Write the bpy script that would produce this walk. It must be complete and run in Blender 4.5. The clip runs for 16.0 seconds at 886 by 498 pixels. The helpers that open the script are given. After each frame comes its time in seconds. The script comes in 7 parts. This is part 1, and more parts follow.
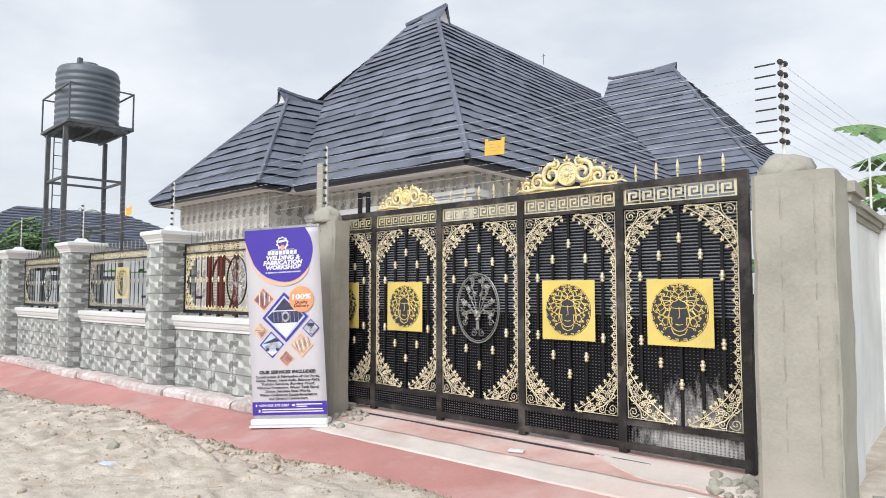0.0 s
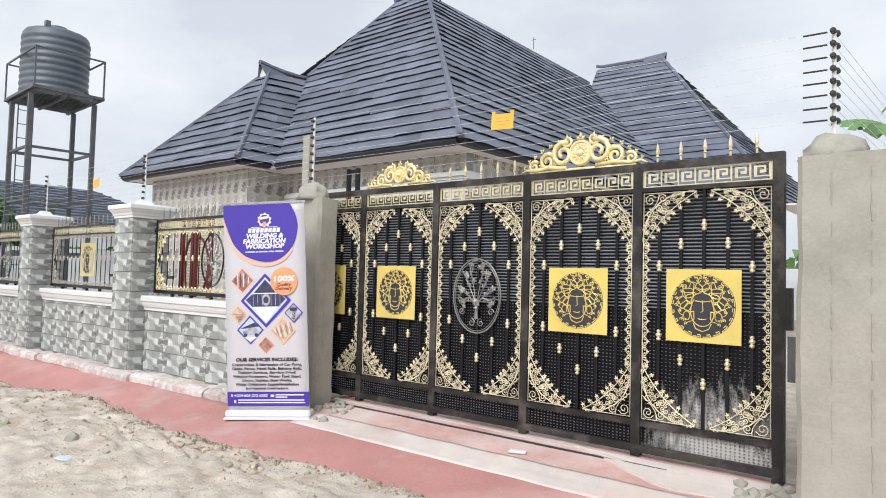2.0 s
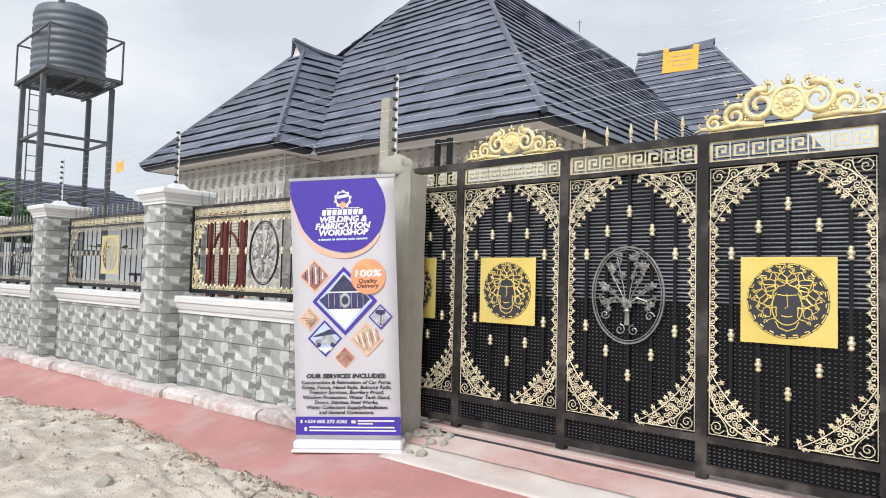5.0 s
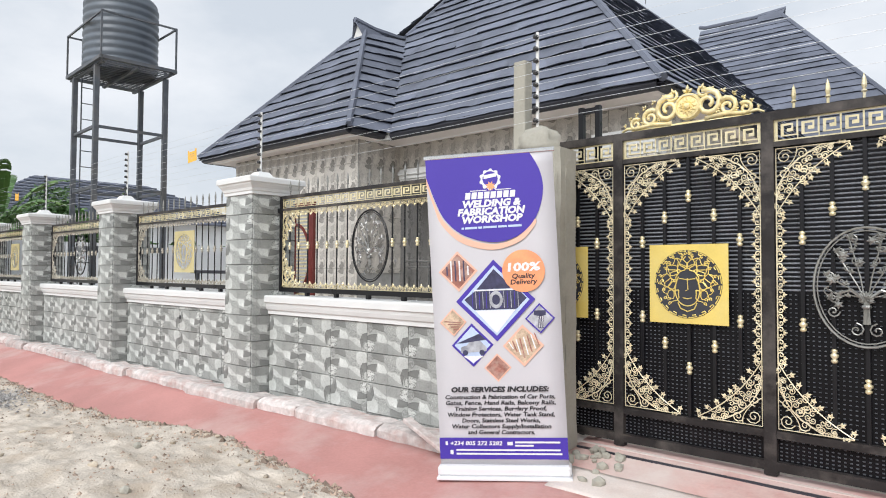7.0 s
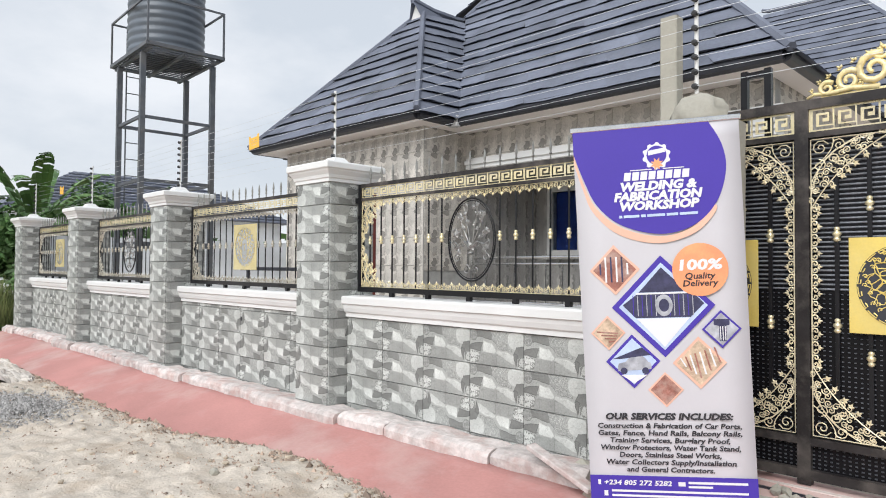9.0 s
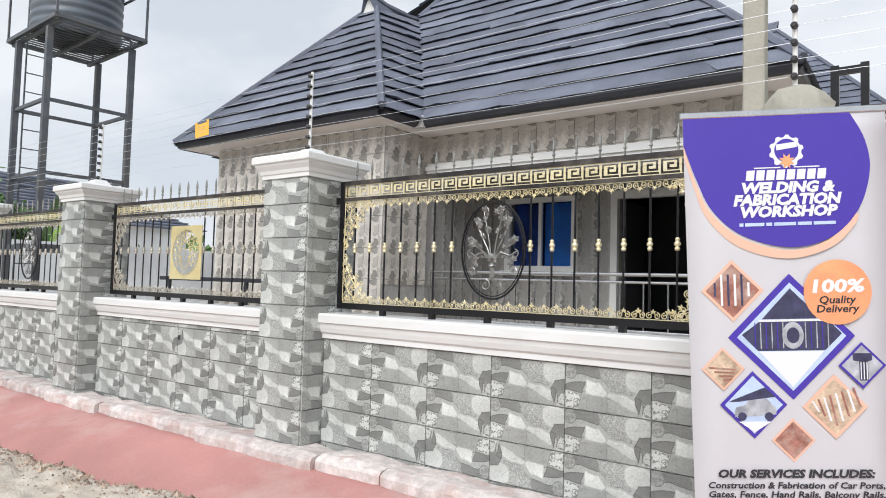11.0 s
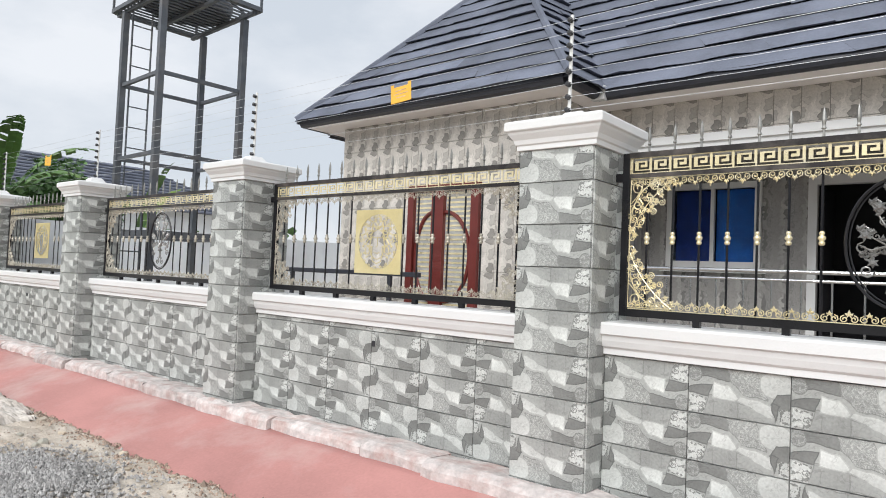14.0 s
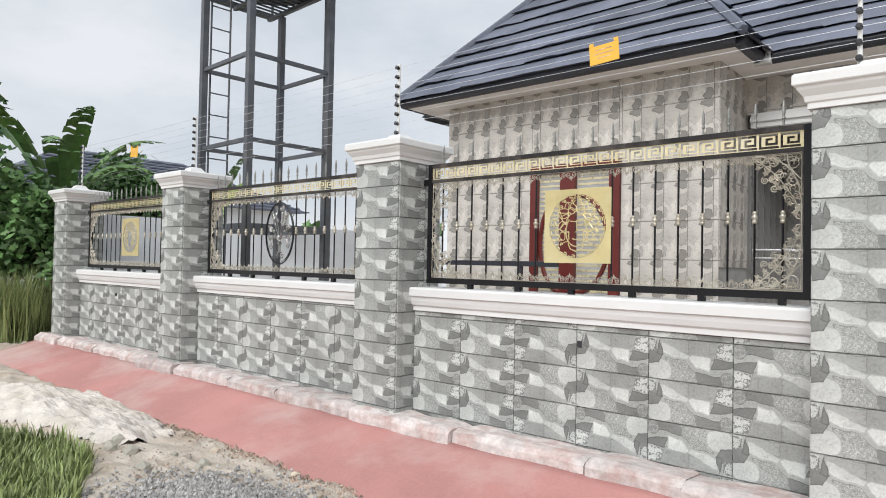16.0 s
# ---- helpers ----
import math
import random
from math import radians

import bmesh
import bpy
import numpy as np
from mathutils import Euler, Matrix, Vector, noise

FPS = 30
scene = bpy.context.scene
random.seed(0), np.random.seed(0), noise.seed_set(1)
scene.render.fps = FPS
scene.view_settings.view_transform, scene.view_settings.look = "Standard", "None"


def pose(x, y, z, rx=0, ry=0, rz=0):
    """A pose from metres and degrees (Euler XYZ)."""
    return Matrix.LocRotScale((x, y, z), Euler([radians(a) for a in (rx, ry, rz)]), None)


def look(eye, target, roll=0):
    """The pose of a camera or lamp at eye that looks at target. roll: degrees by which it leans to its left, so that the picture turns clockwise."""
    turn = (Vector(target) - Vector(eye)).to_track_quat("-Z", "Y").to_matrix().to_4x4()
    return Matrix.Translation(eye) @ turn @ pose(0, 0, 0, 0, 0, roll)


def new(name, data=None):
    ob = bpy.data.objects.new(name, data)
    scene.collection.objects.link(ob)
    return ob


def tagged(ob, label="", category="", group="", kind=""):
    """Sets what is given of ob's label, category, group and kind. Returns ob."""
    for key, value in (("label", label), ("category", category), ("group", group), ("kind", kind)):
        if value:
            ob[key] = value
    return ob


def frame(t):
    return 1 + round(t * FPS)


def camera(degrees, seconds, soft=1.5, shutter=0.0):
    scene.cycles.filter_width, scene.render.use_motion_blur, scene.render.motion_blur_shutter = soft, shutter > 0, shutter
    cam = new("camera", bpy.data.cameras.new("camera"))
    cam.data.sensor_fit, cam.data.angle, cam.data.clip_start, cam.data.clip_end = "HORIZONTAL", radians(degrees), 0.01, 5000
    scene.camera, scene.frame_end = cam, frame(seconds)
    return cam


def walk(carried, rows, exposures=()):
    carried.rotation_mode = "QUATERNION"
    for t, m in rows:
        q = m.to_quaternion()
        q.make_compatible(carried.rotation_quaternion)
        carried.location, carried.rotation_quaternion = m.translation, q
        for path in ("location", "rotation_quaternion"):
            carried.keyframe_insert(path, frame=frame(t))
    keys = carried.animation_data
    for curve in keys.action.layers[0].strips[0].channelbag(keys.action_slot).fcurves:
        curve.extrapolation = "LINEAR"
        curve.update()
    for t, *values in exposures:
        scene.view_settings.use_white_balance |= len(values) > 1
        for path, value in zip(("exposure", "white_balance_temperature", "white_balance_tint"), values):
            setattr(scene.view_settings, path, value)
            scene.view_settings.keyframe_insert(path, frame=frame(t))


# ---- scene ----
cam = camera(68.0, 16.0, 1.0)

PATH = [
    (0, (2.216, -4.595, 1.412), (0.898, -3.096, 1.538), -0.0),
    (0.5, (2.208, -4.574, 1.408), (0.923, -3.043, 1.474), -0.0),
    (1, (2.06, -4.494, 1.396), (0.869, -2.889, 1.478), 1.7),
    (1.5, (1.877, -4.431, 1.401), (0.676, -2.834, 1.493), 0.9),
    (2, (1.733, -4.347, 1.388), (0.471, -2.798, 1.478), 1.5),
    (2.5, (1.569, -4.233, 1.367), (0.22, -2.76, 1.466), -0.5),
    (3, (1.304, -4.139, 1.334), (0.065, -2.571, 1.412), 1.4),
    (3.5, (1.025, -4.112, 1.347), (-0.14, -2.493, 1.492), 0.4),
    (4, (0.725, -4.045, 1.316), (-0.569, -2.527, 1.465), 1.1),
    (4.2, (0.6, -3.998, 1.305), (-0.661, -2.449, 1.406), 1.2),
    (6.3, (-0.61, -3.803, 1.314), (-1.923, -2.298, 1.42), 2.4),
    (6.5, (-0.748, -3.799, 1.319), (-2.037, -2.275, 1.453), 2.6),
    (7, (-1.073, -3.831, 1.322), (-2.416, -2.35, 1.387), 0.3),
    (7.5, (-1.317, -3.733, 1.314), (-2.715, -2.304, 1.374), -0.6),
    (8, (-1.554, -3.665, 1.343), (-2.952, -2.236, 1.4), 1.4),
    (8.5, (-1.85, -3.68, 1.331), (-3.2, -2.206, 1.408), 1.1),
    (8.7, (-1.954, -3.694, 1.329), (-3.364, -2.276, 1.38), 0.2),
    (10.8, (-3.124, -3.589, 1.313), (-4.325, -1.995, 1.442), 2.3),
    (11, (-3.249, -3.564, 1.314), (-4.432, -1.954, 1.417), 1.6),
    (11.2, (-3.371, -3.562, 1.315), (-4.552, -1.951, 1.427), 0.5),
    (11.5, (-3.515, -3.53, 1.31), (-4.64, -1.88, 1.426), -0.0),
    (12, (-3.879, -3.568, 1.289), (-4.947, -1.886, 1.461), 2.6),
    (12.5, (-4.199, -3.622, 1.273), (-5.321, -1.971, 1.379), 3.2),
    (12.9, (-4.531, -3.588, 1.289), (-5.639, -1.927, 1.407), 3.1),
    (13, (-4.618, -3.562, 1.305), (-5.838, -1.98, 1.404), 2.7),
    (13.5, (-4.9, -3.601, 1.319), (-6.106, -2.012, 1.461), 2.4),
    (14, (-5.278, -3.689, 1.307), (-6.542, -2.141, 1.38), 2.4),
    (14.5, (-5.616, -3.708, 1.298), (-6.832, -2.124, 1.412), 1.4),
    (15, (-5.993, -3.794, 1.294), (-7.201, -2.205, 1.422), 2.4),
    (15.5, (-6.339, -3.928, 1.276), (-7.632, -2.402, 1.316), 2.6),
    (15.7, (-6.506, -3.937, 1.282), (-7.802, -2.415, 1.332), 1.8),
    (16, (-6.769, -4.002, 1.263), (-8.074, -2.487, 1.305), 1.1),
]
walk(cam, [(t, look(eye, target, roll)) for t, eye, target, roll in PATH], [(0, 0.04, 6350, 10), (7, 0.0, 6350, 10), (13, 0.0, 6350, 10), (16, -0.10, 6400, 10)])

# ---- light ----
world = bpy.data.worlds.new("sky")
scene.world = world
world.use_nodes = True
wt = world.node_tree
wt.nodes.clear()
w_out = wt.nodes.new("ShaderNodeOutputWorld")
w_bg = wt.nodes.new("ShaderNodeBackground")
w_sky = wt.nodes.new("ShaderNodeTexSky")
w_sky.sky_type = "NISHITA"
w_sky.sun_disc = False
w_sky.sun_elevation = radians(36)
w_sky.sun_rotation = radians(164)
w_sky.air_density, w_sky.dust_density = 1.0, 3.0
w_co = wt.nodes.new("ShaderNodeTexCoord")
w_map = wt.nodes.new("ShaderNodeMapping")
w_map.inputs["Scale"].default_value = (1.0, 1.0, 2.2)
w_noise = wt.nodes.new("ShaderNodeTexNoise")
w_noise.inputs["Scale"].default_value = 2.3
w_noise.inputs["Detail"].default_value = 7
w_noise.inputs["Roughness"].default_value = 0.55
w_ramp = wt.nodes.new("ShaderNodeValToRGB")
w_ramp.color_ramp.elements[0].position, w_ramp.color_ramp.elements[0].color = 0.40, (9.0, 9.6, 10.3, 1)
w_ramp.color_ramp.elements[1].position, w_ramp.color_ramp.elements[1].color = 0.62, (11.9, 12.1, 12.4, 1)
w_mix = wt.nodes.new("ShaderNodeMixRGB")
w_mix.inputs["Fac"].default_value = 0.86
w_bg.inputs["Strength"].default_value = 0.084
wt.links.new(w_co.outputs["Generated"], w_map.inputs["Vector"])
wt.links.new(w_map.outputs["Vector"], w_noise.inputs["Vector"])
wt.links.new(w_noise.outputs["Fac"], w_ramp.inputs["Fac"])
wt.links.new(w_sky.outputs["Color"], w_mix.inputs["Color1"])
wt.links.new(w_ramp.outputs["Color"], w_mix.inputs["Color2"])
wt.links.new(w_mix.outputs["Color"], w_bg.inputs["Color"])
wt.links.new(w_bg.outputs["Background"], w_out.inputs["Surface"])

sun_data = bpy.data.lights.new("sun", "SUN")
sun_data.energy, sun_data.angle, sun_data.color = 2.85, radians(38), (1.0, 0.985, 0.96)
sun = new("sun", sun_data)
sun.matrix_world = look((0, -12, 12.5), (-4, 2, 0))


# ---- materials ----
def mat(name, colour, rough=0.6, metal=0.0, vary=0.15, scale=6.0, bump=0.15, fine=90.0, second=None, stain=0.0, random_vary=0.0, spec=0.5, island=False, deep=0.01):
    """A surface with grain and stains at two sizes; second: the colour of its stains."""
    m = bpy.data.materials.new(name)
    m.use_nodes = True
    nt = m.node_tree
    bsdf = nt.nodes["Principled BSDF"]
    bsdf.inputs["Roughness"].default_value = rough
    bsdf.inputs["Metallic"].default_value = metal
    bsdf.inputs["Specular IOR Level"].default_value = spec
    co = nt.nodes.new("ShaderNodeTexCoord")
    geo = nt.nodes.new("ShaderNodeNewGeometry")
    big = nt.nodes.new("ShaderNodeTexNoise")
    big.inputs["Scale"].default_value, big.inputs["Detail"].default_value = scale, 6
    small = nt.nodes.new("ShaderNodeTexNoise")
    small.inputs["Scale"].default_value, small.inputs["Detail"].default_value = fine, 4
    nt.links.new(geo.outputs["Position"], big.inputs["Vector"])
    nt.links.new(geo.outputs["Position"], small.inputs["Vector"])
    add = nt.nodes.new("ShaderNodeMath")
    add.operation = "MULTIPLY_ADD"
    nt.links.new(small.outputs["Fac"], add.inputs[0])
    add.inputs[1].default_value = 0.45
    nt.links.new(big.outputs["Fac"], add.inputs[2])
    ramp = nt.nodes.new("ShaderNodeMapRange")
    ramp.inputs["From Min"].default_value, ramp.inputs["From Max"].default_value = 0.45, 1.0
    ramp.inputs["To Min"].default_value, ramp.inputs["To Max"].default_value = 1 - vary, 1 + vary
    nt.links.new(add.outputs[0], ramp.inputs["Value"])
    mul = nt.nodes.new("ShaderNodeVectorMath")
    mul.operation = "SCALE"
    mul.inputs[0].default_value = colour
    nt.links.new(ramp.outputs["Result"], mul.inputs["Scale"])
    last = mul.outputs["Vector"]
    if second:
        st = nt.nodes.new("ShaderNodeTexNoise")
        st.inputs["Scale"].default_value, st.inputs["Detail"].default_value = scale * 0.45, 8
        st.inputs["Roughness"].default_value = 0.65
        nt.links.new(geo.outputs["Position"], st.inputs["Vector"])
        sr = nt.nodes.new("ShaderNodeMapRange")
        sr.inputs["From Min"].default_value, sr.inputs["From Max"].default_value = 0.47, 0.66
        sr.inputs["To Max"].default_value = stain
        nt.links.new(st.outputs["Fac"], sr.inputs["Value"])
        mix = nt.nodes.new("ShaderNodeMixRGB")
        nt.links.new(sr.outputs["Result"], mix.inputs["Fac"])
        nt.links.new(last, mix.inputs["Color1"])
        mix.inputs["Color2"].default_value = (*second, 1)
        last = mix.outputs["Color"]
    if random_vary:
        info = nt.nodes.new("ShaderNodeObjectInfo")
        rr = nt.nodes.new("ShaderNodeMapRange")
        rr.inputs["To Min"].default_value, rr.inputs["To Max"].default_value = 1 - random_vary, 1 + random_vary
        nt.links.new(geo.outputs["Random Per Island"] if island else info.outputs["Random"], rr.inputs["Value"])
        sc = nt.nodes.new("ShaderNodeVectorMath")
        sc.operation = "SCALE"
        nt.links.new(last, sc.inputs[0])
        nt.links.new(rr.outputs["Result"], sc.inputs["Scale"])
        last = sc.outputs["Vector"]
    nt.links.new(last, bsdf.inputs["Base Color"])
    if bump:
        bp = nt.nodes.new("ShaderNodeBump")
        bp.inputs["Strength"].default_value, bp.inputs["Distance"].default_value = bump, deep
        nt.links.new(add.outputs[0], bp.inputs["Height"])
        nt.links.new(bp.outputs["Normal"], bsdf.inputs["Normal"])
    rm = nt.nodes.new("ShaderNodeMapRange")
    rm.inputs["To Min"].default_value, rm.inputs["To Max"].default_value = max(rough - 0.1, 0.03), min(rough + 0.1, 1)
    nt.links.new(big.outputs["Fac"], rm.inputs["Value"])
    nt.links.new(rm.outputs["Result"], bsdf.inputs["Roughness"])
    return m


def print_mat(name, w, h, ground, shapes, rough, line=0.74, warp=0.05, scribble=45.0):
    """A printed wall tile, w by h: flat shapes laid over one another, the same print on each tile.
    shapes: (kind, outline, colour, lean): a convex outline in parts of the tile, or an oval (u, v, ru, rv);
    kind: plain, marble or chalk, the last two with scribbled lines; lean: how its tone runs across it."""
    m = bpy.data.materials.new(name)
    m.use_nodes = True
    nt = m.node_tree
    bsdf = nt.nodes["Principled BSDF"]
    asp = w / h

    def wire(sock, v):
        if isinstance(v, (int, float)):
            sock.default_value = v
        elif isinstance(v, tuple):
            sock.default_value = (*v, 1) if sock.type == "RGBA" else v
        else:
            nt.links.new(v, sock)

    def math_node(op, *args):
        n = nt.nodes.new("ShaderNodeMath")
        n.operation = op
        for i, v in enumerate(args):
            wire(n.inputs[i], v)
        return n.outputs[0]

    def vec_node(op, a, b):
        n = nt.nodes.new("ShaderNodeVectorMath")
        n.operation = op
        wire(n.inputs[0], a)
        wire(n.inputs["Scale"] if op == "SCALE" else n.inputs[1], b)
        return n.outputs["Value"] if op in ("DOT_PRODUCT", "LENGTH") else n.outputs["Vector"]

    def mixed(fac, a, b):
        n = nt.nodes.new("ShaderNodeMixRGB")
        wire(n.inputs["Fac"], fac)
        wire(n.inputs["Color1"], a)
        wire(n.inputs["Color2"], b)
        return n.outputs["Color"]

    def noise_node(scale, detail, vector, distortion=0.0):
        n = nt.nodes.new("ShaderNodeTexNoise")
        n.inputs["Scale"].default_value, n.inputs["Detail"].default_value, n.inputs["Distortion"].default_value = scale, detail, distortion
        nt.links.new(vector, n.inputs["Vector"])
        return n

    co = nt.nodes.new("ShaderNodeTexCoord").outputs["Object"]
    sx = nt.nodes.new("ShaderNodeSeparateXYZ")
    nt.links.new(co, sx.inputs[0])
    sw = nt.nodes.new("ShaderNodeSeparateColor")
    nt.links.new(noise_node(15.0, 1, co).outputs["Color"], sw.inputs[0])
    u = math_node("FRACT", math_node("DIVIDE", math_node("ADD", sx.outputs["X"], sx.outputs["Y"]), w))
    v = math_node("FRACT", math_node("DIVIDE", sx.outputs["Z"], h))
    at = nt.nodes.new("ShaderNodeCombineXYZ")
    nt.links.new(math_node("MULTIPLY_ADD", u, asp, math_node("MULTIPLY_ADD", sw.outputs["Red"], 2 * warp, -warp)), at.inputs[0])
    nt.links.new(math_node("ADD", v, math_node("MULTIPLY_ADD", sw.outputs["Green"], 2 * warp, -warp)), at.inputs[1])
    at.inputs[2].default_value = 1.0
    p = at.outputs[0]
    lines = noise_node(scribble, 2, co, 1.8).outputs["Fac"]
    scrib = math_node("LESS_THAN", math_node("ABSOLUTE", math_node("SUBTRACT", lines, 0.5)), 0.04)
    dots = math_node("GREATER_THAN", noise_node(scribble * 1.3, 1, co, 0.8).outputs["Fac"], 0.56)
    col = ground
    for kind, outline, colour, lean in shapes:
        if len(outline) == 4 and isinstance(outline[0], float):
            cu, cv, ru, rv = outline
            off = vec_node("SUBTRACT", p, (cu * asp, cv, 1.0))
            d = math_node("MULTIPLY_ADD", vec_node("LENGTH", vec_node("DIVIDE", off, (ru * asp, rv, 1.0)), (0.0, 0.0, 0.0)), min(ru * asp, rv), -min(ru * asp, rv))
        else:
            q = [(a * asp, b) for a, b in outline]
            cu, cv = sum(a for a, b in q) / len(q) / asp, sum(b for a, b in q) / len(q)
            if sum(a[0] * b[1] - b[0] * a[1] for a, b in zip(q, q[1:] + q[:1])) < 0:
                q.reverse()
            d = None
            for a, b in zip(q, q[1:] + q[:1]):
                nx, ny = b[1] - a[1], a[0] - b[0]
                k = math.hypot(nx, ny)
                e = vec_node("DOT_PRODUCT", p, (nx / k, ny / k, -(nx * a[0] + ny * a[1]) / k))
                d = e if d is None else math_node("MAXIMUM", d, e)
        tone = math_node("ADD", vec_node("DOT_PRODUCT", p, (lean[0], lean[1], 1.0 - lean[0] * cu * asp - lean[1] * cv)), 0.0)
        rim = math_node("GREATER_THAN", d, -0.022)
        fill = colour
        if kind == "marble":
            fill = mixed(scrib, colour, tuple(1.55 * c for c in colour))
            fill = mixed(math_node("MULTIPLY", dots, 0.35), fill, tuple(0.7 * c for c in colour))
        elif kind == "chalk":
            fill = mixed(dots, colour, tuple(0.42 * c for c in colour))
        if fill is colour:
            fill = vec_node("SCALE", colour, tone)
        else:
            fill = vec_node("SCALE", fill, tone)
        fill = vec_node("SCALE", fill, math_node("MULTIPLY_ADD", rim, line - 1.0, 1.0))
        col = mixed(math_node("LESS_THAN", d, 0.0), col, fill)
    # dust, grain, and difference between pieces
    info = nt.nodes.new("ShaderNodeObjectInfo")
    geo = nt.nodes.new("ShaderNodeNewGeometry").outputs["Position"]
    dn = noise_node(2.5, 6, geo).outputs["Fac"]
    gn = noise_node(75.0, 3, geo).outputs["Fac"]
    vein = math_node("LESS_THAN", math_node("ABSOLUTE", math_node("SUBTRACT", noise_node(9.0, 3, co, 1.2).outputs["Fac"], 0.5)), 0.010)
    k = math_node("MULTIPLY_ADD", info.outputs["Random"], 0.10, math_node("MULTIPLY_ADD", dn, 0.26, math_node("MULTIPLY_ADD", gn, 0.46, 0.46)))
    k = math_node("MULTIPLY", k, math_node("MULTIPLY_ADD", vein, -0.16, 1.0))
    nt.links.new(vec_node("SCALE", col, k), bsdf.inputs["Base Color"])
    nt.links.new(math_node("MULTIPLY_ADD", dn, 0.3, rough - 0.15), bsdf.inputs["Roughness"])
    bp = nt.nodes.new("ShaderNodeBump")
    bp.inputs["Strength"].default_value, bp.inputs["Distance"].default_value = 0.25, 0.004
    nt.links.new(gn, bp.inputs["Height"])
    nt.links.new(bp.outputs["Normal"], bsdf.inputs["Normal"])
    return m


def grey(v, warm=0.0):
    return (v * (0.965 + warm), v * (1.0 + warm * 0.15), v * (0.96 - warm * 0.25))


WALL_PRINT = [
    ("plain", ((0.16, 0.0), (0.56, 0.0), (0.52, 0.40), (0.20, 0.42)), grey(0.36), (-0.2, 0.25)),
    ("plain", ((0.50, 0.0), (0.86, 0.0), (0.86, 0.22), (0.50, 0.34)), grey(0.40), (0.2, 0.3)),
    ("plain", ((0.0, 1.0), (0.05, 0.80), (0.46, 0.74), (0.48, 1.0)), grey(0.245), (0.15, 0.3)),
    ("marble", (0.07, 0.83, 0.075, 0.17), grey(0.30), (0.0, 0.0)),
    ("marble", ((0.40, 1.0), (0.70, 1.0), (0.80, 0.44), (0.56, 0.50), (0.42, 0.76)), grey(0.36), (0.1, 0.2)),
    ("plain", (0.87, 0.76, 0.165, 0.28), grey(0.58), (-0.3, 0.3)),
    ("plain", ((-0.02, 0.42), (0.20, 0.38), (0.29, 0.74), (0.15, 0.64), (-0.02, 0.64)), grey(0.215), (0.3, -0.6)),
    ("chalk", ((0.0, 0.02), (0.17, 0.02), (0.185, 0.36), (0.0, 0.42)), grey(0.66), (0.0, 0.0)),
    ("plain", ((0.24, 0.36), (0.27, 0.70), (0.42, 0.66), (0.52, 0.43), (0.47, 0.33)), grey(0.70), (-0.2, 0.5)),
    ("plain", ((0.49, 0.37), (0.52, 0.49), (0.72, 0.43), (0.85, 0.34), (0.84, 0.08)), grey(0.62), (0.3, 0.7)),
    ("plain", ((0.81, 0.38), (0.87, 0.60), (1.02, 0.67), (1.02, 0.36), (0.90, 0.28)), grey(0.225), (-0.3, -0.5)),
    ("plain", ((0.82, 0.42), (0.86, 0.04), (0.905, 0.40)), grey(0.22), (0.0, 0.0)),
    ("chalk", ((0.88, 0.0), (1.02, 0.0), (1.02, 0.34), (0.91, 0.33)), grey(0.56), (0.0, 0.0)),
]
HOUSE_PRINT = [
    ("plain", ((0.0, 0.5), (0.5, 0.34), (0.62, 0.80), (0.2, 1.0), (0.0, 1.0)), grey(0.58, 0.11), (0.3, 0.4)),
    ("plain", ((0.12, 0.0), (0.45, 0.62), (0.74, 0.0)), grey(0.66, 0.11), (-0.3, 0.3)),
    ("plain", ((0.58, 0.02), (0.98, 0.03), (0.97, 0.26), (0.66, 0.30)), grey(0.27, 0.11), (0.3, -0.5)),
    ("plain", ((0.66, 0.40), (1.0, 0.36), (1.0, 0.72), (0.70, 0.66)), grey(0.45, 0.11), (-0.4, 0.3)),
    ("plain", ((0.45, 0.86), (0.93, 0.80), (0.96, 0.97), (0.5, 0.98)), grey(0.31, 0.11), (0.3, 0.0)),
    ("plain", ((0.0, 0.11), (0.14, 0.06), (0.18, 0.30), (0.0, 0.36)), grey(0.45, 0.11), (0.0, 0.0)),
]
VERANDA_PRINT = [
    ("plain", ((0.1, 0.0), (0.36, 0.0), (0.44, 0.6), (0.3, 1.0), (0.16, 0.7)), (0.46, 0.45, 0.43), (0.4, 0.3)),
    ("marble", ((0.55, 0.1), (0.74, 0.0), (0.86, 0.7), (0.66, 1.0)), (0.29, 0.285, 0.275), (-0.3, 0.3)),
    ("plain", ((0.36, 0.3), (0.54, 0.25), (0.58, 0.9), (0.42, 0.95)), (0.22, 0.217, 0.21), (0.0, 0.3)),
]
WALL_TILE = print_mat("grey_print_tile", 0.516, 0.262, grey(0.44), WALL_PRINT, 0.40)
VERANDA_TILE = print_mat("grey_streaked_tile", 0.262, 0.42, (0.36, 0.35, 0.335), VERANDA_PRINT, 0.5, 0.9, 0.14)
HOUSE_TILE = print_mat("beige_stone_tile", 0.262, 0.42, grey(0.60, 0.11), HOUSE_PRINT, 0.55, 0.86, 0.10)
WHITE = mat("white_paint", (0.71, 0.715, 0.71), 0.55, vary=0.05, scale=2.5, bump=0.12, second=(0.66, 0.66, 0.64), stain=0.35)
SOFFIT = mat("soffit_white", (0.93, 0.88, 0.86), 0.6, vary=0.04, scale=1.5, bump=0.03)
GROUT = mat("grey_mortar", (0.36, 0.36, 0.35), 0.9, vary=0.2, scale=9)
CONCRETE = mat("raw_concrete", (0.36, 0.345, 0.295), 0.9, vary=0.16, scale=3.0, bump=0.5, fine=55, second=(0.44, 0.42, 0.365), stain=0.7)
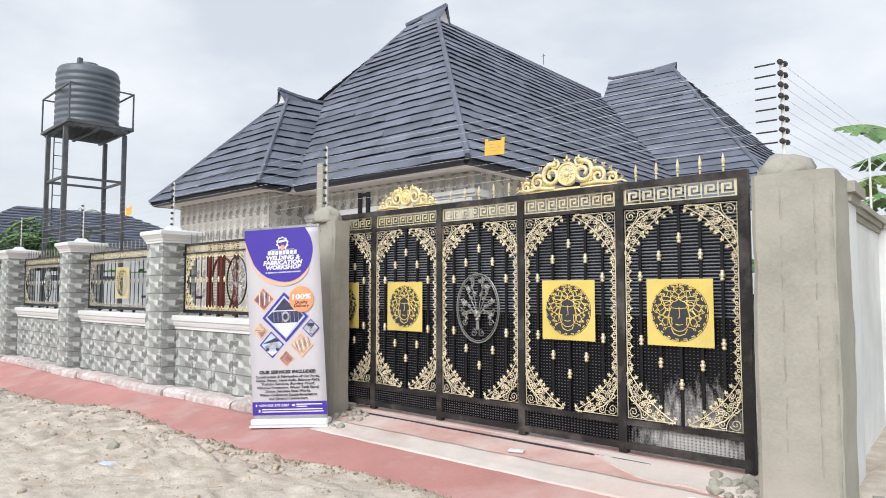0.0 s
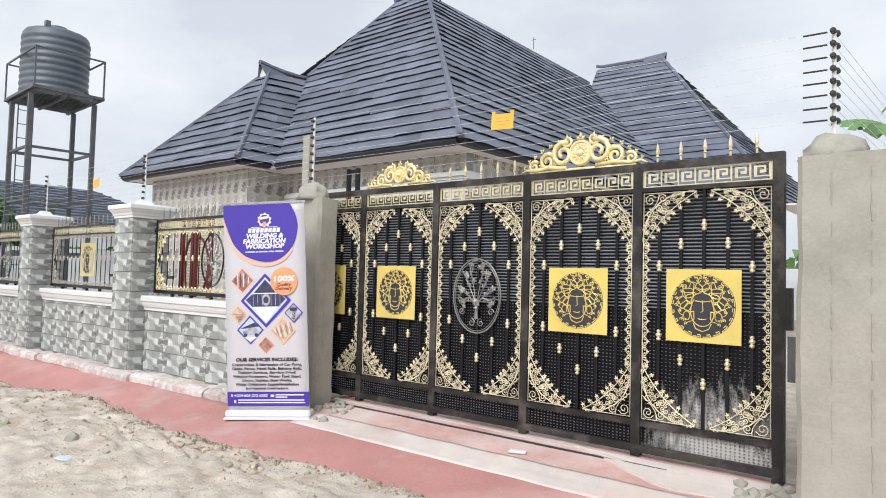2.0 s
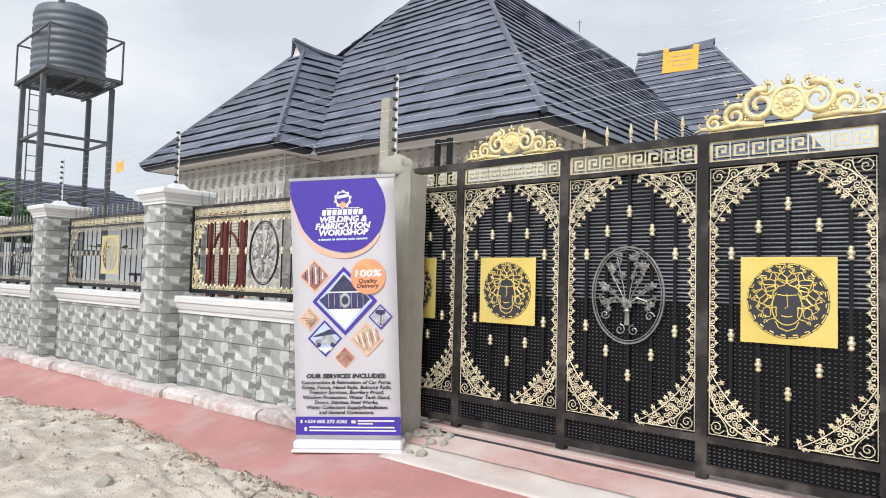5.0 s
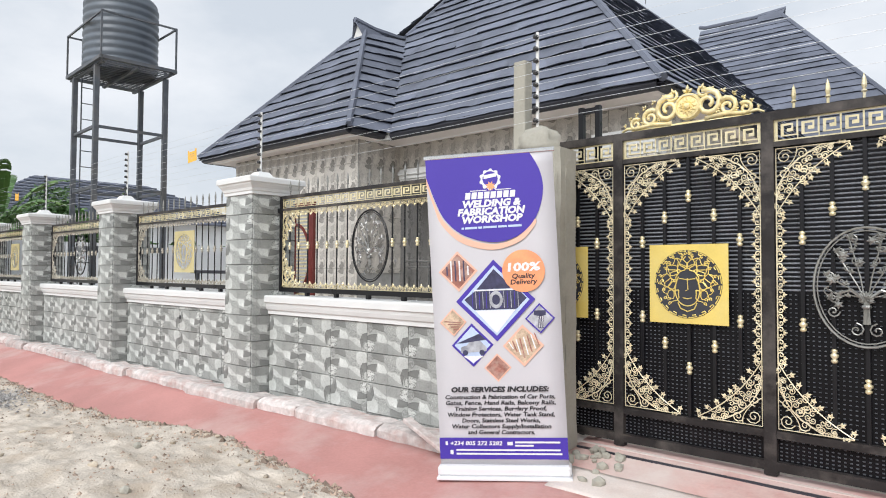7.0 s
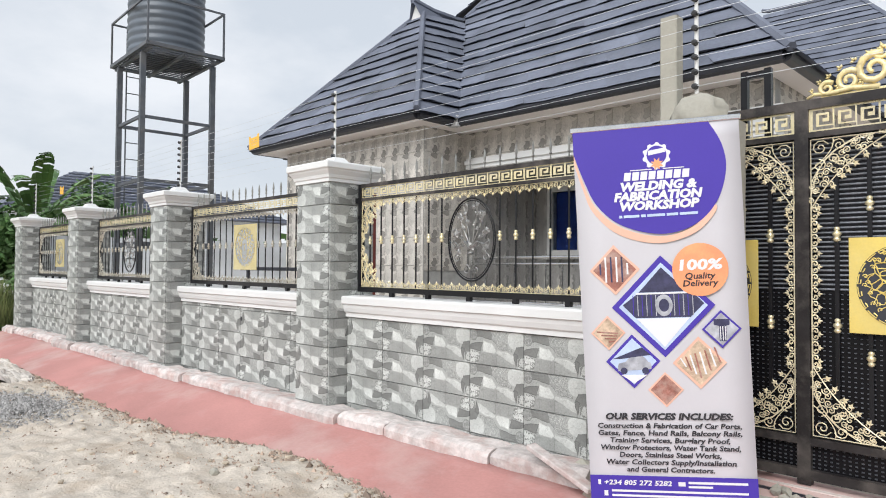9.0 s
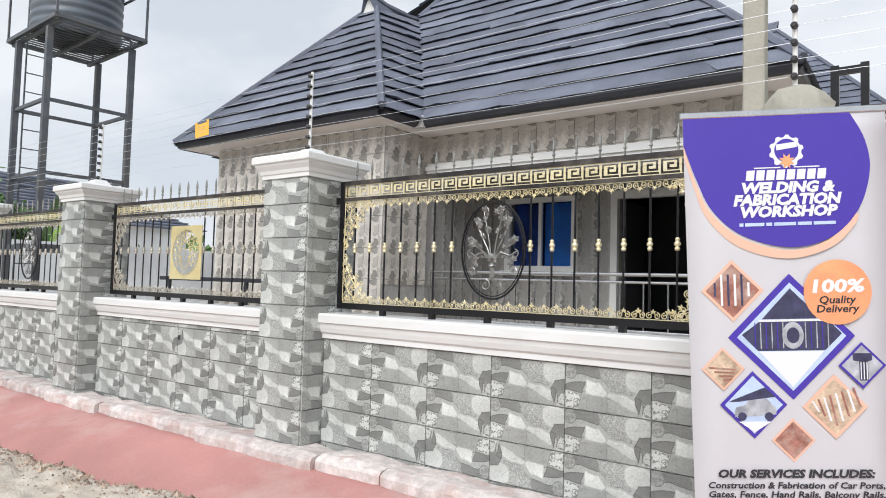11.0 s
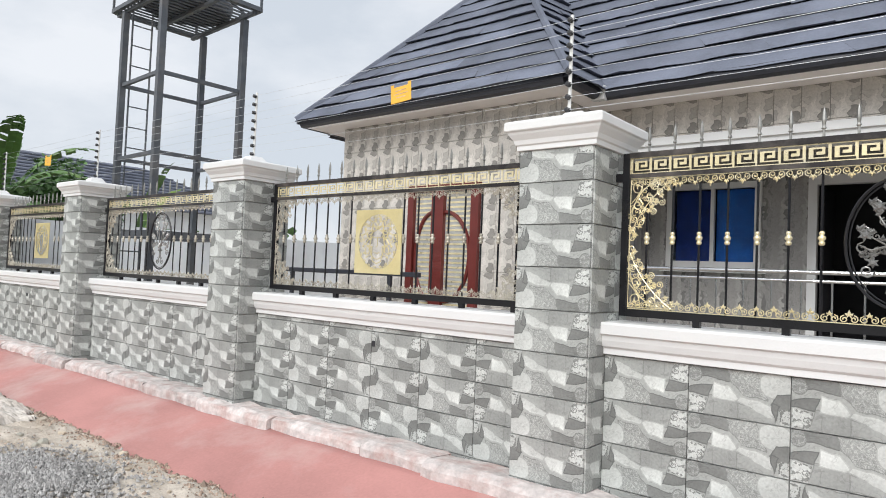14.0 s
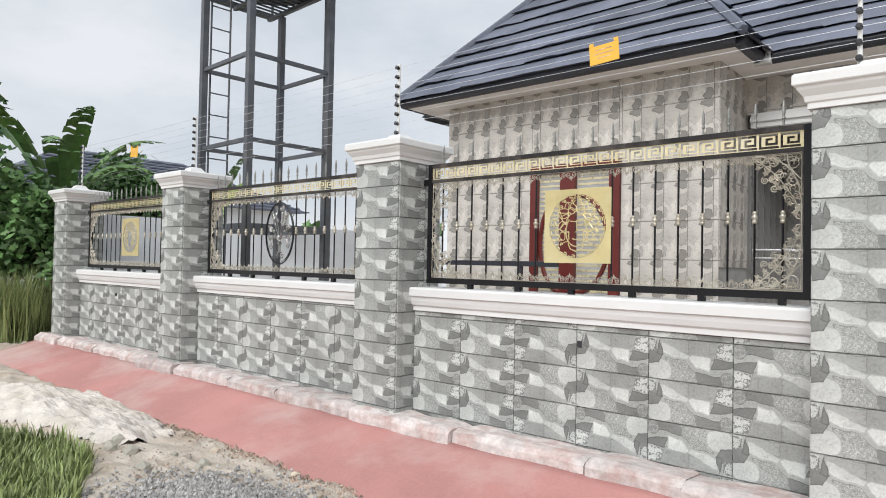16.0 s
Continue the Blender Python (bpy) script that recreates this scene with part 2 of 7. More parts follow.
BLACK = mat("black_gloss_iron", (0.009, 0.009, 0.011), 0.3, spec=0.35, vary=0.25, scale=4, bump=0.04)
BROWN = mat("bronze_brushed_iron", (0.028, 0.025, 0.025), 0.4, 0.2, spec=0.35, vary=0.35, scale=8, bump=0.08, second=(0.13, 0.115, 0.105), stain=0.75)
GOLD = mat("gold_paint", (0.80, 0.71, 0.50), 0.36, 0.3, vary=0.25, scale=9, bump=0.1, second=(0.80, 0.74, 0.56), stain=0.6)
# Pale grey puts the sky's glint on the black sheet's embossing.
STUD = mat("sky_glint_stud", (0.34, 0.355, 0.39), 0.32, 0.75, vary=0.3, scale=3, bump=0.0)
PALE_GOLD = mat("pale_gold_metal", (0.78, 0.68, 0.42), 0.3, 0.5, vary=0.2, scale=9, bump=0.1, second=(0.78, 0.73, 0.58), stain=0.6)
CREST = mat("gilded_crest", (0.83, 0.70, 0.36), 0.42, 0.25, vary=0.3, scale=14, bump=0.3, second=(0.88, 0.80, 0.56), stain=0.6)
DULL_PLATE = mat("dull_gold_sheet", (0.62, 0.53, 0.27), 0.4, 0.3, vary=0.15, scale=6, bump=0.05, second=(0.70, 0.64, 0.40), stain=0.6)
PLATE = mat("yellow_gold_sheet", (0.80, 0.62, 0.17), 0.35, 0.25, vary=0.1, scale=4, bump=0.04, second=(0.78, 0.66, 0.30), stain=0.5)
SILVER = mat("brushed_silver_scroll", (0.32, 0.32, 0.30), 0.4, 0.7, vary=0.3, scale=10, bump=0.1)
GUNMETAL = mat("brushed_gunmetal", (0.27, 0.27, 0.26), 0.3, 0.7, vary=0.5, scale=16, bump=0.1)
DULL_GOLD = mat("weathered_silver_gold", (0.46, 0.43, 0.36), 0.38, 0.4, vary=0.3, scale=9, bump=0.1, second=(0.36, 0.31, 0.24), stain=0.7)
STEEL = mat("stainless_steel", (0.62, 0.63, 0.64), 0.22, 1.0, vary=0.08, scale=8, bump=0.02)
ROOF = mat("charcoal_roof_sheet", (0.140, 0.155, 0.198), 0.66, spec=0.3, vary=0.32, scale=1.8, bump=0.6, fine=38, second=(0.19, 0.208, 0.262), stain=0.6, random_vary=0.2)
ROOF_FAR = mat("charcoal_roof_courses", (0.140, 0.155, 0.198), 0.66, spec=0.3, vary=0.3, scale=1.8, bump=0.5, fine=38, second=(0.19, 0.208, 0.262), stain=0.6, random_vary=0.14, island=True)
FASCIA = mat("black_fascia", (0.035, 0.037, 0.047), 0.35, vary=0.2, scale=3, bump=0.05)
RED = mat("red_oxide_floor", (0.47, 0.228, 0.208), 0.8, vary=0.16, scale=1.4, bump=0.25, fine=45, second=(0.58, 0.44, 0.41), stain=0.75)
DUSTY_RED = mat("dusty_red_cement", (0.55, 0.335, 0.305), 0.85, vary=0.18, scale=1.8, bump=0.3, fine=45, second=(0.66, 0.57, 0.53), stain=0.9)
DUSTY = mat("dusty_cement", (0.64, 0.57, 0.53), 0.9, vary=0.16, scale=2.2, bump=0.4, second=(0.52, 0.33, 0.28), stain=0.5)
KERB = mat("pink_splashed_kerb", (0.57, 0.52, 0.50), 0.85, vary=0.3, scale=11, bump=0.9, fine=40, second=(0.42, 0.27, 0.24), stain=0.75, random_vary=0.15)
DIRT = mat("pale_sandy_dirt", (0.545, 0.485, 0.415), 0.95, vary=0.26, scale=6.0, bump=0.9, fine=60, second=(0.40, 0.325, 0.25), stain=0.75, deep=0.025)
CLOD = mat("dry_clod", (0.50, 0.43, 0.34), 0.95, vary=0.25, scale=9, bump=0.7, second=(0.32, 0.26, 0.2), stain=0.6, random_vary=0.25)
PALE_CEMENT = mat("dried_pale_cement", (0.61, 0.565, 0.515), 0.95, vary=0.22, scale=7, bump=0.9, fine=45, second=(0.46, 0.40, 0.33), stain=0.6, deep=0.02)
CRUMB = mat("earth_crumbs", (0.34, 0.26, 0.205), 0.95, vary=0.25, scale=9, bump=0.3, random_vary=0.5, island=True)
GRAVEL = mat("crushed_stone", (0.33, 0.32, 0.31), 0.85, vary=0.2, scale=20, bump=0.2, random_vary=0.45, island=True)
LEAF = mat("banana_leaf", (0.10, 0.20, 0.06), 0.45, vary=0.3, scale=3, bump=0.1, second=(0.16, 0.25, 0.05), stain=0.6, random_vary=0.25, island=True)
LEAF_LIGHT = mat("young_banana_leaf", (0.17, 0.27, 0.045), 0.45, vary=0.25, scale=3, bump=0.1, random_vary=0.25, island=True)
BUSH = mat("dark_leaves", (0.095, 0.185, 0.06), 0.55, vary=0.35, scale=3, bump=0.0, random_vary=0.45, island=True)
GRASS = mat("grass_blades", (0.235, 0.29, 0.11), 0.6, vary=0.35, scale=2, bump=0.0, random_vary=0.45, island=True)
STEM = mat("plant_stem", (0.20, 0.20, 0.10), 0.7, vary=0.3, scale=8, bump=0.3)
TANK = mat("dark_grey_plastic", (0.11, 0.13, 0.155), 0.45, vary=0.18, scale=2, bump=0.06, second=(0.11, 0.12, 0.13), stain=0.5)
STAND = mat("grey_steel_paint", (0.10, 0.11, 0.125), 0.5, 0.2, vary=0.3, scale=6, bump=0.1, second=(0.17, 0.16, 0.15), stain=0.55)
PVC = mat("white_pole", (0.72, 0.72, 0.70), 0.45, vary=0.06, scale=6, bump=0.03)
INSULATOR = mat("black_insulator", (0.03, 0.03, 0.032), 0.35, vary=0.1, scale=20, bump=0.0)
WIRE = mat("galvanised_wire", (0.78, 0.79, 0.80), 0.35, 0.8, vary=0.05, scale=10, bump=0.0)
SIGN = mat("orange_sign_plastic", (0.83, 0.46, 0.06), 0.5, vary=0.08, scale=9, bump=0.03)
INK = mat("dark_ink", (0.03, 0.03, 0.035), 0.6, vary=0.1, scale=9, bump=0.0)
CLOTH = mat("banner_white_vinyl", (0.58, 0.565, 0.595), 0.5, vary=0.025, scale=2.5, bump=0.05)
BLUE = mat("banner_violet_blue", (0.062, 0.034, 0.36), 0.5, vary=0.06, scale=2, bump=0.0)
ORANGE = mat("banner_orange", (0.85, 0.33, 0.16), 0.5, vary=0.12, scale=5, bump=0.0, second=(0.88, 0.50, 0.22), stain=0.8)
PEACH = mat("banner_peach", (0.80, 0.48, 0.36), 0.5, vary=0.05, scale=5, bump=0.0)
PRINT_WHITE = mat("banner_white_print", (0.76, 0.76, 0.78), 0.5, vary=0.02, scale=5, bump=0.0)
PRINT_BROWN = mat("banner_brown_print", (0.32, 0.13, 0.10), 0.5, vary=0.45, scale=22, bump=0.0, second=(0.55, 0.40, 0.34), stain=0.8)
PRINT_TAN = mat("banner_tan_print", (0.58, 0.44, 0.32), 0.5, vary=0.4, scale=24, bump=0.0, second=(0.25, 0.14, 0.10), stain=0.7)
PRINT_SKY = mat("banner_sky_print", (0.50, 0.60, 0.80), 0.5, vary=0.15, scale=12, bump=0.0)
PRINT_DARK = mat("banner_dark_print", (0.045, 0.045, 0.10), 0.5, vary=0.4, scale=25, bump=0.0)
PRINT_GREY = mat("banner_grey_print", (0.45, 0.46, 0.50), 0.5, vary=0.3, scale=25, bump=0.0, second=(0.12, 0.12, 0.16), stain=0.7)
MAROON = mat("maroon_paint", (0.13, 0.022, 0.018), 0.35, vary=0.2, scale=5, bump=0.05)
TRUNK = mat("grey_bark", (0.20, 0.17, 0.13), 0.85, vary=0.3, scale=7, bump=0.6)
SIDE_WHITE = mat("white_plaster", (0.82, 0.83, 0.83), 0.85, vary=0.07, scale=1.4, bump=0.25, fine=40, second=(0.52, 0.50, 0.46), stain=0.45)
COURT = mat("courtyard_wall_paint", (0.82, 0.85, 0.88), 0.85, vary=0.1, scale=1.0, bump=0.2, second=(0.45, 0.45, 0.45), stain=0.4)
# Near-black stands for the shade inside the room behind the door.
ROOM_SHADE = mat("shade_dark_interior", (0.03, 0.03, 0.035), 0.8, vary=0.2, scale=3, bump=0.0)
CURTAIN = mat("blue_curtain", (0.015, 0.04, 0.20), 0.7, vary=0.3, scale=8, bump=0.1)
# Brighter blue stands for the sky reflected in the right half's glass.
CURTAIN_SKY = mat("sky_reflection_curtain", (0.02, 0.15, 0.50), 0.7, vary=0.3, scale=6, bump=0.1)
FLOOR_TILE = mat("veranda_floor", (0.35, 0.33, 0.31), 0.35, vary=0.1, scale=3, bump=0.02)



def dusted(name, base, dust, centre, reach, rough):
    """Black iron with splashed cement dust round one spot of the gate."""
    m = bpy.data.materials.new(name)
    m.use_nodes = True
    nt = m.node_tree
    bsdf = nt.nodes["Principled BSDF"]
    geo = nt.nodes.new("ShaderNodeNewGeometry")
    off = nt.nodes.new("ShaderNodeVectorMath")
    off.operation = "SUBTRACT"
    off.inputs[1].default_value = centre
    nt.links.new(geo.outputs["Position"], off.inputs[0])
    sq = nt.nodes.new("ShaderNodeVectorMath")
    sq.operation = "DIVIDE"
    sq.inputs[1].default_value = reach
    nt.links.new(off.outputs["Vector"], sq.inputs[0])
    ln = nt.nodes.new("ShaderNodeVectorMath")
    ln.operation = "LENGTH"
    nt.links.new(sq.outputs["Vector"], ln.inputs[0])
    no = nt.nodes.new("ShaderNodeTexNoise")
    no.inputs["Scale"].default_value, no.inputs["Detail"].default_value, no.inputs["Roughness"].default_value = 14, 8, 0.75
    mp = nt.nodes.new("ShaderNodeMapping")
    mp.inputs["Scale"].default_value = (1.6, 1.0, 0.5)
    nt.links.new(geo.outputs["Position"], mp.inputs["Vector"])
    nt.links.new(mp.outputs["Vector"], no.inputs["Vector"])
    su = nt.nodes.new("ShaderNodeMath")
    su.operation = "SUBTRACT"
    nt.links.new(no.outputs["Fac"], su.inputs[0])
    half = nt.nodes.new("ShaderNodeMath")
    half.operation = "MULTIPLY"
    half.inputs[1].default_value = 0.42
    nt.links.new(ln.outputs["Value"], half.inputs[0])
    nt.links.new(half.outputs[0], su.inputs[1])
    mr = nt.nodes.new("ShaderNodeMapRange")
    mr.inputs["From Min"].default_value, mr.inputs["From Max"].default_value, mr.inputs["To Max"].default_value = 0.08, 0.36, 0.85
    nt.links.new(su.outputs[0], mr.inputs["Value"])
    mx = nt.nodes.new("ShaderNodeMixRGB")
    nt.links.new(mr.outputs["Result"], mx.inputs["Fac"])
    mx.inputs["Color1"].default_value, mx.inputs["Color2"].default_value = (*base, 1), (*dust, 1)
    nt.links.new(mx.outputs["Color"], bsdf.inputs["Base Color"])
    rr = nt.nodes.new("ShaderNodeMapRange")
    rr.inputs["To Min"].default_value, rr.inputs["To Max"].default_value = rough, 0.9
    nt.links.new(mr.outputs["Result"], rr.inputs["Value"])
    nt.links.new(rr.outputs["Result"], bsdf.inputs["Roughness"])
    bsdf.inputs["Specular IOR Level"].default_value = 0.2
    return m


GATE_SHEET = dusted("dusty_black_sheet", (0.006, 0.006, 0.0075), (0.48, 0.46, 0.44), (0.30, 0.5, 0.20), (0.55, 1.0, 0.50), 0.3)
GLASS = bpy.data.materials.new("window_glass")
GLASS.use_nodes = True
gb = GLASS.node_tree.nodes["Principled BSDF"]
gb.inputs["Base Color"].default_value = (0.75, 0.85, 0.95, 1)
gb.inputs["Roughness"].default_value = 0.03
gb.inputs["Transmission Weight"].default_value = 1.0
gb.inputs["IOR"].default_value = 1.12


# ---- mesh helpers ----
def box(bm, x0, x1, y0, y1, z0, z1):
    v = [bm.verts.new(p) for p in ((x0, y0, z0), (x1, y0, z0), (x1, y1, z0), (x0, y1, z0), (x0, y0, z1), (x1, y0, z1), (x1, y1, z1), (x0, y1, z1))]
    for f in ((3, 2, 1, 0), (4, 5, 6, 7), (0, 1, 5, 4), (1, 2, 6, 5), (2, 3, 7, 6), (3, 0, 4, 7)):
        bm.faces.new([v[i] for i in f])
    return v


def soft_box(bm, x0, x1, y0, y1, z0, z1, b=0.006):
    """A box with chamfered edges."""
    t = bmesh.new()
    box(t, x0, x1, y0, y1, z0, z1)
    bmesh.ops.bevel(t, geom=t.edges[:], offset=b, segments=1, affect="EDGES")
    join(bm, t)


def join(bm, other, m=None):
    """Puts a copy of another bmesh into bm, moved by m."""
    table = {}
    for v in other.verts:
        table[v] = bm.verts.new(m @ v.co if m else v.co)
    for f in other.faces:
        try:
            bm.faces.new([table[v] for v in (reversed(f.verts) if m and m.determinant() < 0 else f.verts)])
        except ValueError:
            pass


def tube(bm, pts, r, n=5, r_end=None):
    """A round rod along a line of points."""
    pts = [Vector(p) for p in pts]
    rings = []
    up = None
    for i, p in enumerate(pts):
        d = (pts[min(i + 1, len(pts) - 1)] - pts[max(i - 1, 0)]).normalized()
        if up is None:
            up = d.orthogonal().normalized()
        else:
            up = (up - d * up.dot(d)).normalized() if (up - d * up.dot(d)).length > 1e-5 else d.orthogonal().normalized()
        side = d.cross(up)
        rad = r if r_end is None else r + (r_end - r) * i / (len(pts) - 1)
        rings.append([bm.verts.new(p + (up * math.cos(2 * math.pi * k / n) + side * math.sin(2 * math.pi * k / n)) * rad) for k in range(n)])
    for a, b in zip(rings, rings[1:]):
        for k in range(n):
            bm.faces.new((a[k], a[(k + 1) % n], b[(k + 1) % n], b[k]))
    bm.faces.new(list(reversed(rings[0])))
    bm.faces.new(rings[-1])


def lathe(bm, profile, n=12, m=None):
    """A turned shape: (radius, height) pairs about z."""
    m = m or Matrix()
    rings = [[bm.verts.new(m @ Vector((r * math.cos(2 * math.pi * k / n), r * math.sin(2 * math.pi * k / n), z))) for k in range(n)] for r, z in profile]
    for a, b in zip(rings, rings[1:]):
        for k in range(n):
            bm.faces.new((a[k], a[(k + 1) % n], b[(k + 1) % n], b[k]))
    bm.faces.new(list(reversed(rings[0])))
    bm.faces.new(rings[-1])


def mesh_of(name, bm, material, smooth=False, normals=True):
    me = bpy.data.meshes.new(name)
    if normals:
        bmesh.ops.recalc_face_normals(bm, faces=bm.faces[:])
    bm.to_mesh(me)
    bm.free()
    me.materials.append(material)
    if smooth:
        me.shade_smooth()
    return me


def part(name, bm, material, parent=None, label="", smooth=False, at=None, normals=True):
    """Links a bmesh, or a mesh that is there already, as one object."""
    me = mesh_of(name, bm, material, smooth, normals) if isinstance(bm, bmesh.types.BMesh) else bm
    ob = new(name, me)
    if at is not None:
        ob.matrix_local = at
    if parent is not None:
        ob.parent = parent
    if label:
        ob["label"] = label
    return ob


def thing(name, label, category, group="", kind="", at=None):
    ob = new(name)
    ob.empty_display_size = 0.2
    if at is not None:
        ob.matrix_local = at
    return tagged(ob, label, category, group, kind)


def setting(name, bm, material, label, category, smooth=False):
    return tagged(part(name, bm, material, smooth=smooth), label, category, kind="structure")


def boxes(*rows):
    bm = bmesh.new()
    for r in rows:
        box(bm, *r)
    return bm


def spiral(cx, cz, r, turns, start, hand=1, n=16, y=0.0, inner=0.12):
    """A flat scroll in the xz plane, from its outside to its eye."""
    out = []
    for i in range(n + 1):
        f = i / n
        a = start + hand * f * turns * 2 * math.pi
        rr = r * (1 - f * (1 - inner))
        out.append((cx + rr * math.cos(a), y, cz + rr * math.sin(a)))
    return out


def bud(bm, x, z, s, angle, y=0.0):
    """A three-leaved cast bud."""
    for da, k in ((0, 1.0), (0.9, 0.75), (-0.9, 0.75)):
        a = angle + da
        d = Vector((math.cos(a), 0, math.sin(a)))
        n = Vector((-d.z, 0, d.x))
        p = Vector((x, y, z))
        tip, mid = p + d * s * k, p + d * s * k * 0.5
        ring = [bm.verts.new(q) for q in (p, mid + n * s * 0.24, tip, mid - n * s * 0.24)]
        top = bm.verts.new(mid + Vector((0, -s * 0.22, 0)))
        for i in range(4):
            bm.faces.new((ring[i], ring[(i + 1) % 4], top))
        bm.faces.new(ring)


def text_mesh(text, size, width=None, shear=0.0, weight=0.0, spacing=1.0):
    """Letters as a flat mesh in the xz plane, centred on x, standing on z = 0."""
    cu = bpy.data.curves.new("letters", "FONT")
    cu.body, cu.size, cu.align_x, cu.shear, cu.offset = text, size, "CENTER", shear, weight
    cu.space_character = spacing
    cu.resolution_u = 2
    ob = bpy.data.objects.new("letters", cu)
    scene.collection.objects.link(ob)
    dg = bpy.context.evaluated_depsgraph_get()
    me = bpy.data.meshes.new_from_object(ob.evaluated_get(dg))
    bpy.data.objects.remove(ob)
    xs = [v.co.x for v in me.vertices]
    k = width / (max(xs) - min(xs)) if width else 1.0
    for v in me.vertices:
        v.co = Vector((v.co.x * k, 0, v.co.y))
    return me


# ---- ground ----
def clamp(v, a=0.0, b=1.0):
    return max(a, min(b, v))


def smooth01(v):
    v = clamp(v)
    return v * v * (3 - 2 * v)


def pave_z(x, y):
    z0 = -0.02 - 0.04 * clamp((-6 - x) / 4)
    if y >= -0.25:
        return z0 + 0.15 * (y + 0.25)
    return z0 + (0.14 + 0.12 * clamp((-4 - x) / 4)) * (y + 0.25)


def edge_y(x):
    e = -1.07 + 0.22 * math.exp(-((x + 6.4) / 1.3) ** 2) + 0.17 * smooth01((x + 3.2) / 1.4)
    return e + 0.05 * noise.noise((x * 1.1, 3.1, 0)) + 0.045 * noise.noise((x * 4.0, 9.1, 0)) + 0.02 * noise.noise((x * 11.0, 2.1, 0))


def ground_z(x, y):
    e = edge_y(clamp(x, -18, 1.2))
    xx = clamp(x, -18, 1.2)
    rough = 0.022 * noise.fractal((x * 0.7, y * 0.7, 0), 0.9, 2.2, 3) + 0.010 * noise.fractal((x * 4.0, y * 6.0, 2), 0.6, 2.1, 4) + 0.008 * max(0, noise.noise((x * 1.6 + y, y * 3.4 - x * 0.8, 4))) ** 0.7
    ledge = noise.noise((x * 1.5 + 0.8 * y, y * 3.4, 6)) + 0.35 * noise.noise((x * 7, y * 9, 3))
    rough += 0.020 * smooth01((ledge - 0.16) / 0.05) + 0.012 * smooth01((noise.noise((x * 5 + 7, y * 7, 1)) - 0.15) / 0.12) + 0.012 * noise.noise((x * 14, y * 17, 5))
    rough *= 0.35 if y > 6 or y < -14 else 1.0
    out = pave_z(xx, e)
    far = out + 0.03 + rough + 0.05 * smooth01((e - y) / 0.8) - 0.03 * clamp((e - y - 1.2) / 2)
    far += 0.05 * math.exp(-((x + 3.6) / 1.1) ** 2 - ((y + 1.45) / 0.3) ** 2) * smooth01((noise.noise((x * 5.0 + y * 3, y * 11.0, 9)) + 0.15) / 0.25)
    heap = 0.07 * math.exp(-((x + 10.3) ** 2 / 0.5 + (y + 2.1) ** 2 / 0.2)) + 0.16 * math.exp(-((x + 13.3) ** 2 / 1.6 + (y + 1.9) ** 2 / 0.18))
    far += heap + 0.05 * math.exp(-((y - e + 0.18) / 0.16) ** 2) * max(0, 0.3 + noise.noise((x * 2.3, 1.0, 8)))
    if x > 1.3 and y > e:
        k = smooth01((x - 1.3) / 0.4)
        return (1 - k) * (pave_z(xx, min(y, 0.6)) - 0.06) + k * (0.06 + 1.3 * rough) if y < 0.7 else 0.06 + 1.3 * rough * k
    if x < -18.4 and y > e:
        return -0.12 + rough
    if y > 0.7:
        return 0.03
    under = pave_z(xx, y) - 0.1
    k = smooth01((y - e + 0.06 + 0.9 * rough) / 0.12)
    return far * (1 - k) + under * k


def axis(fine0, fine1, step, far0, far1):
    out = list(np.arange(fine0, fine1 + step / 2, step))
    a, s = fine0, step
    while a > far0:
        s *= 1.5
        a -= s
        out.insert(0, a)
    a, s = fine1, step
    while a < far1:
        s *= 1.5
        a += s
        out.append(a)
    return out


gx, gy = axis(-19.5, 3.5, 0.045, -600, 600), axis(-4.4, 0.2, 0.03, -600, 900)
gverts = [(x, y, ground_z(x, y)) for y in gy for x in gx]
gfaces = [(j * len(gx) + i, j * len(gx) + i + 1, (j + 1) * len(gx) + i + 1, (j + 1) * len(gx) + i) for j in range(len(gy) - 1) for i in range(len(gx) - 1)]
gm = bpy.data.meshes.new("ground")
gm.from_pydata(gverts, [], gfaces)
gm.materials.append(DIRT)
gm.shade_smooth()
tagged(new("ground", gm), "pale sandy dirt road with clods and tracks", "ground", kind="structure")


def slab(x0, x1, ya, yb, step=0.12, lift=0.0):
    """A paved strip that follows the slope; ya and yb give its borders at x."""
    bm = bmesh.new()
    n, rows = max(2, int((x1 - x0) / step)), 9
    grid = []
    for i in range(n + 1):
        x = x0 + (x1 - x0) * i / n
        a, b = ya(x), yb(x)
        grid.append([bm.verts.new((x, a + (b - a) * j / rows, pave_z(x, a + (b - a) * j / rows) + lift + 0.006 * noise.noise((x * 1.7, j * 0.5, 5)))) for j in range(rows + 1)])
    for a, b in zip(grid, grid[1:]):
        for j in range(rows):
            bm.faces.new((a[j], b[j], b[j + 1], a[j + 1]))
    r = bmesh.ops.extrude_face_region(bm, geom=bm.faces[:])
    bmesh.ops.translate(bm, verts=[v for v in r["geom"] if isinstance(v, bmesh.types.BMVert)], vec=(0, 0, -0.12))
    return bm


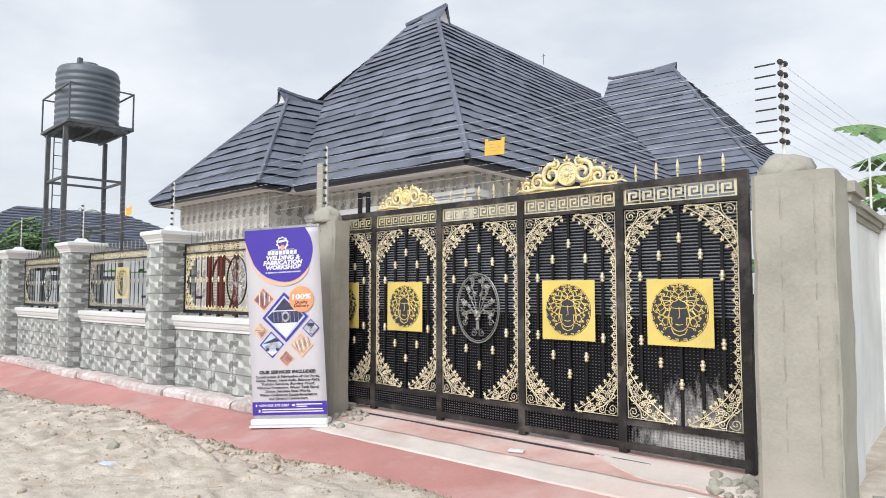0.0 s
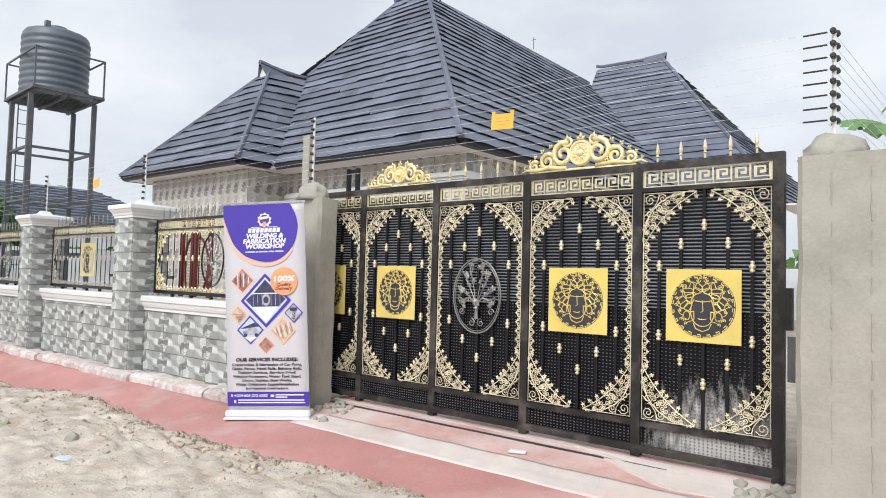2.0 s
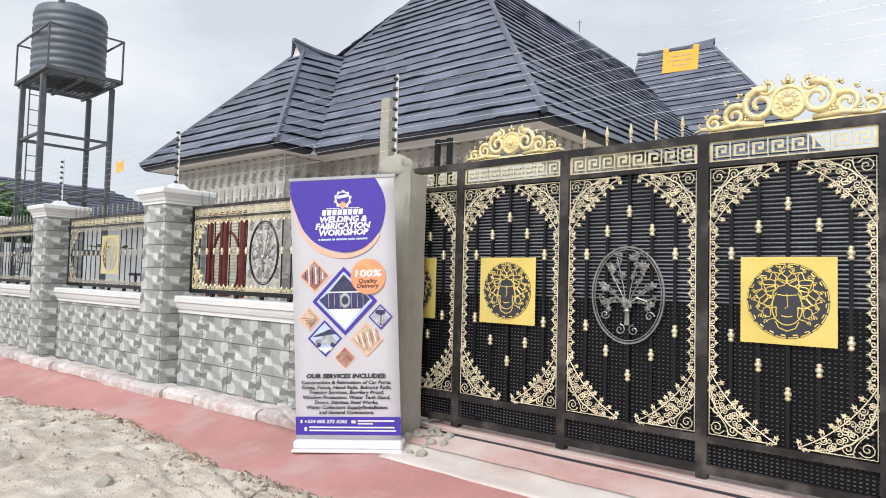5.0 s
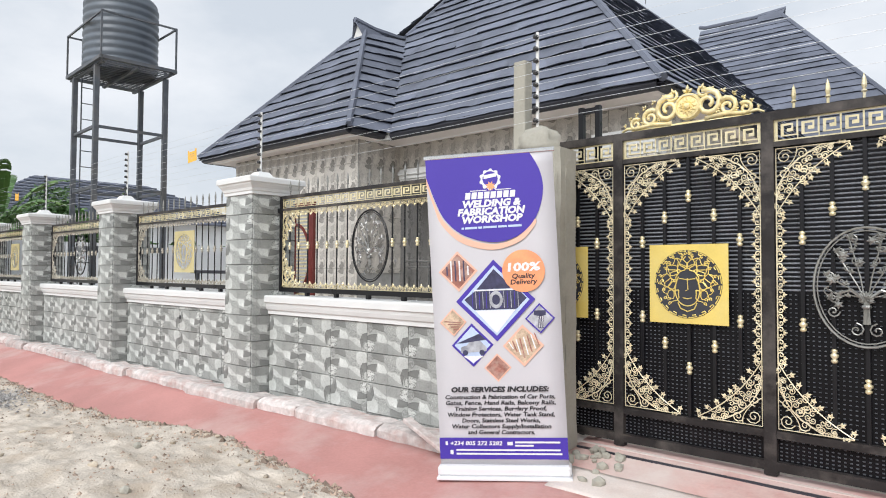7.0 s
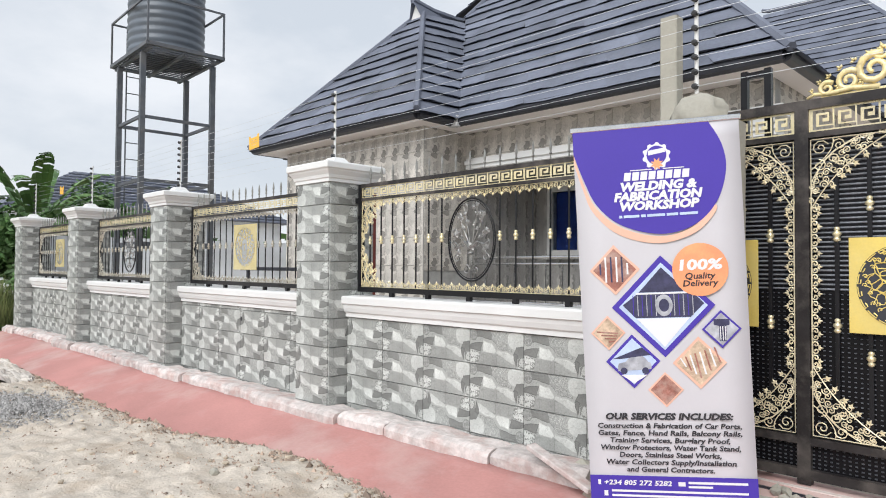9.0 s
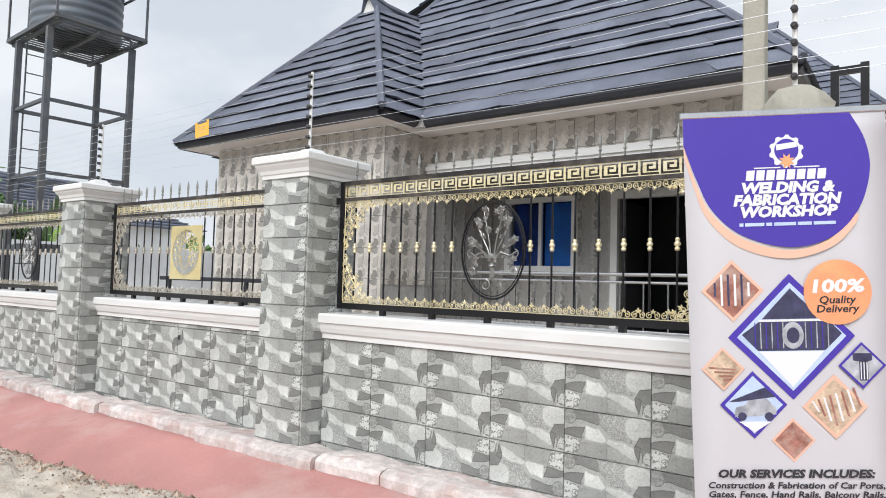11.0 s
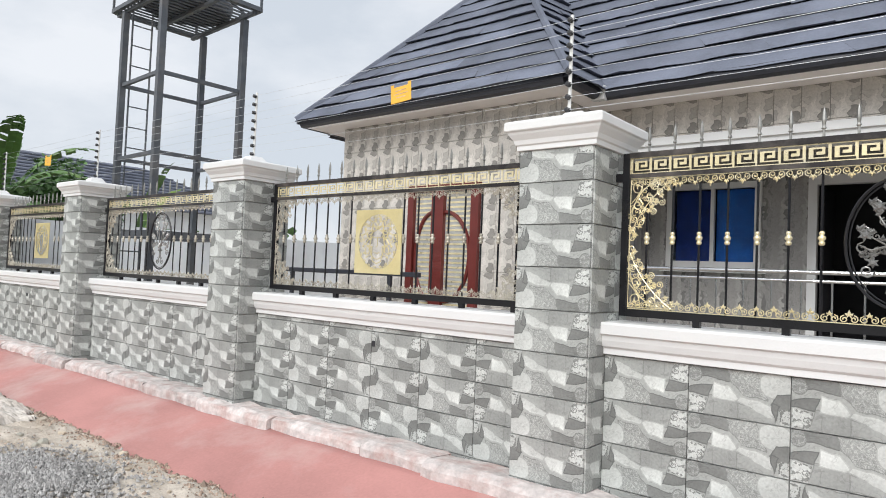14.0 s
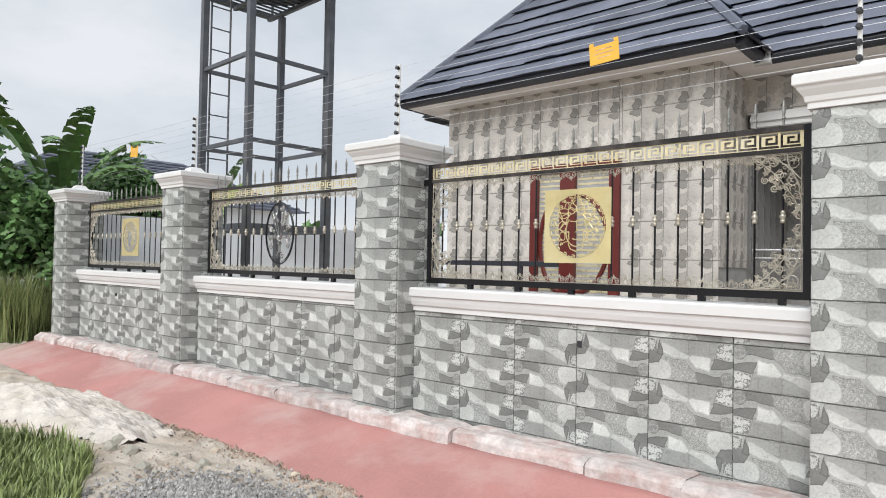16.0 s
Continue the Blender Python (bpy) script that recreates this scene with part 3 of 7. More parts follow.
setting("pavement", slab(-18.4, 1.46, lambda x: edge_y(x) - 0.45, lambda x: -0.2), RED, "sloping red oxide cement pavement dusted with sand", "pavement", True)
setting("gate_apron", slab(-3.57, 0.93, lambda x: -0.2, lambda x: 0.54), DUSTY_RED, "red cement apron before the gate", "pavement", True)
setting("cement_strip", slab(-3.4, 0.9, lambda x: -0.30 + 0.02 * noise.noise((x * 3, 1, 0)), lambda x: 0.02 + 0.03 * noise.noise((x * 2, 4, 0)), lift=0.006), DUSTY, "dusty bare cement strip across the gate apron", "pavement", True)
setting("cement_spill", slab(-0.75, 0.915, lambda x: 0.40 - 0.34 * smooth01((x + 0.75) / 0.9) + 0.06 * noise.noise((x * 4, 2, 0)), lambda x: 0.43, lift=0.012), DUSTY, "rough grey cement spilled at the foot of the gate", "cement")
setting("gate_sill", boxes((-4.35, 0.85, 0.42, 0.58, -0.05, 0.085)), DUSTY, "low cement sill under the sliding gate", "threshold")
setting("gate_rail", boxes((-3.54, 0.02, 0.32, 0.335, 0.02, pave_z(0, 0.32) + 0.014)), FASCIA, "thin dark steel gate rail set in the apron", "rail")

# kerb of cast blocks along the fence
kerb_base = setting("kerb", boxes((-18.3, -4.05, -0.16, 0.04, -0.2, -0.02)), KERB, "rough cement kerb splashed with red along the tiled fence", "kerb")
random.seed(4)
kx = -18.45
while kx < -4.45:
    kl = random.choice((0.62, 0.85, 1.1, 1.4))
    if kx + kl > -4.3:
        kl = -4.3 - kx
    jut = random.uniform(-0.012, 0.018)
    for px in (-17.9, -14.36, -10.82, -7.29):
        if abs(kx + kl / 2 - px) < 0.5:
            jut -= 0.05
    t = bmesh.new()
    nseg = 16
    prof = [(-0.035, -0.16), (-0.028, 0.040), (-0.008, 0.074), (0.045, 0.092), (0.28, 0.075), (0.28, -0.16)]
    rings = []
    for i in range(nseg + 1):
        x = -kl / 2 + 0.006 + (kl - 0.012) * i / nseg
        end = 0.010 if i in (0, nseg) else 0.0
        rings.append([t.verts.new((x, py - 0.13 + end * (j < 4) + 0.024 * noise.noise((kx + x * 4, j * 1.3, 0)), pz - end * (j in (2, 3, 4)) + 0.022 * noise.noise((kx + x * 4, j * 1.7, 7)))) for j, (py, pz) in enumerate(prof)])
    for a, b in zip(rings, rings[1:]):
        for j in range(len(prof)):
            t.faces.new((a[j], a[(j + 1) % 6], b[(j + 1) % 6], b[j]))
    t.faces.new(rings[0])
    t.faces.new(rings[-1])
    zk = pave_z(kx, -0.25) + 0.01
    part("kerb_block", t, KERB, kerb_base, at=pose(kx + kl / 2, -0.10 + jut, zk, 0, random.uniform(-0.6, 0.6), random.uniform(-0.8, 0.8)))
    kx += kl


# ---- the tiled fence ----
PX = [-7.29, -10.82, -14.36, -17.90]
TW, TH = 0.516, 0.262
tile_cache = {}


def tile_mesh(name, off, w, h, material, thick=0.012, up=0.0):
    key = (name, round(off, 2), round(w, 2), round(h, 2), round(up, 2))
    if key not in tile_cache:
        bm = bmesh.new()
        g = 0.0013
        v = box(bm, off + g, off + w - g, 0, thick, up + g, up + h - g)
        for i in (0, 1, 4, 5):
            v[i].co.x += 0.002 if v[i].co.x < off + w / 2 else -0.002
            v[i].co.z += 0.002 if v[i].co.z < up + h / 2 else -0.002
        tile_cache[key] = mesh_of(name, bm, material)
    return tile_cache[key]


def tile_face(parent, x0, x1, z0, z1, frame_m, material, tw=TW, th=TH, anchor_x=0.0, anchor_z=0.0, name="tile", turned=lambda i, j: False):
    """Lays tiles on a wall face, in the face's own x and z; frame_m takes the face to its parent. turned: which are laid upside down."""
    i0, i1 = math.floor((x0 - anchor_x) / tw + 1e-6), math.ceil((x1 - anchor_x) / tw - 1e-6)
    j0, j1 = math.floor((z0 - anchor_z) / th + 1e-6), math.ceil((z1 - anchor_z) / th - 1e-6)
    for i in range(i0, i1):
        for j in range(j0, j1):
            bx, bz = anchor_x + i * tw, anchor_z + j * th
            a, b = max(bx, x0), min(bx + tw, x1)
            c, d = max(bz, z0), min(bz + th, z1)
            if b - a < 0.02 or d - c < 0.02:
                continue
            out = random.uniform(-0.0014, 0.0014)
            if turned(i, j):
                me = tile_mesh(name, bx + tw - b, b - a, d - c, material, up=bz + th - d)
                part(name, me, material, parent, at=frame_m @ pose(bx + tw, out, bz + th, 0, 180, 0))
            else:
                me = tile_mesh(name, a - bx, b - a, d - c, material, up=c - bz)
                part(name, me, material, parent, at=frame_m @ pose(bx, out, bz))


def coping_mesh(x0, x1):
    prof = [(0.055, 0.857), (0.03, 0.862), (0.03, 0.895), (0.012, 0.91), (0.0, 0.945), (-0.004, 0.975), (-0.022, 0.985), (-0.022, 1.04), (-0.012, 1.054), (0.30, 1.056), (0.30, 0.857)]
    bm = bmesh.new()
    n = max(2, int((x1 - x0) / 0.25))
    rings = [[bm.verts.new((x0 + (x1 - x0) * i / n, y + 0.003 * noise.noise((i * 1.3, y * 9, z * 9)), z + 0.003 * noise.noise((i * 1.9, z, 4)))) for y, z in prof] for i in range(n + 1)]
    for a, b in zip(rings, rings[1:]):
        for j in range(len(prof)):
            bm.faces.new((a[j], b[j], b[(j + 1) % len(prof)], a[(j + 1) % len(prof)]))
    bm.faces.new(rings[0])
    bm.faces.new(list(reversed(rings[-1])))
    return bm


random.seed(3)
bays = [(-7.03, -4.0), (-10.56, -7.55), (-14.10, -11.08), (-17.64, -14.62)]
for bi, (x0, x1) in enumerate(bays):
    fence = setting("wall_fence", boxes((x0, x1, 0.063, 0.26, -0.25, 0.857)), GROUT, "low fence wall faced with grey patterned tiles under a white coping", "wall")
    part("coping", coping_mesh(x0, x1), WHITE, fence, "white painted moulded coping")
    ax, top = ((-6.525, 0.857), (-7.993, 0.819), (-11.59, 0.835), (-15.13, 0.835))[bi]
    lay = ("1000001", "1101101", "1011010", "0110110")[bi]
    col0 = math.floor((x0 - ax) / TW)
    odd = [random.random() for _ in range(60)]
    tile_face(fence, x0, x1, -0.06, 0.857, pose(0, 0.05, 0), WALL_TILE, anchor_x=ax, anchor_z=top - 4 * TH,
              turned=lambda i, j: (lay[(i - col0) % 7] == "1") != (j < 2 and odd[(i * 7 + j) % 60] < 0.5))
    # weep hole
    if bi in (1, 3):
        part("weep_hole", boxes((-9.02 if bi == 1 else -16.4, -8.985 if bi == 1 else -16.33, 0.046, 0.06, 0.70, 0.745)), INK, fence, "small dark drain hole")


def square_profile(bm, prof, cx, cy):
    rings = [[bm.verts.new((cx + sx * h, cy + sy * h, z)) for sx, sy in ((-1, -1), (1, -1), (1, 1), (-1, 1))] for h, z in prof]
    for a, b in zip(rings, rings[1:]):
        for k in range(4):
            bm.faces.new((a[k], a[(k + 1) % 4], b[(k + 1) % 4], b[k]))
    bm.faces.new(list(reversed(rings[0])))
    bm.faces.new(rings[-1])


CAP = [(0.262, 2.10), (0.275, 2.102), (0.275, 2.13), (0.285, 2.138), (0.292, 2.165), (0.318, 2.20), (0.322, 2.215), (0.338, 2.22), (0.338, 2.27), (0.328, 2.282), (0.10, 2.315), (0.06, 2.37)]
pillar = None
for i, px in enumerate(PX):
    p = thing("fence_pillar", "square fence pillar faced with grey patterned tiles under a white moulded cap", "pillar", "fence pillars", at=pose(px, 0.09, 0))
    part("core", boxes((-0.248, 0.248, -0.248, 0.248, -0.25, 2.10)), GROUT, p)
    bm = bmesh.new()
    square_profile(bm, CAP, 0, 0)
    bmesh.ops.bevel(bm, geom=[e for e in bm.edges if abs((e.verts[0].co - e.verts[1].co).z) < 1e-4 and e.verts[0].co.z > 2.19], offset=0.004, segments=1, affect="EDGES")
    part("cap", bm, WHITE, p, "white painted moulded cap")
    tile_face(p, -0.26, 0.26, -0.1, 2.10, pose(0, -0.26, 0), WALL_TILE, anchor_x=-0.262, anchor_z=1.109 - 5 * TH, turned=lambda i, j: True)
    tile_face(p, -0.248, 0.26, -0.1, 2.10, pose(0.26, 0, 0, 0, 0, 90), WALL_TILE, anchor_x=-0.45, anchor_z=1.109 - 5 * TH, turned=lambda i, j: True)
    tile_face(p, -0.26, 0.248, -0.1, 2.10, pose(-0.26, 0, 0, 0, 0, -90), WALL_TILE, anchor_x=-0.35, anchor_z=1.109 - 5 * TH, turned=lambda i, j: True)


# ---- wrought iron: shared pieces ----
def key_mesh(width, height, unit, edge_x, edge_z, thick=0.005):
    """A sheet band with a meander cut right through it, standing on x = 0 and z = 0, with plain margins."""
    bm = bmesh.new()
    n = max(1, round((width - 2 * edge_x) / unit))
    u, hh = (width - 2 * edge_x) / n, height - 2 * edge_z
    w = hh * 0.165
    run = [((0.04, 0.06), (0.04, 0.94)), ((0.04, 0.94), (0.80, 0.94)), ((0.80, 0.94), (0.80, 0.30)), ((0.80, 0.30), (0.34, 0.30)), ((0.34, 0.30), (0.34, 0.66)), ((0.34, 0.66), (0.56, 0.66)), ((0.04, 0.06), (0.84, 0.06))]
    cuts = []
    for (ax, az), (bx, bz) in run:
        xa, xb = sorted((ax, bx))
        za, zb = sorted((az, bz))
        cuts.append((xa * u - w / 2 + 0.06 * u, xb * u + w / 2 + 0.06 * u, za * hh - w / 2 + edge_z, zb * hh + w / 2 + edge_z))
    zs = sorted({0.0, height} | {round(clamp(z, 0, height), 5) for c in cuts for z in c[2:]})
    for z0, z1 in zip(zs, zs[1:]):
        zm = (z0 + z1) / 2
        gaps = sorted((c[0], c[1]) for c in cuts if c[2] < zm < c[3])
        start = 0.0
        for i in range(n):
            for a, b in gaps:
                a, b = a + edge_x + i * u, b + edge_x + i * u
                if a > start + 1e-4:
                    box(bm, start, a, 0, thick, z0, z1)
                start = max(start, b)
        box(bm, start, width, 0, thick, z0, z1)
    return bm


def corner_scroll(w, h, r=0.0045):
    """Scrolls that fill the upper left corner of a frame, w wide and h high, from (0, 0) to the right and down."""
    bm = bmesh.new()
    tube(bm, [(0.006, 0, -h), (0.006, 0, -0.008), (w, 0, -0.008)], r)

    def bow(a, c, b, n=12):
        return [((1 - t) ** 2 * a[0] + 2 * t * (1 - t) * c[0] + t * t * b[0], 0, (1 - t) ** 2 * a[1] + 2 * t * (1 - t) * c[1] + t * t * b[1]) for t in [i / n for i in range(n + 1)]]

    stem = bow((0.01, -h), (w * 0.37, -h * 0.37), (w, -0.012), 24)
    tube(bm, stem, r)
    tube(bm, bow((0.01, -h * 0.80), (w * 0.10, -h * 0.12), (w * 0.80, -0.012)), r * 0.85, 4)
    tube(bm, bow((0.01, -h * 0.45), (w * 0.34, -h * 0.20), (w * 0.30, -0.012)), r * 0.85, 4)
    tube(bm, bow((0.01, -h * 0.62), (w * 0.16, -h * 0.34), (w * 0.34, -h * 0.18)), r * 0.85, 4)
    tube(bm, bow((w * 0.62, -0.012), (w * 0.34, -h * 0.16), (w * 0.18, -h * 0.34)), r * 0.85, 4)
    for k, i in enumerate((1, 4, 7, 10, 12, 14, 17, 20, 23)):
        x, z = stem[i][0], stem[i][2]
        s = 1 if k % 2 else -1
        tube(bm, spiral(x + 0.010, z - 0.010, 0.017, 1.15, 2.3, s, 9), r * 0.85, 4)
        bud(bm, x + 0.016, z - 0.016, 0.030, -math.pi / 4 + 0.3 * s)
        tube(bm, spiral(x - 0.020, z + 0.022, 0.020, 1.25, 5.4, -s, 9), r * 0.85, 4)
        tube(bm, spiral(x - 0.046 * (1 if 2 < i < 22 else 0.4), z + 0.046 * (1 if 2 < i < 22 else 0.4), 0.020, 1.3, 2.0 + k, s, 9), r * 0.85, 4)
    for x, z, rad, st, hd in ((0.055, -0.06, 0.046, 0.4, 1), (0.15, -0.05, 0.036, 3.0, -1), (0.05, -0.16, 0.036, 1.6, -1), (0.12, -0.125, 0.032, 5.0, 1), (0.235, -0.034, 0.024, 3.3, 1), (0.034, -0.245, 0.024, 1.2, 1), (0.19, -0.085, 0.022, 4.2, -1), (0.085, -0.20, 0.022, 0.3, 1), (0.30, -0.028, 0.016, 2.0, -1), (0.028, -0.31, 0.016, 2.6, -1), (0.16, -0.14, 0.03, 2.2, 1), (0.20, -0.15, 0.022, 1.0, -1), (0.15, -0.20, 0.022, 4.0, 1), (0.27, -0.075, 0.024, 0.5, 1), (0.075, -0.27, 0.024, 3.5, -1)):
        if x < w - 0.02 and -z < h - 0.02:
            tube(bm, spiral(x, z, rad, 1.6, st, hd, 14), r * 0.9)
    return bm


def side_scroll(h, r=0.0044, pitch=0.075):
    """A chain of small scrolls with buds, running down from z = 0, buds to the right."""
    bm = bmesh.new()
    tube(bm, [(0.006, 0, 0), (0.006, 0, -h)], r)
    n = max(1, int(h / pitch))
    for i in range(n):
        z = -(i + 0.5) * h / n
        tube(bm, spiral(0.024, z + 0.018, 0.020, 1.2, 3.6, -1, 9), r)
        tube(bm, spiral(0.024, z - 0.018, 0.020, 1.2, 2.7, 1, 9), r)
        bud(bm, 0.036, z, 0.028, 0.0)
    return bm


def run_scroll(length, r=0.0034, pitch=0.085, down=True):
    """A valance of paired scrolls with three-leaved buds along x."""
    bm = bmesh.new()
    s = -1 if down else 1
    n = max(1, round(length / pitch))
    p = length / n
    tube(bm, [(0, 0, 0.004 * s), (length, 0, 0.004 * s)], r, 4)
    for i in range(n):
        x = (i + 0.5) * p
        tube(bm, spiral(x - p * 0.25, 0.025 * s, 0.020, 1.35, math.pi / 2 * s, s, 10, inner=0.2), r, 4)
        tube(bm, spiral(x + p * 0.25, 0.025 * s, 0.020, 1.35, math.pi / 2 * s, -s, 10, inner=0.2), r, 4)
        tube(bm, [(x - p * 0.12, 0, 0.034 * s), (x, 0, 0.046 * s), (x + p * 0.12, 0, 0.034 * s)], r, 4)
        bud(bm, x, 0.040 * s, 0.026 + 0.006 * (i % 2), s * math.pi / 2)
    return bm


def knuckle():
    """A turned collar on a bar."""
    bm = bmesh.new()
    lathe(bm, [(0.010, -0.042), (0.018, -0.034), (0.019, -0.024), (0.011, -0.016), (0.023, -0.004), (0.023, 0.008), (0.011, 0.018), (0.017, 0.027), (0.015, 0.036), (0.009, 0.042)], 8)
    return bm


def oval_ring(bm, a, b, r, n=36, twist=0.0):
    pts = [(a * math.cos(2 * math.pi * i / n), 0, b * math.sin(2 * math.pi * i / n)) for i in range(n + 1)]
    tube(bm, pts, r, 6)


def tree_medallion(a, b):
    """An oval ring with a small iron tree in it."""
    ring, tree = bmesh.new(), bmesh.new()
    oval_ring(ring, a, b, 0.0075)
    oval_ring(ring, a * 0.93, b * 0.945, 0.004)
    for k in range(5):
        dx = (k - 2) * 0.012
        tube(tree, [(dx * 0.6, 0, -b * 0.62), (dx * 0.4, 0, -b * 0.3), (dx * 0.5, 0, -0.05)], 0.0055, 5)
    for s in (-1, 1):
        for ex, ez, mx, mz in ((0.30, 0.80, 0.10, 0.30), (0.55, 0.58, 0.16, 0.18), (0.75, 0.18, 0.25, 0.10), (0.70, -0.22, 0.35, 0.02)):
            e = Vector((s * a * ex, 0, b * ez))
            tube(tree, [(s * 0.01, 0, -0.06), (s * a * mx, 0, b * mz - 0.05), e], 0.0042, 5)
            bud(tree, e.x * 0.85 + 0.01, e.z * 0.9, 0.032, math.pi / 2 + s * 1.4, -0.004)
            bud(tree, e.x * 0.5, e.z * 0.5 - 0.02, 0.034, math.pi / 2 + s * 0.2, -0.004)
            tube(tree, spiral(e.x * 0.62, e.z * 0.55, 0.022, 1.3, math.pi / 2, -s, 9), 0.0036, 4)
            tube(tree, spiral(e.x - s * 0.02, e.z, 0.028, 1.3, 0.0 if s > 0 else math.pi, s, 10), 0.005)
            bud(tree, e.x, e.z, 0.045, math.pi / 2 + s * 0.5, -0.004)
            bud(tree, e.x * 0.7, e.z * 0.75, 0.04, math.pi / 2 - s * 0.8, -0.004)
        tube(tree, spiral(s * 0.05, -b * 0.72, 0.04, 1.4, math.pi / 2, s, 12), 0.005)
        tube(tree, spiral(s * a * 0.62, -b * 0.42, 0.035, 1.4, 0.0, s, 12), 0.005)
    for fx, fz, fr in ((-0.42, 0.55, 0.05), (0.40, 0.62, 0.05), (0.12, 0.78, 0.042), (-0.66, 0.12, 0.048), (0.68, 0.20, 0.048), (-0.52, -0.30, 0.04), (0.56, -0.26, 0.04), (-0.1, 0.42, 0.036)):
        for k in range(6):
            bud(tree, a * fx, b * fz, fr * 0.72, k * math.pi / 3 + fx, -0.006)
        lathe(tree, [(fr * 0.30, 0.0), (fr * 0.34, 0.006), (fr * 0.18, 0.012)], 8, pose(a * fx, -0.004, b * fz, 90))
    for sg in (-1, 1):
        leaf = [(sg * 0.012, -0.004, -b * 0.20), (sg * a * 0.28, -0.010, -b * 0.05), (sg * a * 0.56, -0.006, -b * 0.12), (sg * a * 0.78, -0.002, -b * 0.02)]
        tube(tree, leaf, 0.011, 5, 0.003)
        tube(tree, spiral(sg * a * 0.70, -b * 0.08, 0.03, 1.2, math.pi / 2, -sg, 10, -0.003), 0.0045, 4)
    for k in range(7):
        bud(tree, 0.0, -b * 0.22, 0.055, math.pi / 2 + (k - 3) * 0.32, -0.008)
    lathe(tree, [(0.022, -b * 0.36), (0.028, -b * 0.33), (0.022, -b * 0.30)], 8)
    return ring, tree


def medal_plate(s):
    """A square sheet with a round dark field, a broken key ring and plain flowing strands."""
    h = s / 2
    plate, field, strands, dashes = bmesh.new(), bmesh.new(), bmesh.new(), bmesh.new()
    soft_box(plate, -h, h, 0, 0.006, -h, h, 0.0015)
    R = h * 0.86
    lathe(field, [(R, 0), (R, 0.002)], 40, pose(0, -0.0005, 0, 90))
    n = 20
    for i in range(n):
        a0, a1 = 2 * math.pi * (i + 0.1) / n, 2 * math.pi * (i + 0.9) / n
        pts = [(R * k * math.cos(a), -0.004, R * k * math.sin(a)) for k, a in ((0.975, a0), (0.975, (a0 + a1) / 2), (0.975, a1), (0.915, a1 - 0.02), (0.915, (a0 + a1) / 2))]
        tube(dashes, pts, s * 0.0075, 4)
    r = s * 0.0075
    pts = [(R * 0.36 * math.cos(t) * (1 - 0.12 * math.sin(t)), -0.004, -R * 0.12 + R * 0.52 * math.sin(t)) for t in [math.pi * (0.22 - 1.44 * i / 18) for i in range(19)]]
    tube(strands, pts, r, 5)
    for sg in (-1, 1):
        for j in range(13):
            a = math.pi / 2 - sg * (0.10 + j * 0.205)
            base = Vector((R * 0.36 * math.cos(a), -0.004, R * (0.08 + 0.36 * math.sin(a))))
            out = Vector((math.cos(a), 0, math.sin(a)))
            side = Vector((-out.z, 0, out.x)) * sg
            wav = [base + out * R * (0.46 - 0.07 * (j % 2)) * f + side * R * 0.07 * math.sin(f * 6.5 + j * 1.7) for f in (0, 0.2, 0.4, 0.6, 0.8, 1.0)]
            tube(strands, wav, r * 1.05, 5, r * 0.6)
            tube(strands, spiral(wav[-1].x, wav[-1].z, R * 0.06, 1.1, a, sg, 8, -0.004), r * 0.75)
        tube(strands, [(sg * R * 0.05, -0.004, R * 0.42), (sg * R * 0.22, -0.004, R * 0.36), (sg * R * 0.34, -0.004, R * 0.2), (sg * R * 0.33, -0.004, 0)], r)
        tube(strands, [(sg * R * 0.28, -0.004, -R * 0.55), (sg * R * 0.2, -0.004, -R * 0.72), (0, -0.004, -R * 0.8)], r)
    tube(strands, [(0, -0.004, R * 0.18), (R * 0.02, -0.004, -R * 0.16), (-R * 0.05, -0.004, -R * 0.20)], r * 0.8)
    for z, half in ((0.16, 0.24), (-0.40, 0.13)):
        tube(strands, [(-R * half, -0.004, R * z), (0, -0.004, R * (z - 0.03)), (R * half, -0.004, R * z)], r * 0.8)
    for k, n in ((0.55, 9), (0.76, 13)):
        for sg in (-1, 1):
            pts = []
            for i in range(25):
                f = i / 24
                a = math.pi / 2 - sg * (0.06 + 2.15 * f)
                q = R * (k + 0.055 * math.sin(n * 2.2 * f + k * 20))
                pts.append((q * math.cos(a) * 0.95, -0.0045, R * 0.02 + q * math.sin(a)))
            tube(strands, pts, r * 0.95, 4, r * 0.6)
    return plate, field, strands, dashes


# shared meshes
GW = 0.945
M_CORNER = mesh_of("corner_scroll", corner_scroll(0.40, 0.40, 0.0039), GOLD)
M_SIDE = mesh_of("side_scroll", side_scroll(0.92), GOLD)
M_KNUCKLE = mesh_of("collar", knuckle(), PALE_GOLD, True)
M_CORNER_S = mesh_of("corner_scroll", corner_scroll(0.27, 0.34, 0.0036), PALE_GOLD)
pl, fi, sd, da = medal_plate(0.525)
M_PLATE, M_FIELD, M_STRAND, M_DASH = mesh_of("plate", pl, PLATE), mesh_of("field", fi, FASCIA), mesh_of("scrollwork", sd, PLATE), mesh_of("key_ring", da, PLATE)


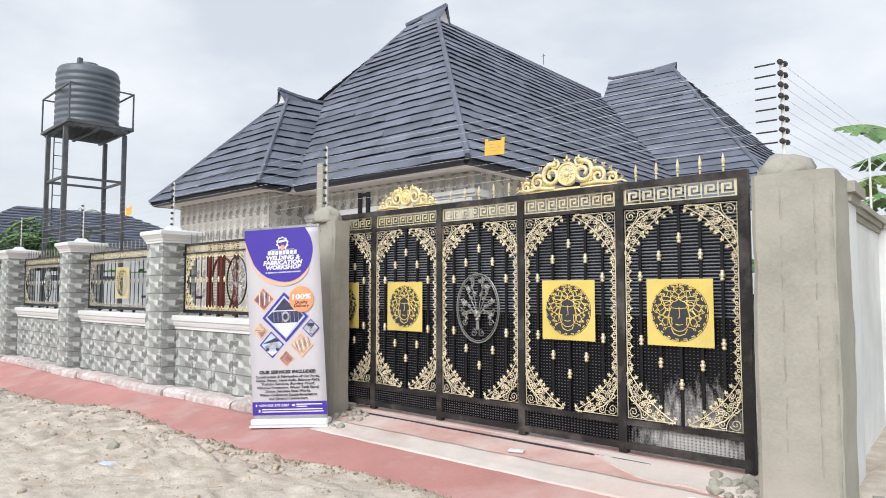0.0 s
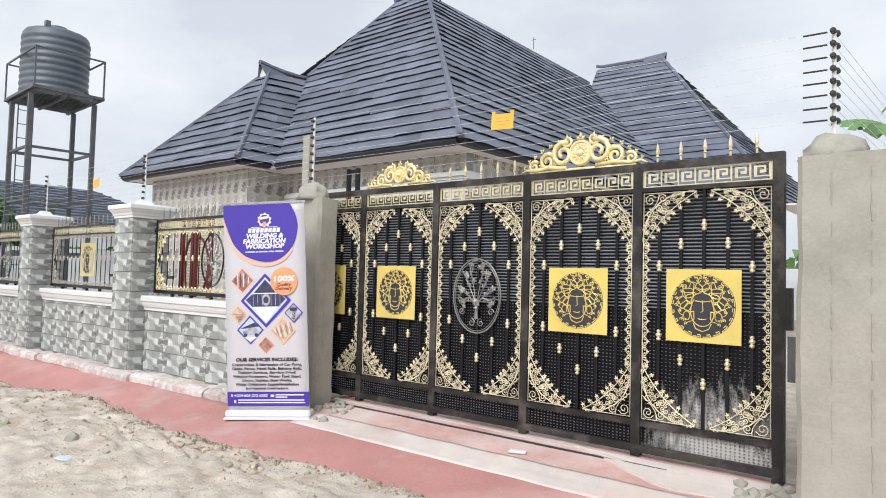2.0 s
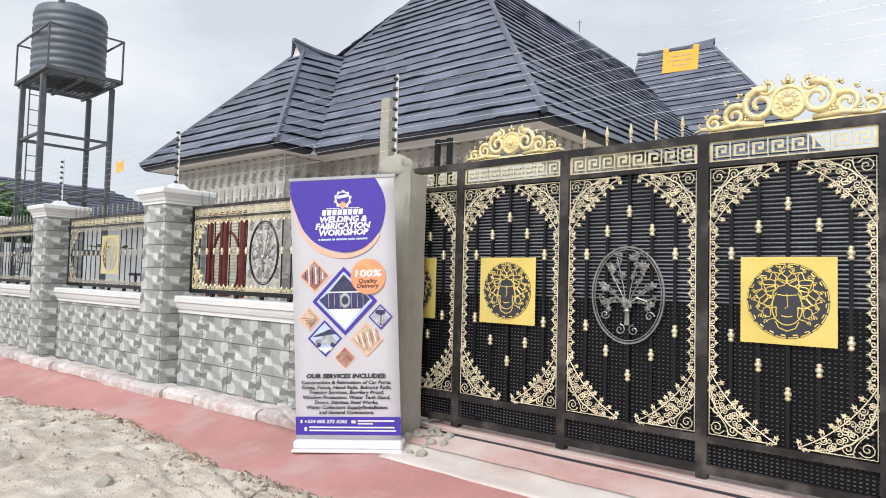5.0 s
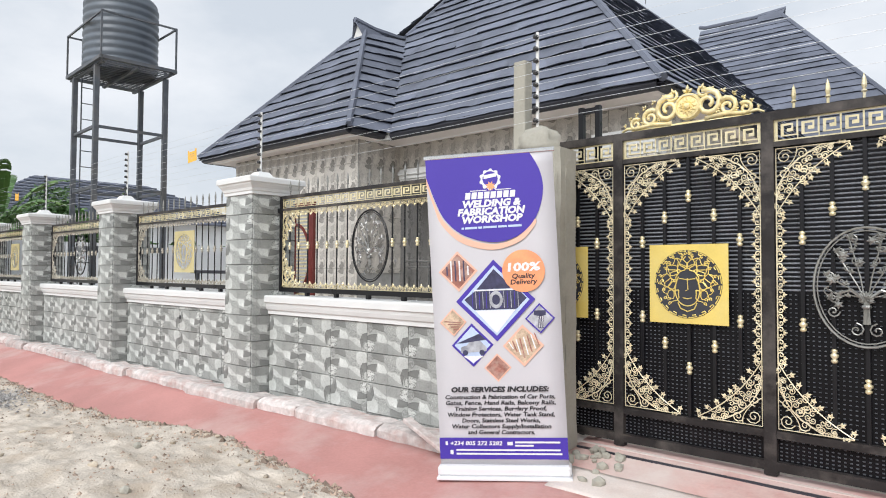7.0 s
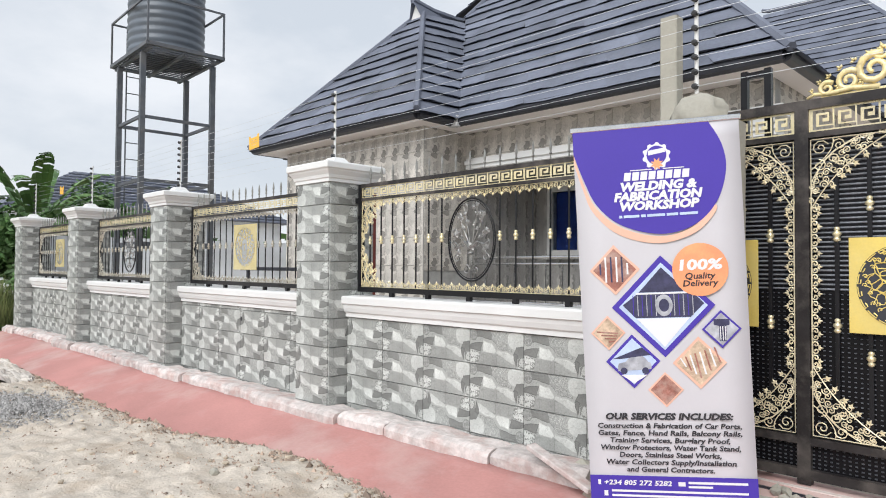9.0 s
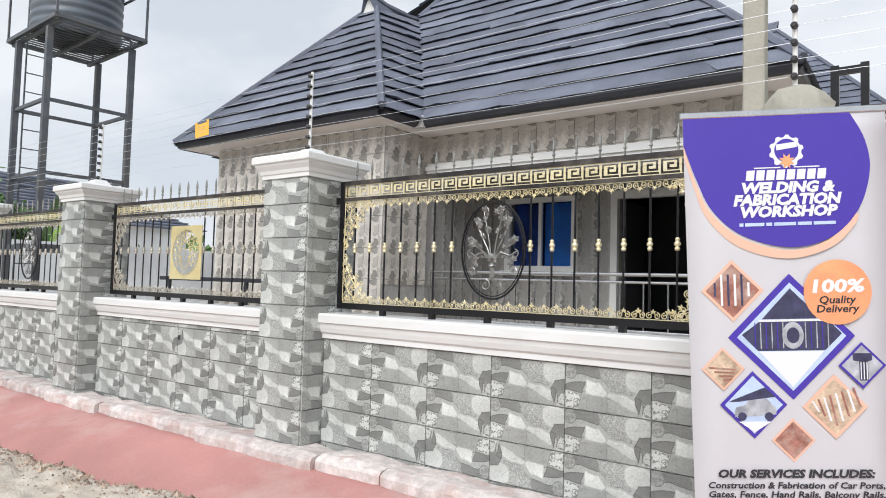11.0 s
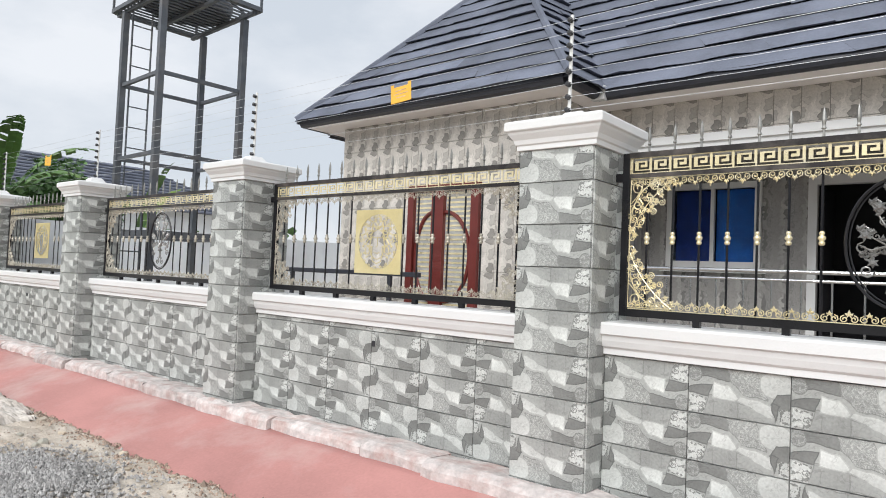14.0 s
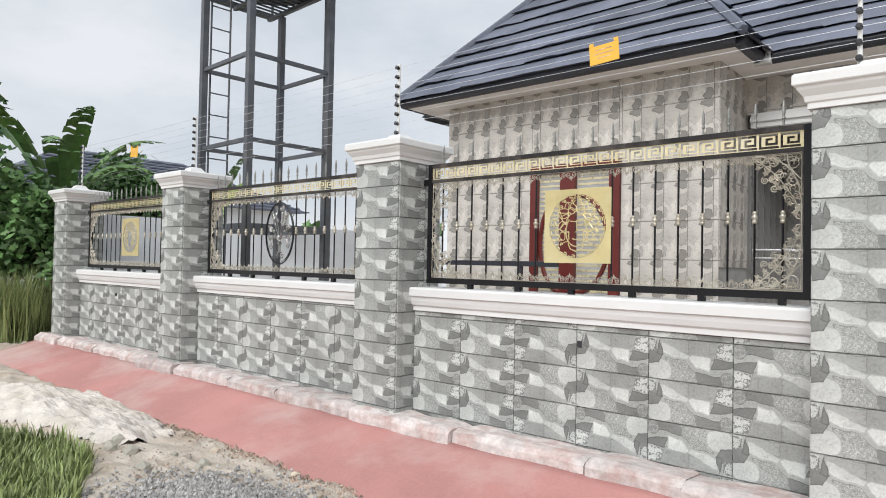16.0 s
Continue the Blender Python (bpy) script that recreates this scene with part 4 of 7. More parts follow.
def open_plate(s, n=40):
    """A square sheet with a round opening cut through it."""
    bm = bmesh.new()
    h = s / 2
    rings = []
    for i in range(n):
        a = 2 * math.pi * i / n + math.pi / 4
        c, q = math.cos(a), math.sin(a)
        k = h / max(abs(c), abs(q))
        rings.append([bm.verts.new(v) for v in ((k * c, 0, k * q), (h * 0.86 * c, 0, h * 0.86 * q), (h * 0.86 * c, 0.006, h * 0.86 * q), (k * c, 0.006, k * q))])
    for a, b in zip(rings, rings[1:] + rings[:1]):
        for j in range(4):
            bm.faces.new((a[j], b[j], b[(j + 1) % 4], a[(j + 1) % 4]))
    return bm


M_OPEN = mesh_of("plate", open_plate(0.525), DULL_PLATE)
pl, fi, sd, da = medal_plate(0.525)
for unused in (pl, fi):
    unused.free()
M_STRAND_O, M_DASH_O = mesh_of("scrollwork", sd, DULL_PLATE), mesh_of("key_ring", da, DULL_PLATE)
tr_a, tr_b = tree_medallion(0.262, 0.335)
M_RING, M_TREE = mesh_of("ring", tr_a, SILVER), mesh_of("iron_tree", tr_b, SILVER, False)
tr_a, tr_b = tree_medallion(0.245, 0.325)
M_RING_B, M_TREE_B = mesh_of("ring", tr_a, BLACK), mesh_of("iron_tree", tr_b, GUNMETAL, False)


def spike(h=0.14, r=0.009):
    bm = bmesh.new()
    lathe(bm, [(r * 0.75, 0), (r * 0.75, h * 0.25), (r * 1.5, h * 0.3), (r * 0.8, h * 0.38), (r * 1.35, h * 0.55), (r * 0.9, h * 0.8), (0.001, h)], 6)
    return bm


M_SPIKE = mesh_of("spike", spike(0.16, 0.0085), SILVER)
M_SPIKE_G = mesh_of("spike", spike(0.15, 0.011), PALE_GOLD)


def medallion(parent, x, z, y, kind):
    if kind == "plate":
        p = part("plate", M_PLATE, None, parent, "yellow gold square plate with a round cut-out ornament", at=pose(x, y, z))
        for nm, me in (("field", M_FIELD), ("scrollwork", M_STRAND), ("key_ring", M_DASH)):
            part(nm, me, None, p)["kind"] = "stuff" if nm == "scrollwork" else ""
    elif kind == "open_plate":
        p = part("plate", M_OPEN, None, parent, "dull gold square plate with a round openwork ornament", at=pose(x, y, z))
        for nm, me in (("scrollwork", M_STRAND_O), ("key_ring", M_DASH_O)):
            part(nm, me, None, p)["kind"] = "stuff" if nm == "scrollwork" else ""
    elif kind == "gate_tree":
        p = part("ring", M_RING, None, parent, "oval silver ring with an iron tree", at=pose(x, y, z))
        part("iron_tree", M_TREE, None, p)
    else:
        p = part("ring", M_RING_B, None, parent, "oval black ring with an iron tree", at=pose(x, y, z))
        part("iron_tree", M_TREE_B, None, p)


# ---- fence panels ----
panel_cols = [(-6.985, -4.05, "tree", -5.55), (-10.505, -7.605, "plate", -9.08), (-14.045, -11.13, "tree", -12.6), (-17.585, -14.67, "plate", -16.13)]
M_KNUCKLE_D, M_CORNER_D = M_KNUCKLE.copy(), M_CORNER_S.copy()
for me in (M_KNUCKLE_D, M_CORNER_D):
    me.materials[0] = DULL_GOLD
for x0, x1, kind, cx in panel_cols:
    w = x1 - x0
    trim, collar_me, corner_me = (PALE_GOLD, M_KNUCKLE, M_CORNER_S) if x0 > -7.5 else (DULL_GOLD, M_KNUCKLE_D, M_CORNER_D)
    p = thing("fence_panel", "black iron fence panel with gold scrolls and " + ("an oval tree medallion" if kind == "tree" else "a gold square plate"), "fence panel", "fence panels", at=pose(x0, 0.15, 1.056))
    for a, b in ((0, 0.042), (w - 0.042, w)):
        part("post", boxes((a, b, -0.022, 0.022, 0.035, 1.033)), BLACK, p)
    part("bottom_rail", boxes((0.042, w - 0.042, -0.02, 0.02, 0.035, 0.08)), BLACK, p)
    part("top_rail", boxes((0.042, w - 0.042, -0.022, 0.022, 1.002, 1.035)), BROWN, p)
    part("middle_rail", boxes((0.042, w - 0.042, -0.02, 0.02, 0.878, 0.904)), BROWN, p)
    part("key_band", key_mesh(w - 0.084, 0.098, 0.118, 0.012, 0.008), PALE_GOLD, p, "gold sheet band with a key pattern cut through it", at=pose(0.042, -0.012, 0.904))
    n = round(w / 0.155)
    for i in range(1, n):
        bx = i * w / n
        hidden = abs(x0 + bx - cx) < (0.235 if kind == "tree" else 0.25)
        if not hidden:
            bar = bmesh.new()
            tube(bar, [(bx, 0, 0.08), (bx, 0, 0.88)], 0.0072, 6)
            part("bar", bar, BLACK, p)
            part("collar", collar_me, None, p, at=pose(bx, 0, 0.51) @ Matrix.Diagonal((0.84, 0.84, 0.9, 1)))
        part("spike", M_SPIKE, None, p, at=pose(bx, 0, 1.034))
        if i < n and i % 3 == 0:
            part("foot", boxes((bx - 0.02, bx + 0.02, -0.018, 0.018, -0.002, 0.036)), BLACK, p)
    part("valance", run_scroll(w - 0.1), trim, p, "gold scroll valance", at=pose(0.05, -0.012, 0.88))
    part("border", run_scroll(w - 0.1, down=False), trim, p, "gold scroll border", at=pose(0.05, -0.012, 0.08))
    for sx, ox in ((1, 0.046), (-1, w - 0.046)):
        for sz, oz in ((1, 0.875), (-1, 0.085)):
            part("corner_scroll", corner_me, None, p, at=pose(ox, -0.014, oz) @ Matrix.Diagonal((sx, 1, sz, 1)))
        part("side_scroll", side_scroll(0.2), trim, p, at=pose(ox, -0.014, 0.58) @ Matrix.Diagonal((sx, 1, 1, 1)))
    medallion(p, cx - x0, 0.485, -0.03, "open_plate" if kind == "plate" else kind)
    for bx0, bx1 in ((-0.05, 0.0), (w, w + 0.05)):
        part("bracket", boxes((bx0, bx1, -0.02, 0.02, 0.86, 0.91)), BLACK, p)


# ---- the gate ----
gate = thing("sliding_gate", "black iron sliding gate with gold scrolls and square gold plates", "gate", at=pose(0, 0.50, 0.085))
GX = [-4.30, -3.29, -2.295, -1.278, -0.282, 0.70]
GT, GB = 2.22, 0.01
for i, x in enumerate(GX):
    part("post", boxes((x - 0.036, x + 0.036, -0.03, 0.03, GB, GT)), BROWN, gate, "brown-black iron post")
M_SHEET = mesh_of("embossed_sheet", boxes((-GW / 2, GW / 2, 0.012, 0.016, 0, 1.72)), GATE_SHEET)
mesh_bm = bmesh.new()
cols, rws = 31, 64
for j in range(rws):
    cz = (j + 0.5) * 1.72 / rws
    if cz > 0.84:
        # upper half: long louvre ribs with a serrated lip
        n = 62
        lip = []
        for i in range(n + 1):
            x = -GW / 2 + GW * i / n
            lip.append([mesh_bm.verts.new(c) for c in ((x, 0.012, cz + 0.0075), (x, 0.004 + 0.002 * (i % 2), cz - 0.0005), (x, 0.012, cz - 0.0045))])
        for a, b in zip(lip, lip[1:]):
            for k in range(2):
                mesh_bm.faces.new((a[k], b[k], b[k + 1], a[k + 1]))
        continue
    for i in range(cols):
        # lower half: short punched dashes
        cx = -GW / 2 + (i + 0.5) * GW / cols
        a, b = GW / cols * 0.23, 0.0032
        q = [mesh_bm.verts.new(c) for c in ((cx - a, 0.012, cz - b), (cx + a, 0.012, cz - b), (cx + a * 0.8, 0.012, cz + b), (cx - a * 0.8, 0.012, cz + b), (cx - a * 0.6, 0.004, cz - b * 0.3), (cx + a * 0.6, 0.004, cz - b * 0.3))]
        for f in ((0, 1, 5, 4), (1, 2, 5), (2, 3, 4, 5), (3, 0, 4)):
            mesh_bm.faces.new([q[k] for k in f])
# ribs and dashes take the pale colour that stands for sky glint
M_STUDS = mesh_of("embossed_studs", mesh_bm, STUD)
M_LOW = mesh_of("lower_sheet", boxes((-GW / 2, GW / 2, 0.012, 0.016, 0, 0.14)), GATE_SHEET)
low_bm = bmesh.new()
for i in range(cols):
    for j in range(6):
        cx, cz = -GW / 2 + (i + 0.5) * GW / cols, (j + 0.5) * 0.14 / 6
        a, b = GW / cols * 0.23, 0.004
        q = [low_bm.verts.new(c) for c in ((cx - a, 0.012, cz - b), (cx + a, 0.012, cz - b), (cx + a, 0.012, cz + b), (cx - a, 0.012, cz + b), (cx, 0.001, cz))]
        for k in range(4):
            low_bm.faces.new((q[k], q[(k + 1) % 4], q[4]))
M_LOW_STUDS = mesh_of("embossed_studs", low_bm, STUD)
for bi, (x0, x1) in enumerate(zip(GX, GX[1:])):
    c, a, b = (x0 + x1) / 2, x0 + 0.036, x1 - 0.036
    part("bottom_rail", boxes((a, b, -0.03, 0.03, GB + 0.03, GB + 0.085)), BROWN, gate)
    part("lower_rail", boxes((a, b, -0.026, 0.026, 0.235, 0.28)), BROWN, gate)
    part("middle_rail", boxes((a, b, -0.026, 0.026, 2.0, 2.032)), BROWN, gate)
    part("top_rail", boxes((a, b, -0.032, 0.032, 2.165, GT)), BROWN, gate)
    part("key_band", key_mesh(b - a, 0.133, 0.118, 0.018, 0.013), PALE_GOLD, gate, "gold sheet band with a key pattern cut through it", at=pose(a, -0.012, 2.032))
    sht = part("embossed_sheet", M_SHEET, None, gate, "black embossed iron sheet", at=pose(c, 0, 0.28))
    part("embossed_studs", M_STUDS, None, sht)["kind"] = "stuff"
    sht = part("lower_sheet", M_LOW, None, gate, at=pose(c, 0, 0.095))
    part("embossed_studs", M_LOW_STUDS, None, sht)["kind"] = "stuff"
    for u, zs in ((0.0, (1.74, 0.60)), (-0.165, (1.605, 0.755)), (0.165, (1.605, 0.755)), (-0.325, (1.44, 0.925)), (0.325, (1.44, 0.925))):
        bar = bmesh.new()
        box(bar, c + u - 0.011, c + u + 0.011, -0.012, 0.008, 0.28, 2.0)
        part("bar", bar, BLACK, gate)
        for z in zs:
            part("collar", M_KNUCKLE, None, gate, "gold turned collar", at=pose(c + u, -0.006, z))
    for sx, ox in ((1, a + 0.004), (-1, b - 0.004)):
        for sz, oz in ((1, 1.995), (-1, 0.285)):
            part("corner_scroll", M_CORNER, None, gate, at=pose(ox, -0.016, oz) @ Matrix.Diagonal((sx, 1, sz, 1)))
        part("side_scroll", M_SIDE, None, gate, at=pose(ox, -0.016, 1.60) @ Matrix.Diagonal((sx, 1, 1, 1)))
    medallion(gate, c, 1.155, -0.03, "gate_tree" if bi == 2 else "plate")
    if bi in (2, 4):
        for k in range(5):
            part("spike", M_SPIKE_G, None, gate, at=pose(a + (b - a) * (k + 0.6) / 5.2, 0, GT))


def crest(w, h):
    """A gilded crest: a rosette between leafy scrolls."""
    rose, leaf = bmesh.new(), bmesh.new()
    R = h * 0.36
    cz = h * 0.50
    m = pose(0, 0, cz, 90)
    lathe(rose, [(R, -0.012), (R, 0.012), (R * 0.93, 0.024), (R * 0.82, 0.024), (R * 0.76, 0.012), (R * 0.70, 0.014)], 28, m)
    for k in range(12):
        a = 2 * math.pi * k / 12
        bud(rose, R * 0.28 * math.cos(a), cz + R * 0.28 * math.sin(a), R * 0.42, a, -0.016)
    lathe(rose, [(R * 0.24, 0.01), (R * 0.24, 0.03), (R * 0.1, 0.04)], 12, m)
    for s in (-1, 1):
        for cx, z, r, st, tn, th in ((0.27, 0.50, 0.36, 2.0, 1.5, 0.085), (0.52, 0.33, 0.25, 2.4, 1.5, 0.07), (0.74, 0.22, 0.17, 2.4, 1.4, 0.055), (0.20, 0.86, 0.17, 0.2, 1.3, 0.05)):
            sp = spiral(0, 0, r * h, tn, st, -1, 16, 0, 0.2)
            tube(leaf, [(s * (cx * w / 2 * 1.05 + p[0]), -0.01, z * h + p[2]) for p in sp], th * h, 6, th * h * 0.6)
        pts = [(s * w * 0.12, 0, h * 0.10), (s * w * 0.26, -0.01, h * 0.16), (s * w * 0.38, -0.01, h * 0.10), (s * w * 0.46, 0, h * 0.14), (s * w * 0.5, 0, h * 0.06)]
        tube(leaf, pts, h * 0.075, 6, h * 0.03)
        for x, z, size, ang in ((0.10, 0.95, 0.26, 1.3), (0.16, 0.88, 0.22, 0.8), (0.24, 0.78, 0.2, 0.9), (0.31, 0.66, 0.2, 0.7), (0.37, 0.50, 0.18, 0.8), (0.42, 0.40, 0.16, 0.5), (0.46, 0.22, 0.16, 0.2), (0.20, 0.3, 0.2, -0.6), (0.32, 0.24, 0.18, 0.3)):
            bud(leaf, s * x * w, z * h * 0.93, size * h * 0.72, ang if s > 0 else math.pi - ang, -0.015)
    tube(leaf, [(-w * 0.42, 0, h * 0.03), (0, 0, h * 0.05), (w * 0.42, 0, h * 0.03)], h * 0.05, 6)
    bud(leaf, 0, h * 0.86, h * 0.24, math.pi / 2, -0.01)
    return rose, leaf


for cx, w, h in ((-0.78, 1.12, 0.295), (-2.79, 0.95, 0.25)):
    rose, leaf = crest(w, h)
    c = part("crest", leaf, CREST, gate, "gilded leafy crest with a round rosette", smooth=True, at=pose(cx, -0.005, GT - 0.005))
    part("rosette", rose, CREST, c)
part("latch", boxes((0.725, 0.785, -0.035, 0.02, 1.02, 1.30)), BROWN, gate, "dark lock box")
part("bolt", boxes((0.755, 0.80, -0.02, 0.0, 0.68, 0.98)), STAND, gate)
part("guide_post", boxes((-3.66, -3.62, 0.055, 0.095, GB, 2.48)), BLACK, gate)
part("guide_post", boxes((-3.52, -3.48, 0.055, 0.095, GB, 2.48), (-3.62, -3.52, 0.06, 0.09, 2.43, 2.47)), BLACK, gate)


# ---- concrete gate pillars ----
def rough_block(x0, x1, y0, y1, z0, z1, amp=0.008, cell=0.07, chamfer=0.03):
    bm = bmesh.new()
    nx, ny, nz = max(2, int((x1 - x0) / cell)), max(2, int((y1 - y0) / cell)), max(2, int((z1 - z0) / cell))
    box(bm, x0, x1, y0, y1, z0, z1)
    bmesh.ops.bevel(bm, geom=[e for e in bm.edges if abs(e.verts[0].co.z - e.verts[1].co.z) > 0.1], offset=chamfer, segments=1, affect="EDGES")
    for ax, lo, hi, n in ((0, x0, x1, nx), (1, y0, y1, ny), (2, z0, z1, nz)):
        for k in range(1, n):
            co, no = [0, 0, 0], [0, 0, 0]
            co[ax], no[ax] = lo + (hi - lo) * k / n, 1
            bmesh.ops.bisect_plane(bm, geom=bm.verts[:] + bm.edges[:] + bm.faces[:], plane_co=co, plane_no=no)
    for v in bm.verts:
        d = noise.noise_vector(v.co * 6.0) * amp + noise.noise_vector(v.co * 1.7) * amp * 1.2
        v.co += d
    return bm


def seam(bm, x, y, z0, z1, r=0.005):
    """A crumbly ridge of cement left by a formwork joint."""
    pts = []
    n = int((z1 - z0) / 0.025)
    for i in range(n + 1):
        z = z0 + (z1 - z0) * i / n
        pts.append((x + 0.006 * noise.noise((x * 9, z * 23, 0)), y + 0.003 * noise.noise((z * 31, x, 3)), z))
    for a in range(0, n - 2, 2):
        if random.random() > 0.35:
            tube(bm, pts[a:a + 3], r * (0.25 + 0.55 * random.random()), 5)


def mortar_heap(x, y, z, r, h):
    bm = bmesh.new()
    bmesh.ops.create_icosphere(bm, subdivisions=3, radius=1.0)
    for v in bm.verts:
        n = noise.noise_vector(v.co * 2.6 + Vector((x, y, 0))) * 0.3 + noise.noise_vector(v.co * 6.0) * 0.16
        v.co = Vector((x + (v.co.x + n.x) * r, y + (v.co.y + n.y) * r, z + max(0, v.co.z + n.z * 0.6) * h - 0.005))
    return bm


random.seed(11)
for nm, x0, x1, z1, ph, px in (("gate_pillar", -4.04, -3.555, 2.20, 0.20, -3.78), ("gate_pillar", 0.92, 1.395, 2.15, 0.17, 1.08)):
    p = thing(nm, "bare grey concrete gate pillar with rough formwork seams and a mortar heap on top", "pillar", "gate pillars", at=pose(0, 0, 0))
    y0 = 0.10 if x0 < 0 else -0.12
    shaft = rough_block(x0, x1, y0, 0.37, -0.25, z1)
    part("shaft", shaft, CONCRETE, p, smooth=False)
    sm = bmesh.new()
    for fx in ((0.38, 0.78, 0.99) if x0 > 0 else (0.55, 0.985)):
        seam(sm, x0 + (x1 - x0) * fx, y0 - 0.004, 0.0, z1 - 0.06)
    if x0 < 0:
        seam(sm, x1 + 0.002, 0.2, 0.1, z1 - 0.1, 0.006)
    part("formwork_seam", sm, CONCRETE, p, "crumbly cement seam")
    part("mortar_heap", mortar_heap(px, 0.21 if x0 < 0 else 0.10, z1 - 0.01, 0.17, ph), CONCRETE, p, "lump of mortar round the pole", smooth=True)
stub = thing("concrete_post", "grey concrete post standing behind the gate pillar", "post", at=pose(-3.99, 0.29, 2.18))
part("shaft", rough_block(-0.055, 0.055, -0.05, 0.05, 0, 0.74, 0.003, 0.05, 0.008), CONCRETE, stub)


# ---- electric fence ----
def fence_pole(x, y, z0, z1, count, double=False):
    p = thing("electric_fence_pole", "white electric fence pole with black insulators" + (" and strainers" if double else ""), "fence pole", "electric fence poles", at=pose(x, y, z0))
    h = z1 - z0
    bm = bmesh.new()
    tube(bm, [(0, 0, -0.06), (0, 0, h)], 0.0125, 8)
    part("pole", bm, PVC, p)
    for i in range(count):
        z = 0.06 + (h - 0.10) * i / (count - 1)
        for dy in ((-0.03, 0.035) if double else (-0.024,)):
            bm = bmesh.new()
            lathe(bm, [(0.009, -0.02), (0.018, -0.014), (0.018, -0.004), (0.011, 0.0), (0.018, 0.004), (0.018, 0.014), (0.009, 0.02)], 8, pose(0.012 if dy > 0 else 0, dy, z, 90))
            part("insulator", bm, INSULATOR, p)
        if double:
            bm = bmesh.new()
            tube(bm, [(-0.03, -0.03, z - 0.004), (-0.16, -0.03, z - 0.002)], 0.0055, 6)
            part("strainer", bm, INSULATOR, p)
    return [z0 + 0.06 + (h - 0.10) * i / (count - 1) for i in range(count)]


poles = [(1.08, 0.10, 2.33, 2.96, True), (-3.78, 0.18, 2.36, 3.08, False), (-7.38, 0.14, 2.35, 3.05, False), (-10.89, 0.14, 2.35, 3.03, False), (-14.43, 0.14, 2.35, 3.03, False), (-17.95, 0.14, 2.35, 3.03, False)]
heights = [fence_pole(x, y, z0, z1, 8, dbl) for x, y, z0, z1, dbl in poles]
wires = thing("electric_fence_wires", "thin galvanised electric fence wires strung between white poles", "wire", at=pose(-8, 0.12, 2.4))
for (a, ha), (b, hb) in zip(zip(poles, heights), zip(poles[1:], heights[1:])):
    for za, zb in zip(ha, hb):
        bm = bmesh.new()
        n = 8
        tube(bm, [(a[0] + (b[0] - a[0]) * i / n + 8, a[1] + (b[1] - a[1]) * i / n - 0.026 - 0.12, za + (zb - za) * i / n - 0.012 * math.sin(math.pi * i / n) - 2.4) for i in range(n + 1)], 0.0016, 4)
        part("wire", bm, WIRE, wires)
for za in heights[0]:
    bm = bmesh.new()
    tube(bm, [(1.08 + 8, 0.14 - 0.12, za - 2.4), (1.42 + 8, 6.0 - 0.12, za - 2.45), (1.5 + 8, 16 - 0.12, za - 2.45)], 0.0016, 4)
    part("wire", bm, WIRE, wires)


def warning_sign(x, y, z, tilt):
    s = thing("warning_sign", "small orange electric fence warning sign hung on the wires", "sign", "warning signs", at=pose(x, y - 0.033, z, 0, tilt, 0))
    bm = bmesh.new()
    soft_box(bm, -0.11, 0.11, -0.002, 0.002, -0.07, 0.06, 0.0015)
    soft_box(bm, -0.11, -0.075, -0.002, 0.002, 0.06, 0.085, 0.0012)
    soft_box(bm, 0.075, 0.11, -0.002, 0.002, 0.06, 0.085, 0.0012)
    part("board", bm, SIGN, s)
    bm = bmesh.new()
    for k, w in enumerate((0.06, 0.075, 0.05)):
        box(bm, -w, w, -0.0035, -0.002, 0.025 - k * 0.028, 0.031 - k * 0.028)
    part("print_lines", bm, PRINT_TAN, s, "faint unreadable print")


warning_sign(-8.88, 0.14, 2.73, -4)
warning_sign(-1.30, 0.14, 2.70, 3)
warning_sign(-16.05, 0.14, 2.73, 5)


# ---- side and boundary walls ----
side = setting("wall_side", boxes((1.08, 1.24, 0.37, 8.5, -0.2, 2.0)), SIDE_WHITE, "white plastered boundary wall with piers and a moulded coping", "wall")
bm = bmesh.new()
for z0, z1, o in ((2.0, 2.05, 0.02), (2.05, 2.10, 0.045), (2.10, 2.15, 0.07)):
    box(bm, 1.08 - o, 1.24 + o, 0.375, 8.5 + o, z0, z1)
part("coping", bm, CONCRETE, side, "grey moulded coping")
for py in (1.0, 3.7, 6.4, 8.3):
    bm = boxes((1.02, 1.32, py - 0.22, py + 0.22, -0.2, 2.05))
    part("pier", bm, SIDE_WHITE, side)
    bm = boxes((0.99, 1.35, py - 0.25, py + 0.25, 2.05, 2.11), (0.96, 1.38, py - 0.28, py + 0.28, 2.11, 2.19))
    part("pier_cap", bm, CONCRETE, side, "grey moulded pier cap")
    bm = bmesh.new()
    tube(bm, [(1.17, py, 2.19), (1.17, py, 2.85)], 0.012, 6)
    if py > 2:
        part("pole", bm, PVC, side, "white fence pole")
    else:
        bm.free()
side.matrix_local = pose(0.015, 0, 0, 0, 0, 2.3)
setting("wall_boundary_left", boxes((-18.2, -18.0, 0.36, 16.0, -0.2, 1.95)), COURT, "pale painted boundary wall of the yard", "wall")
setting("wall_boundary_back", boxes((-18.2, 0.9, 27.0, 27.2, -0.2, 2.2)), COURT, "pale painted boundary wall behind the house", "wall")
setting("wall_yard", boxes((-18.0, -12.7, 9.0, 9.2, -0.1, 2.35)), COURT, "pale blue-grey yard wall behind the tank stand", "wall")
setting("trim_yard_wall", boxes((-18.0, -12.66, 8.96, 9.24, 2.35, 2.44)), WHITE, "white coping of the yard wall", "coping")
beam = thing("steel_beam", "dark steel beam resting on two short posts in the yard", "beam", at=pose(-11.9, 2.34, 0))
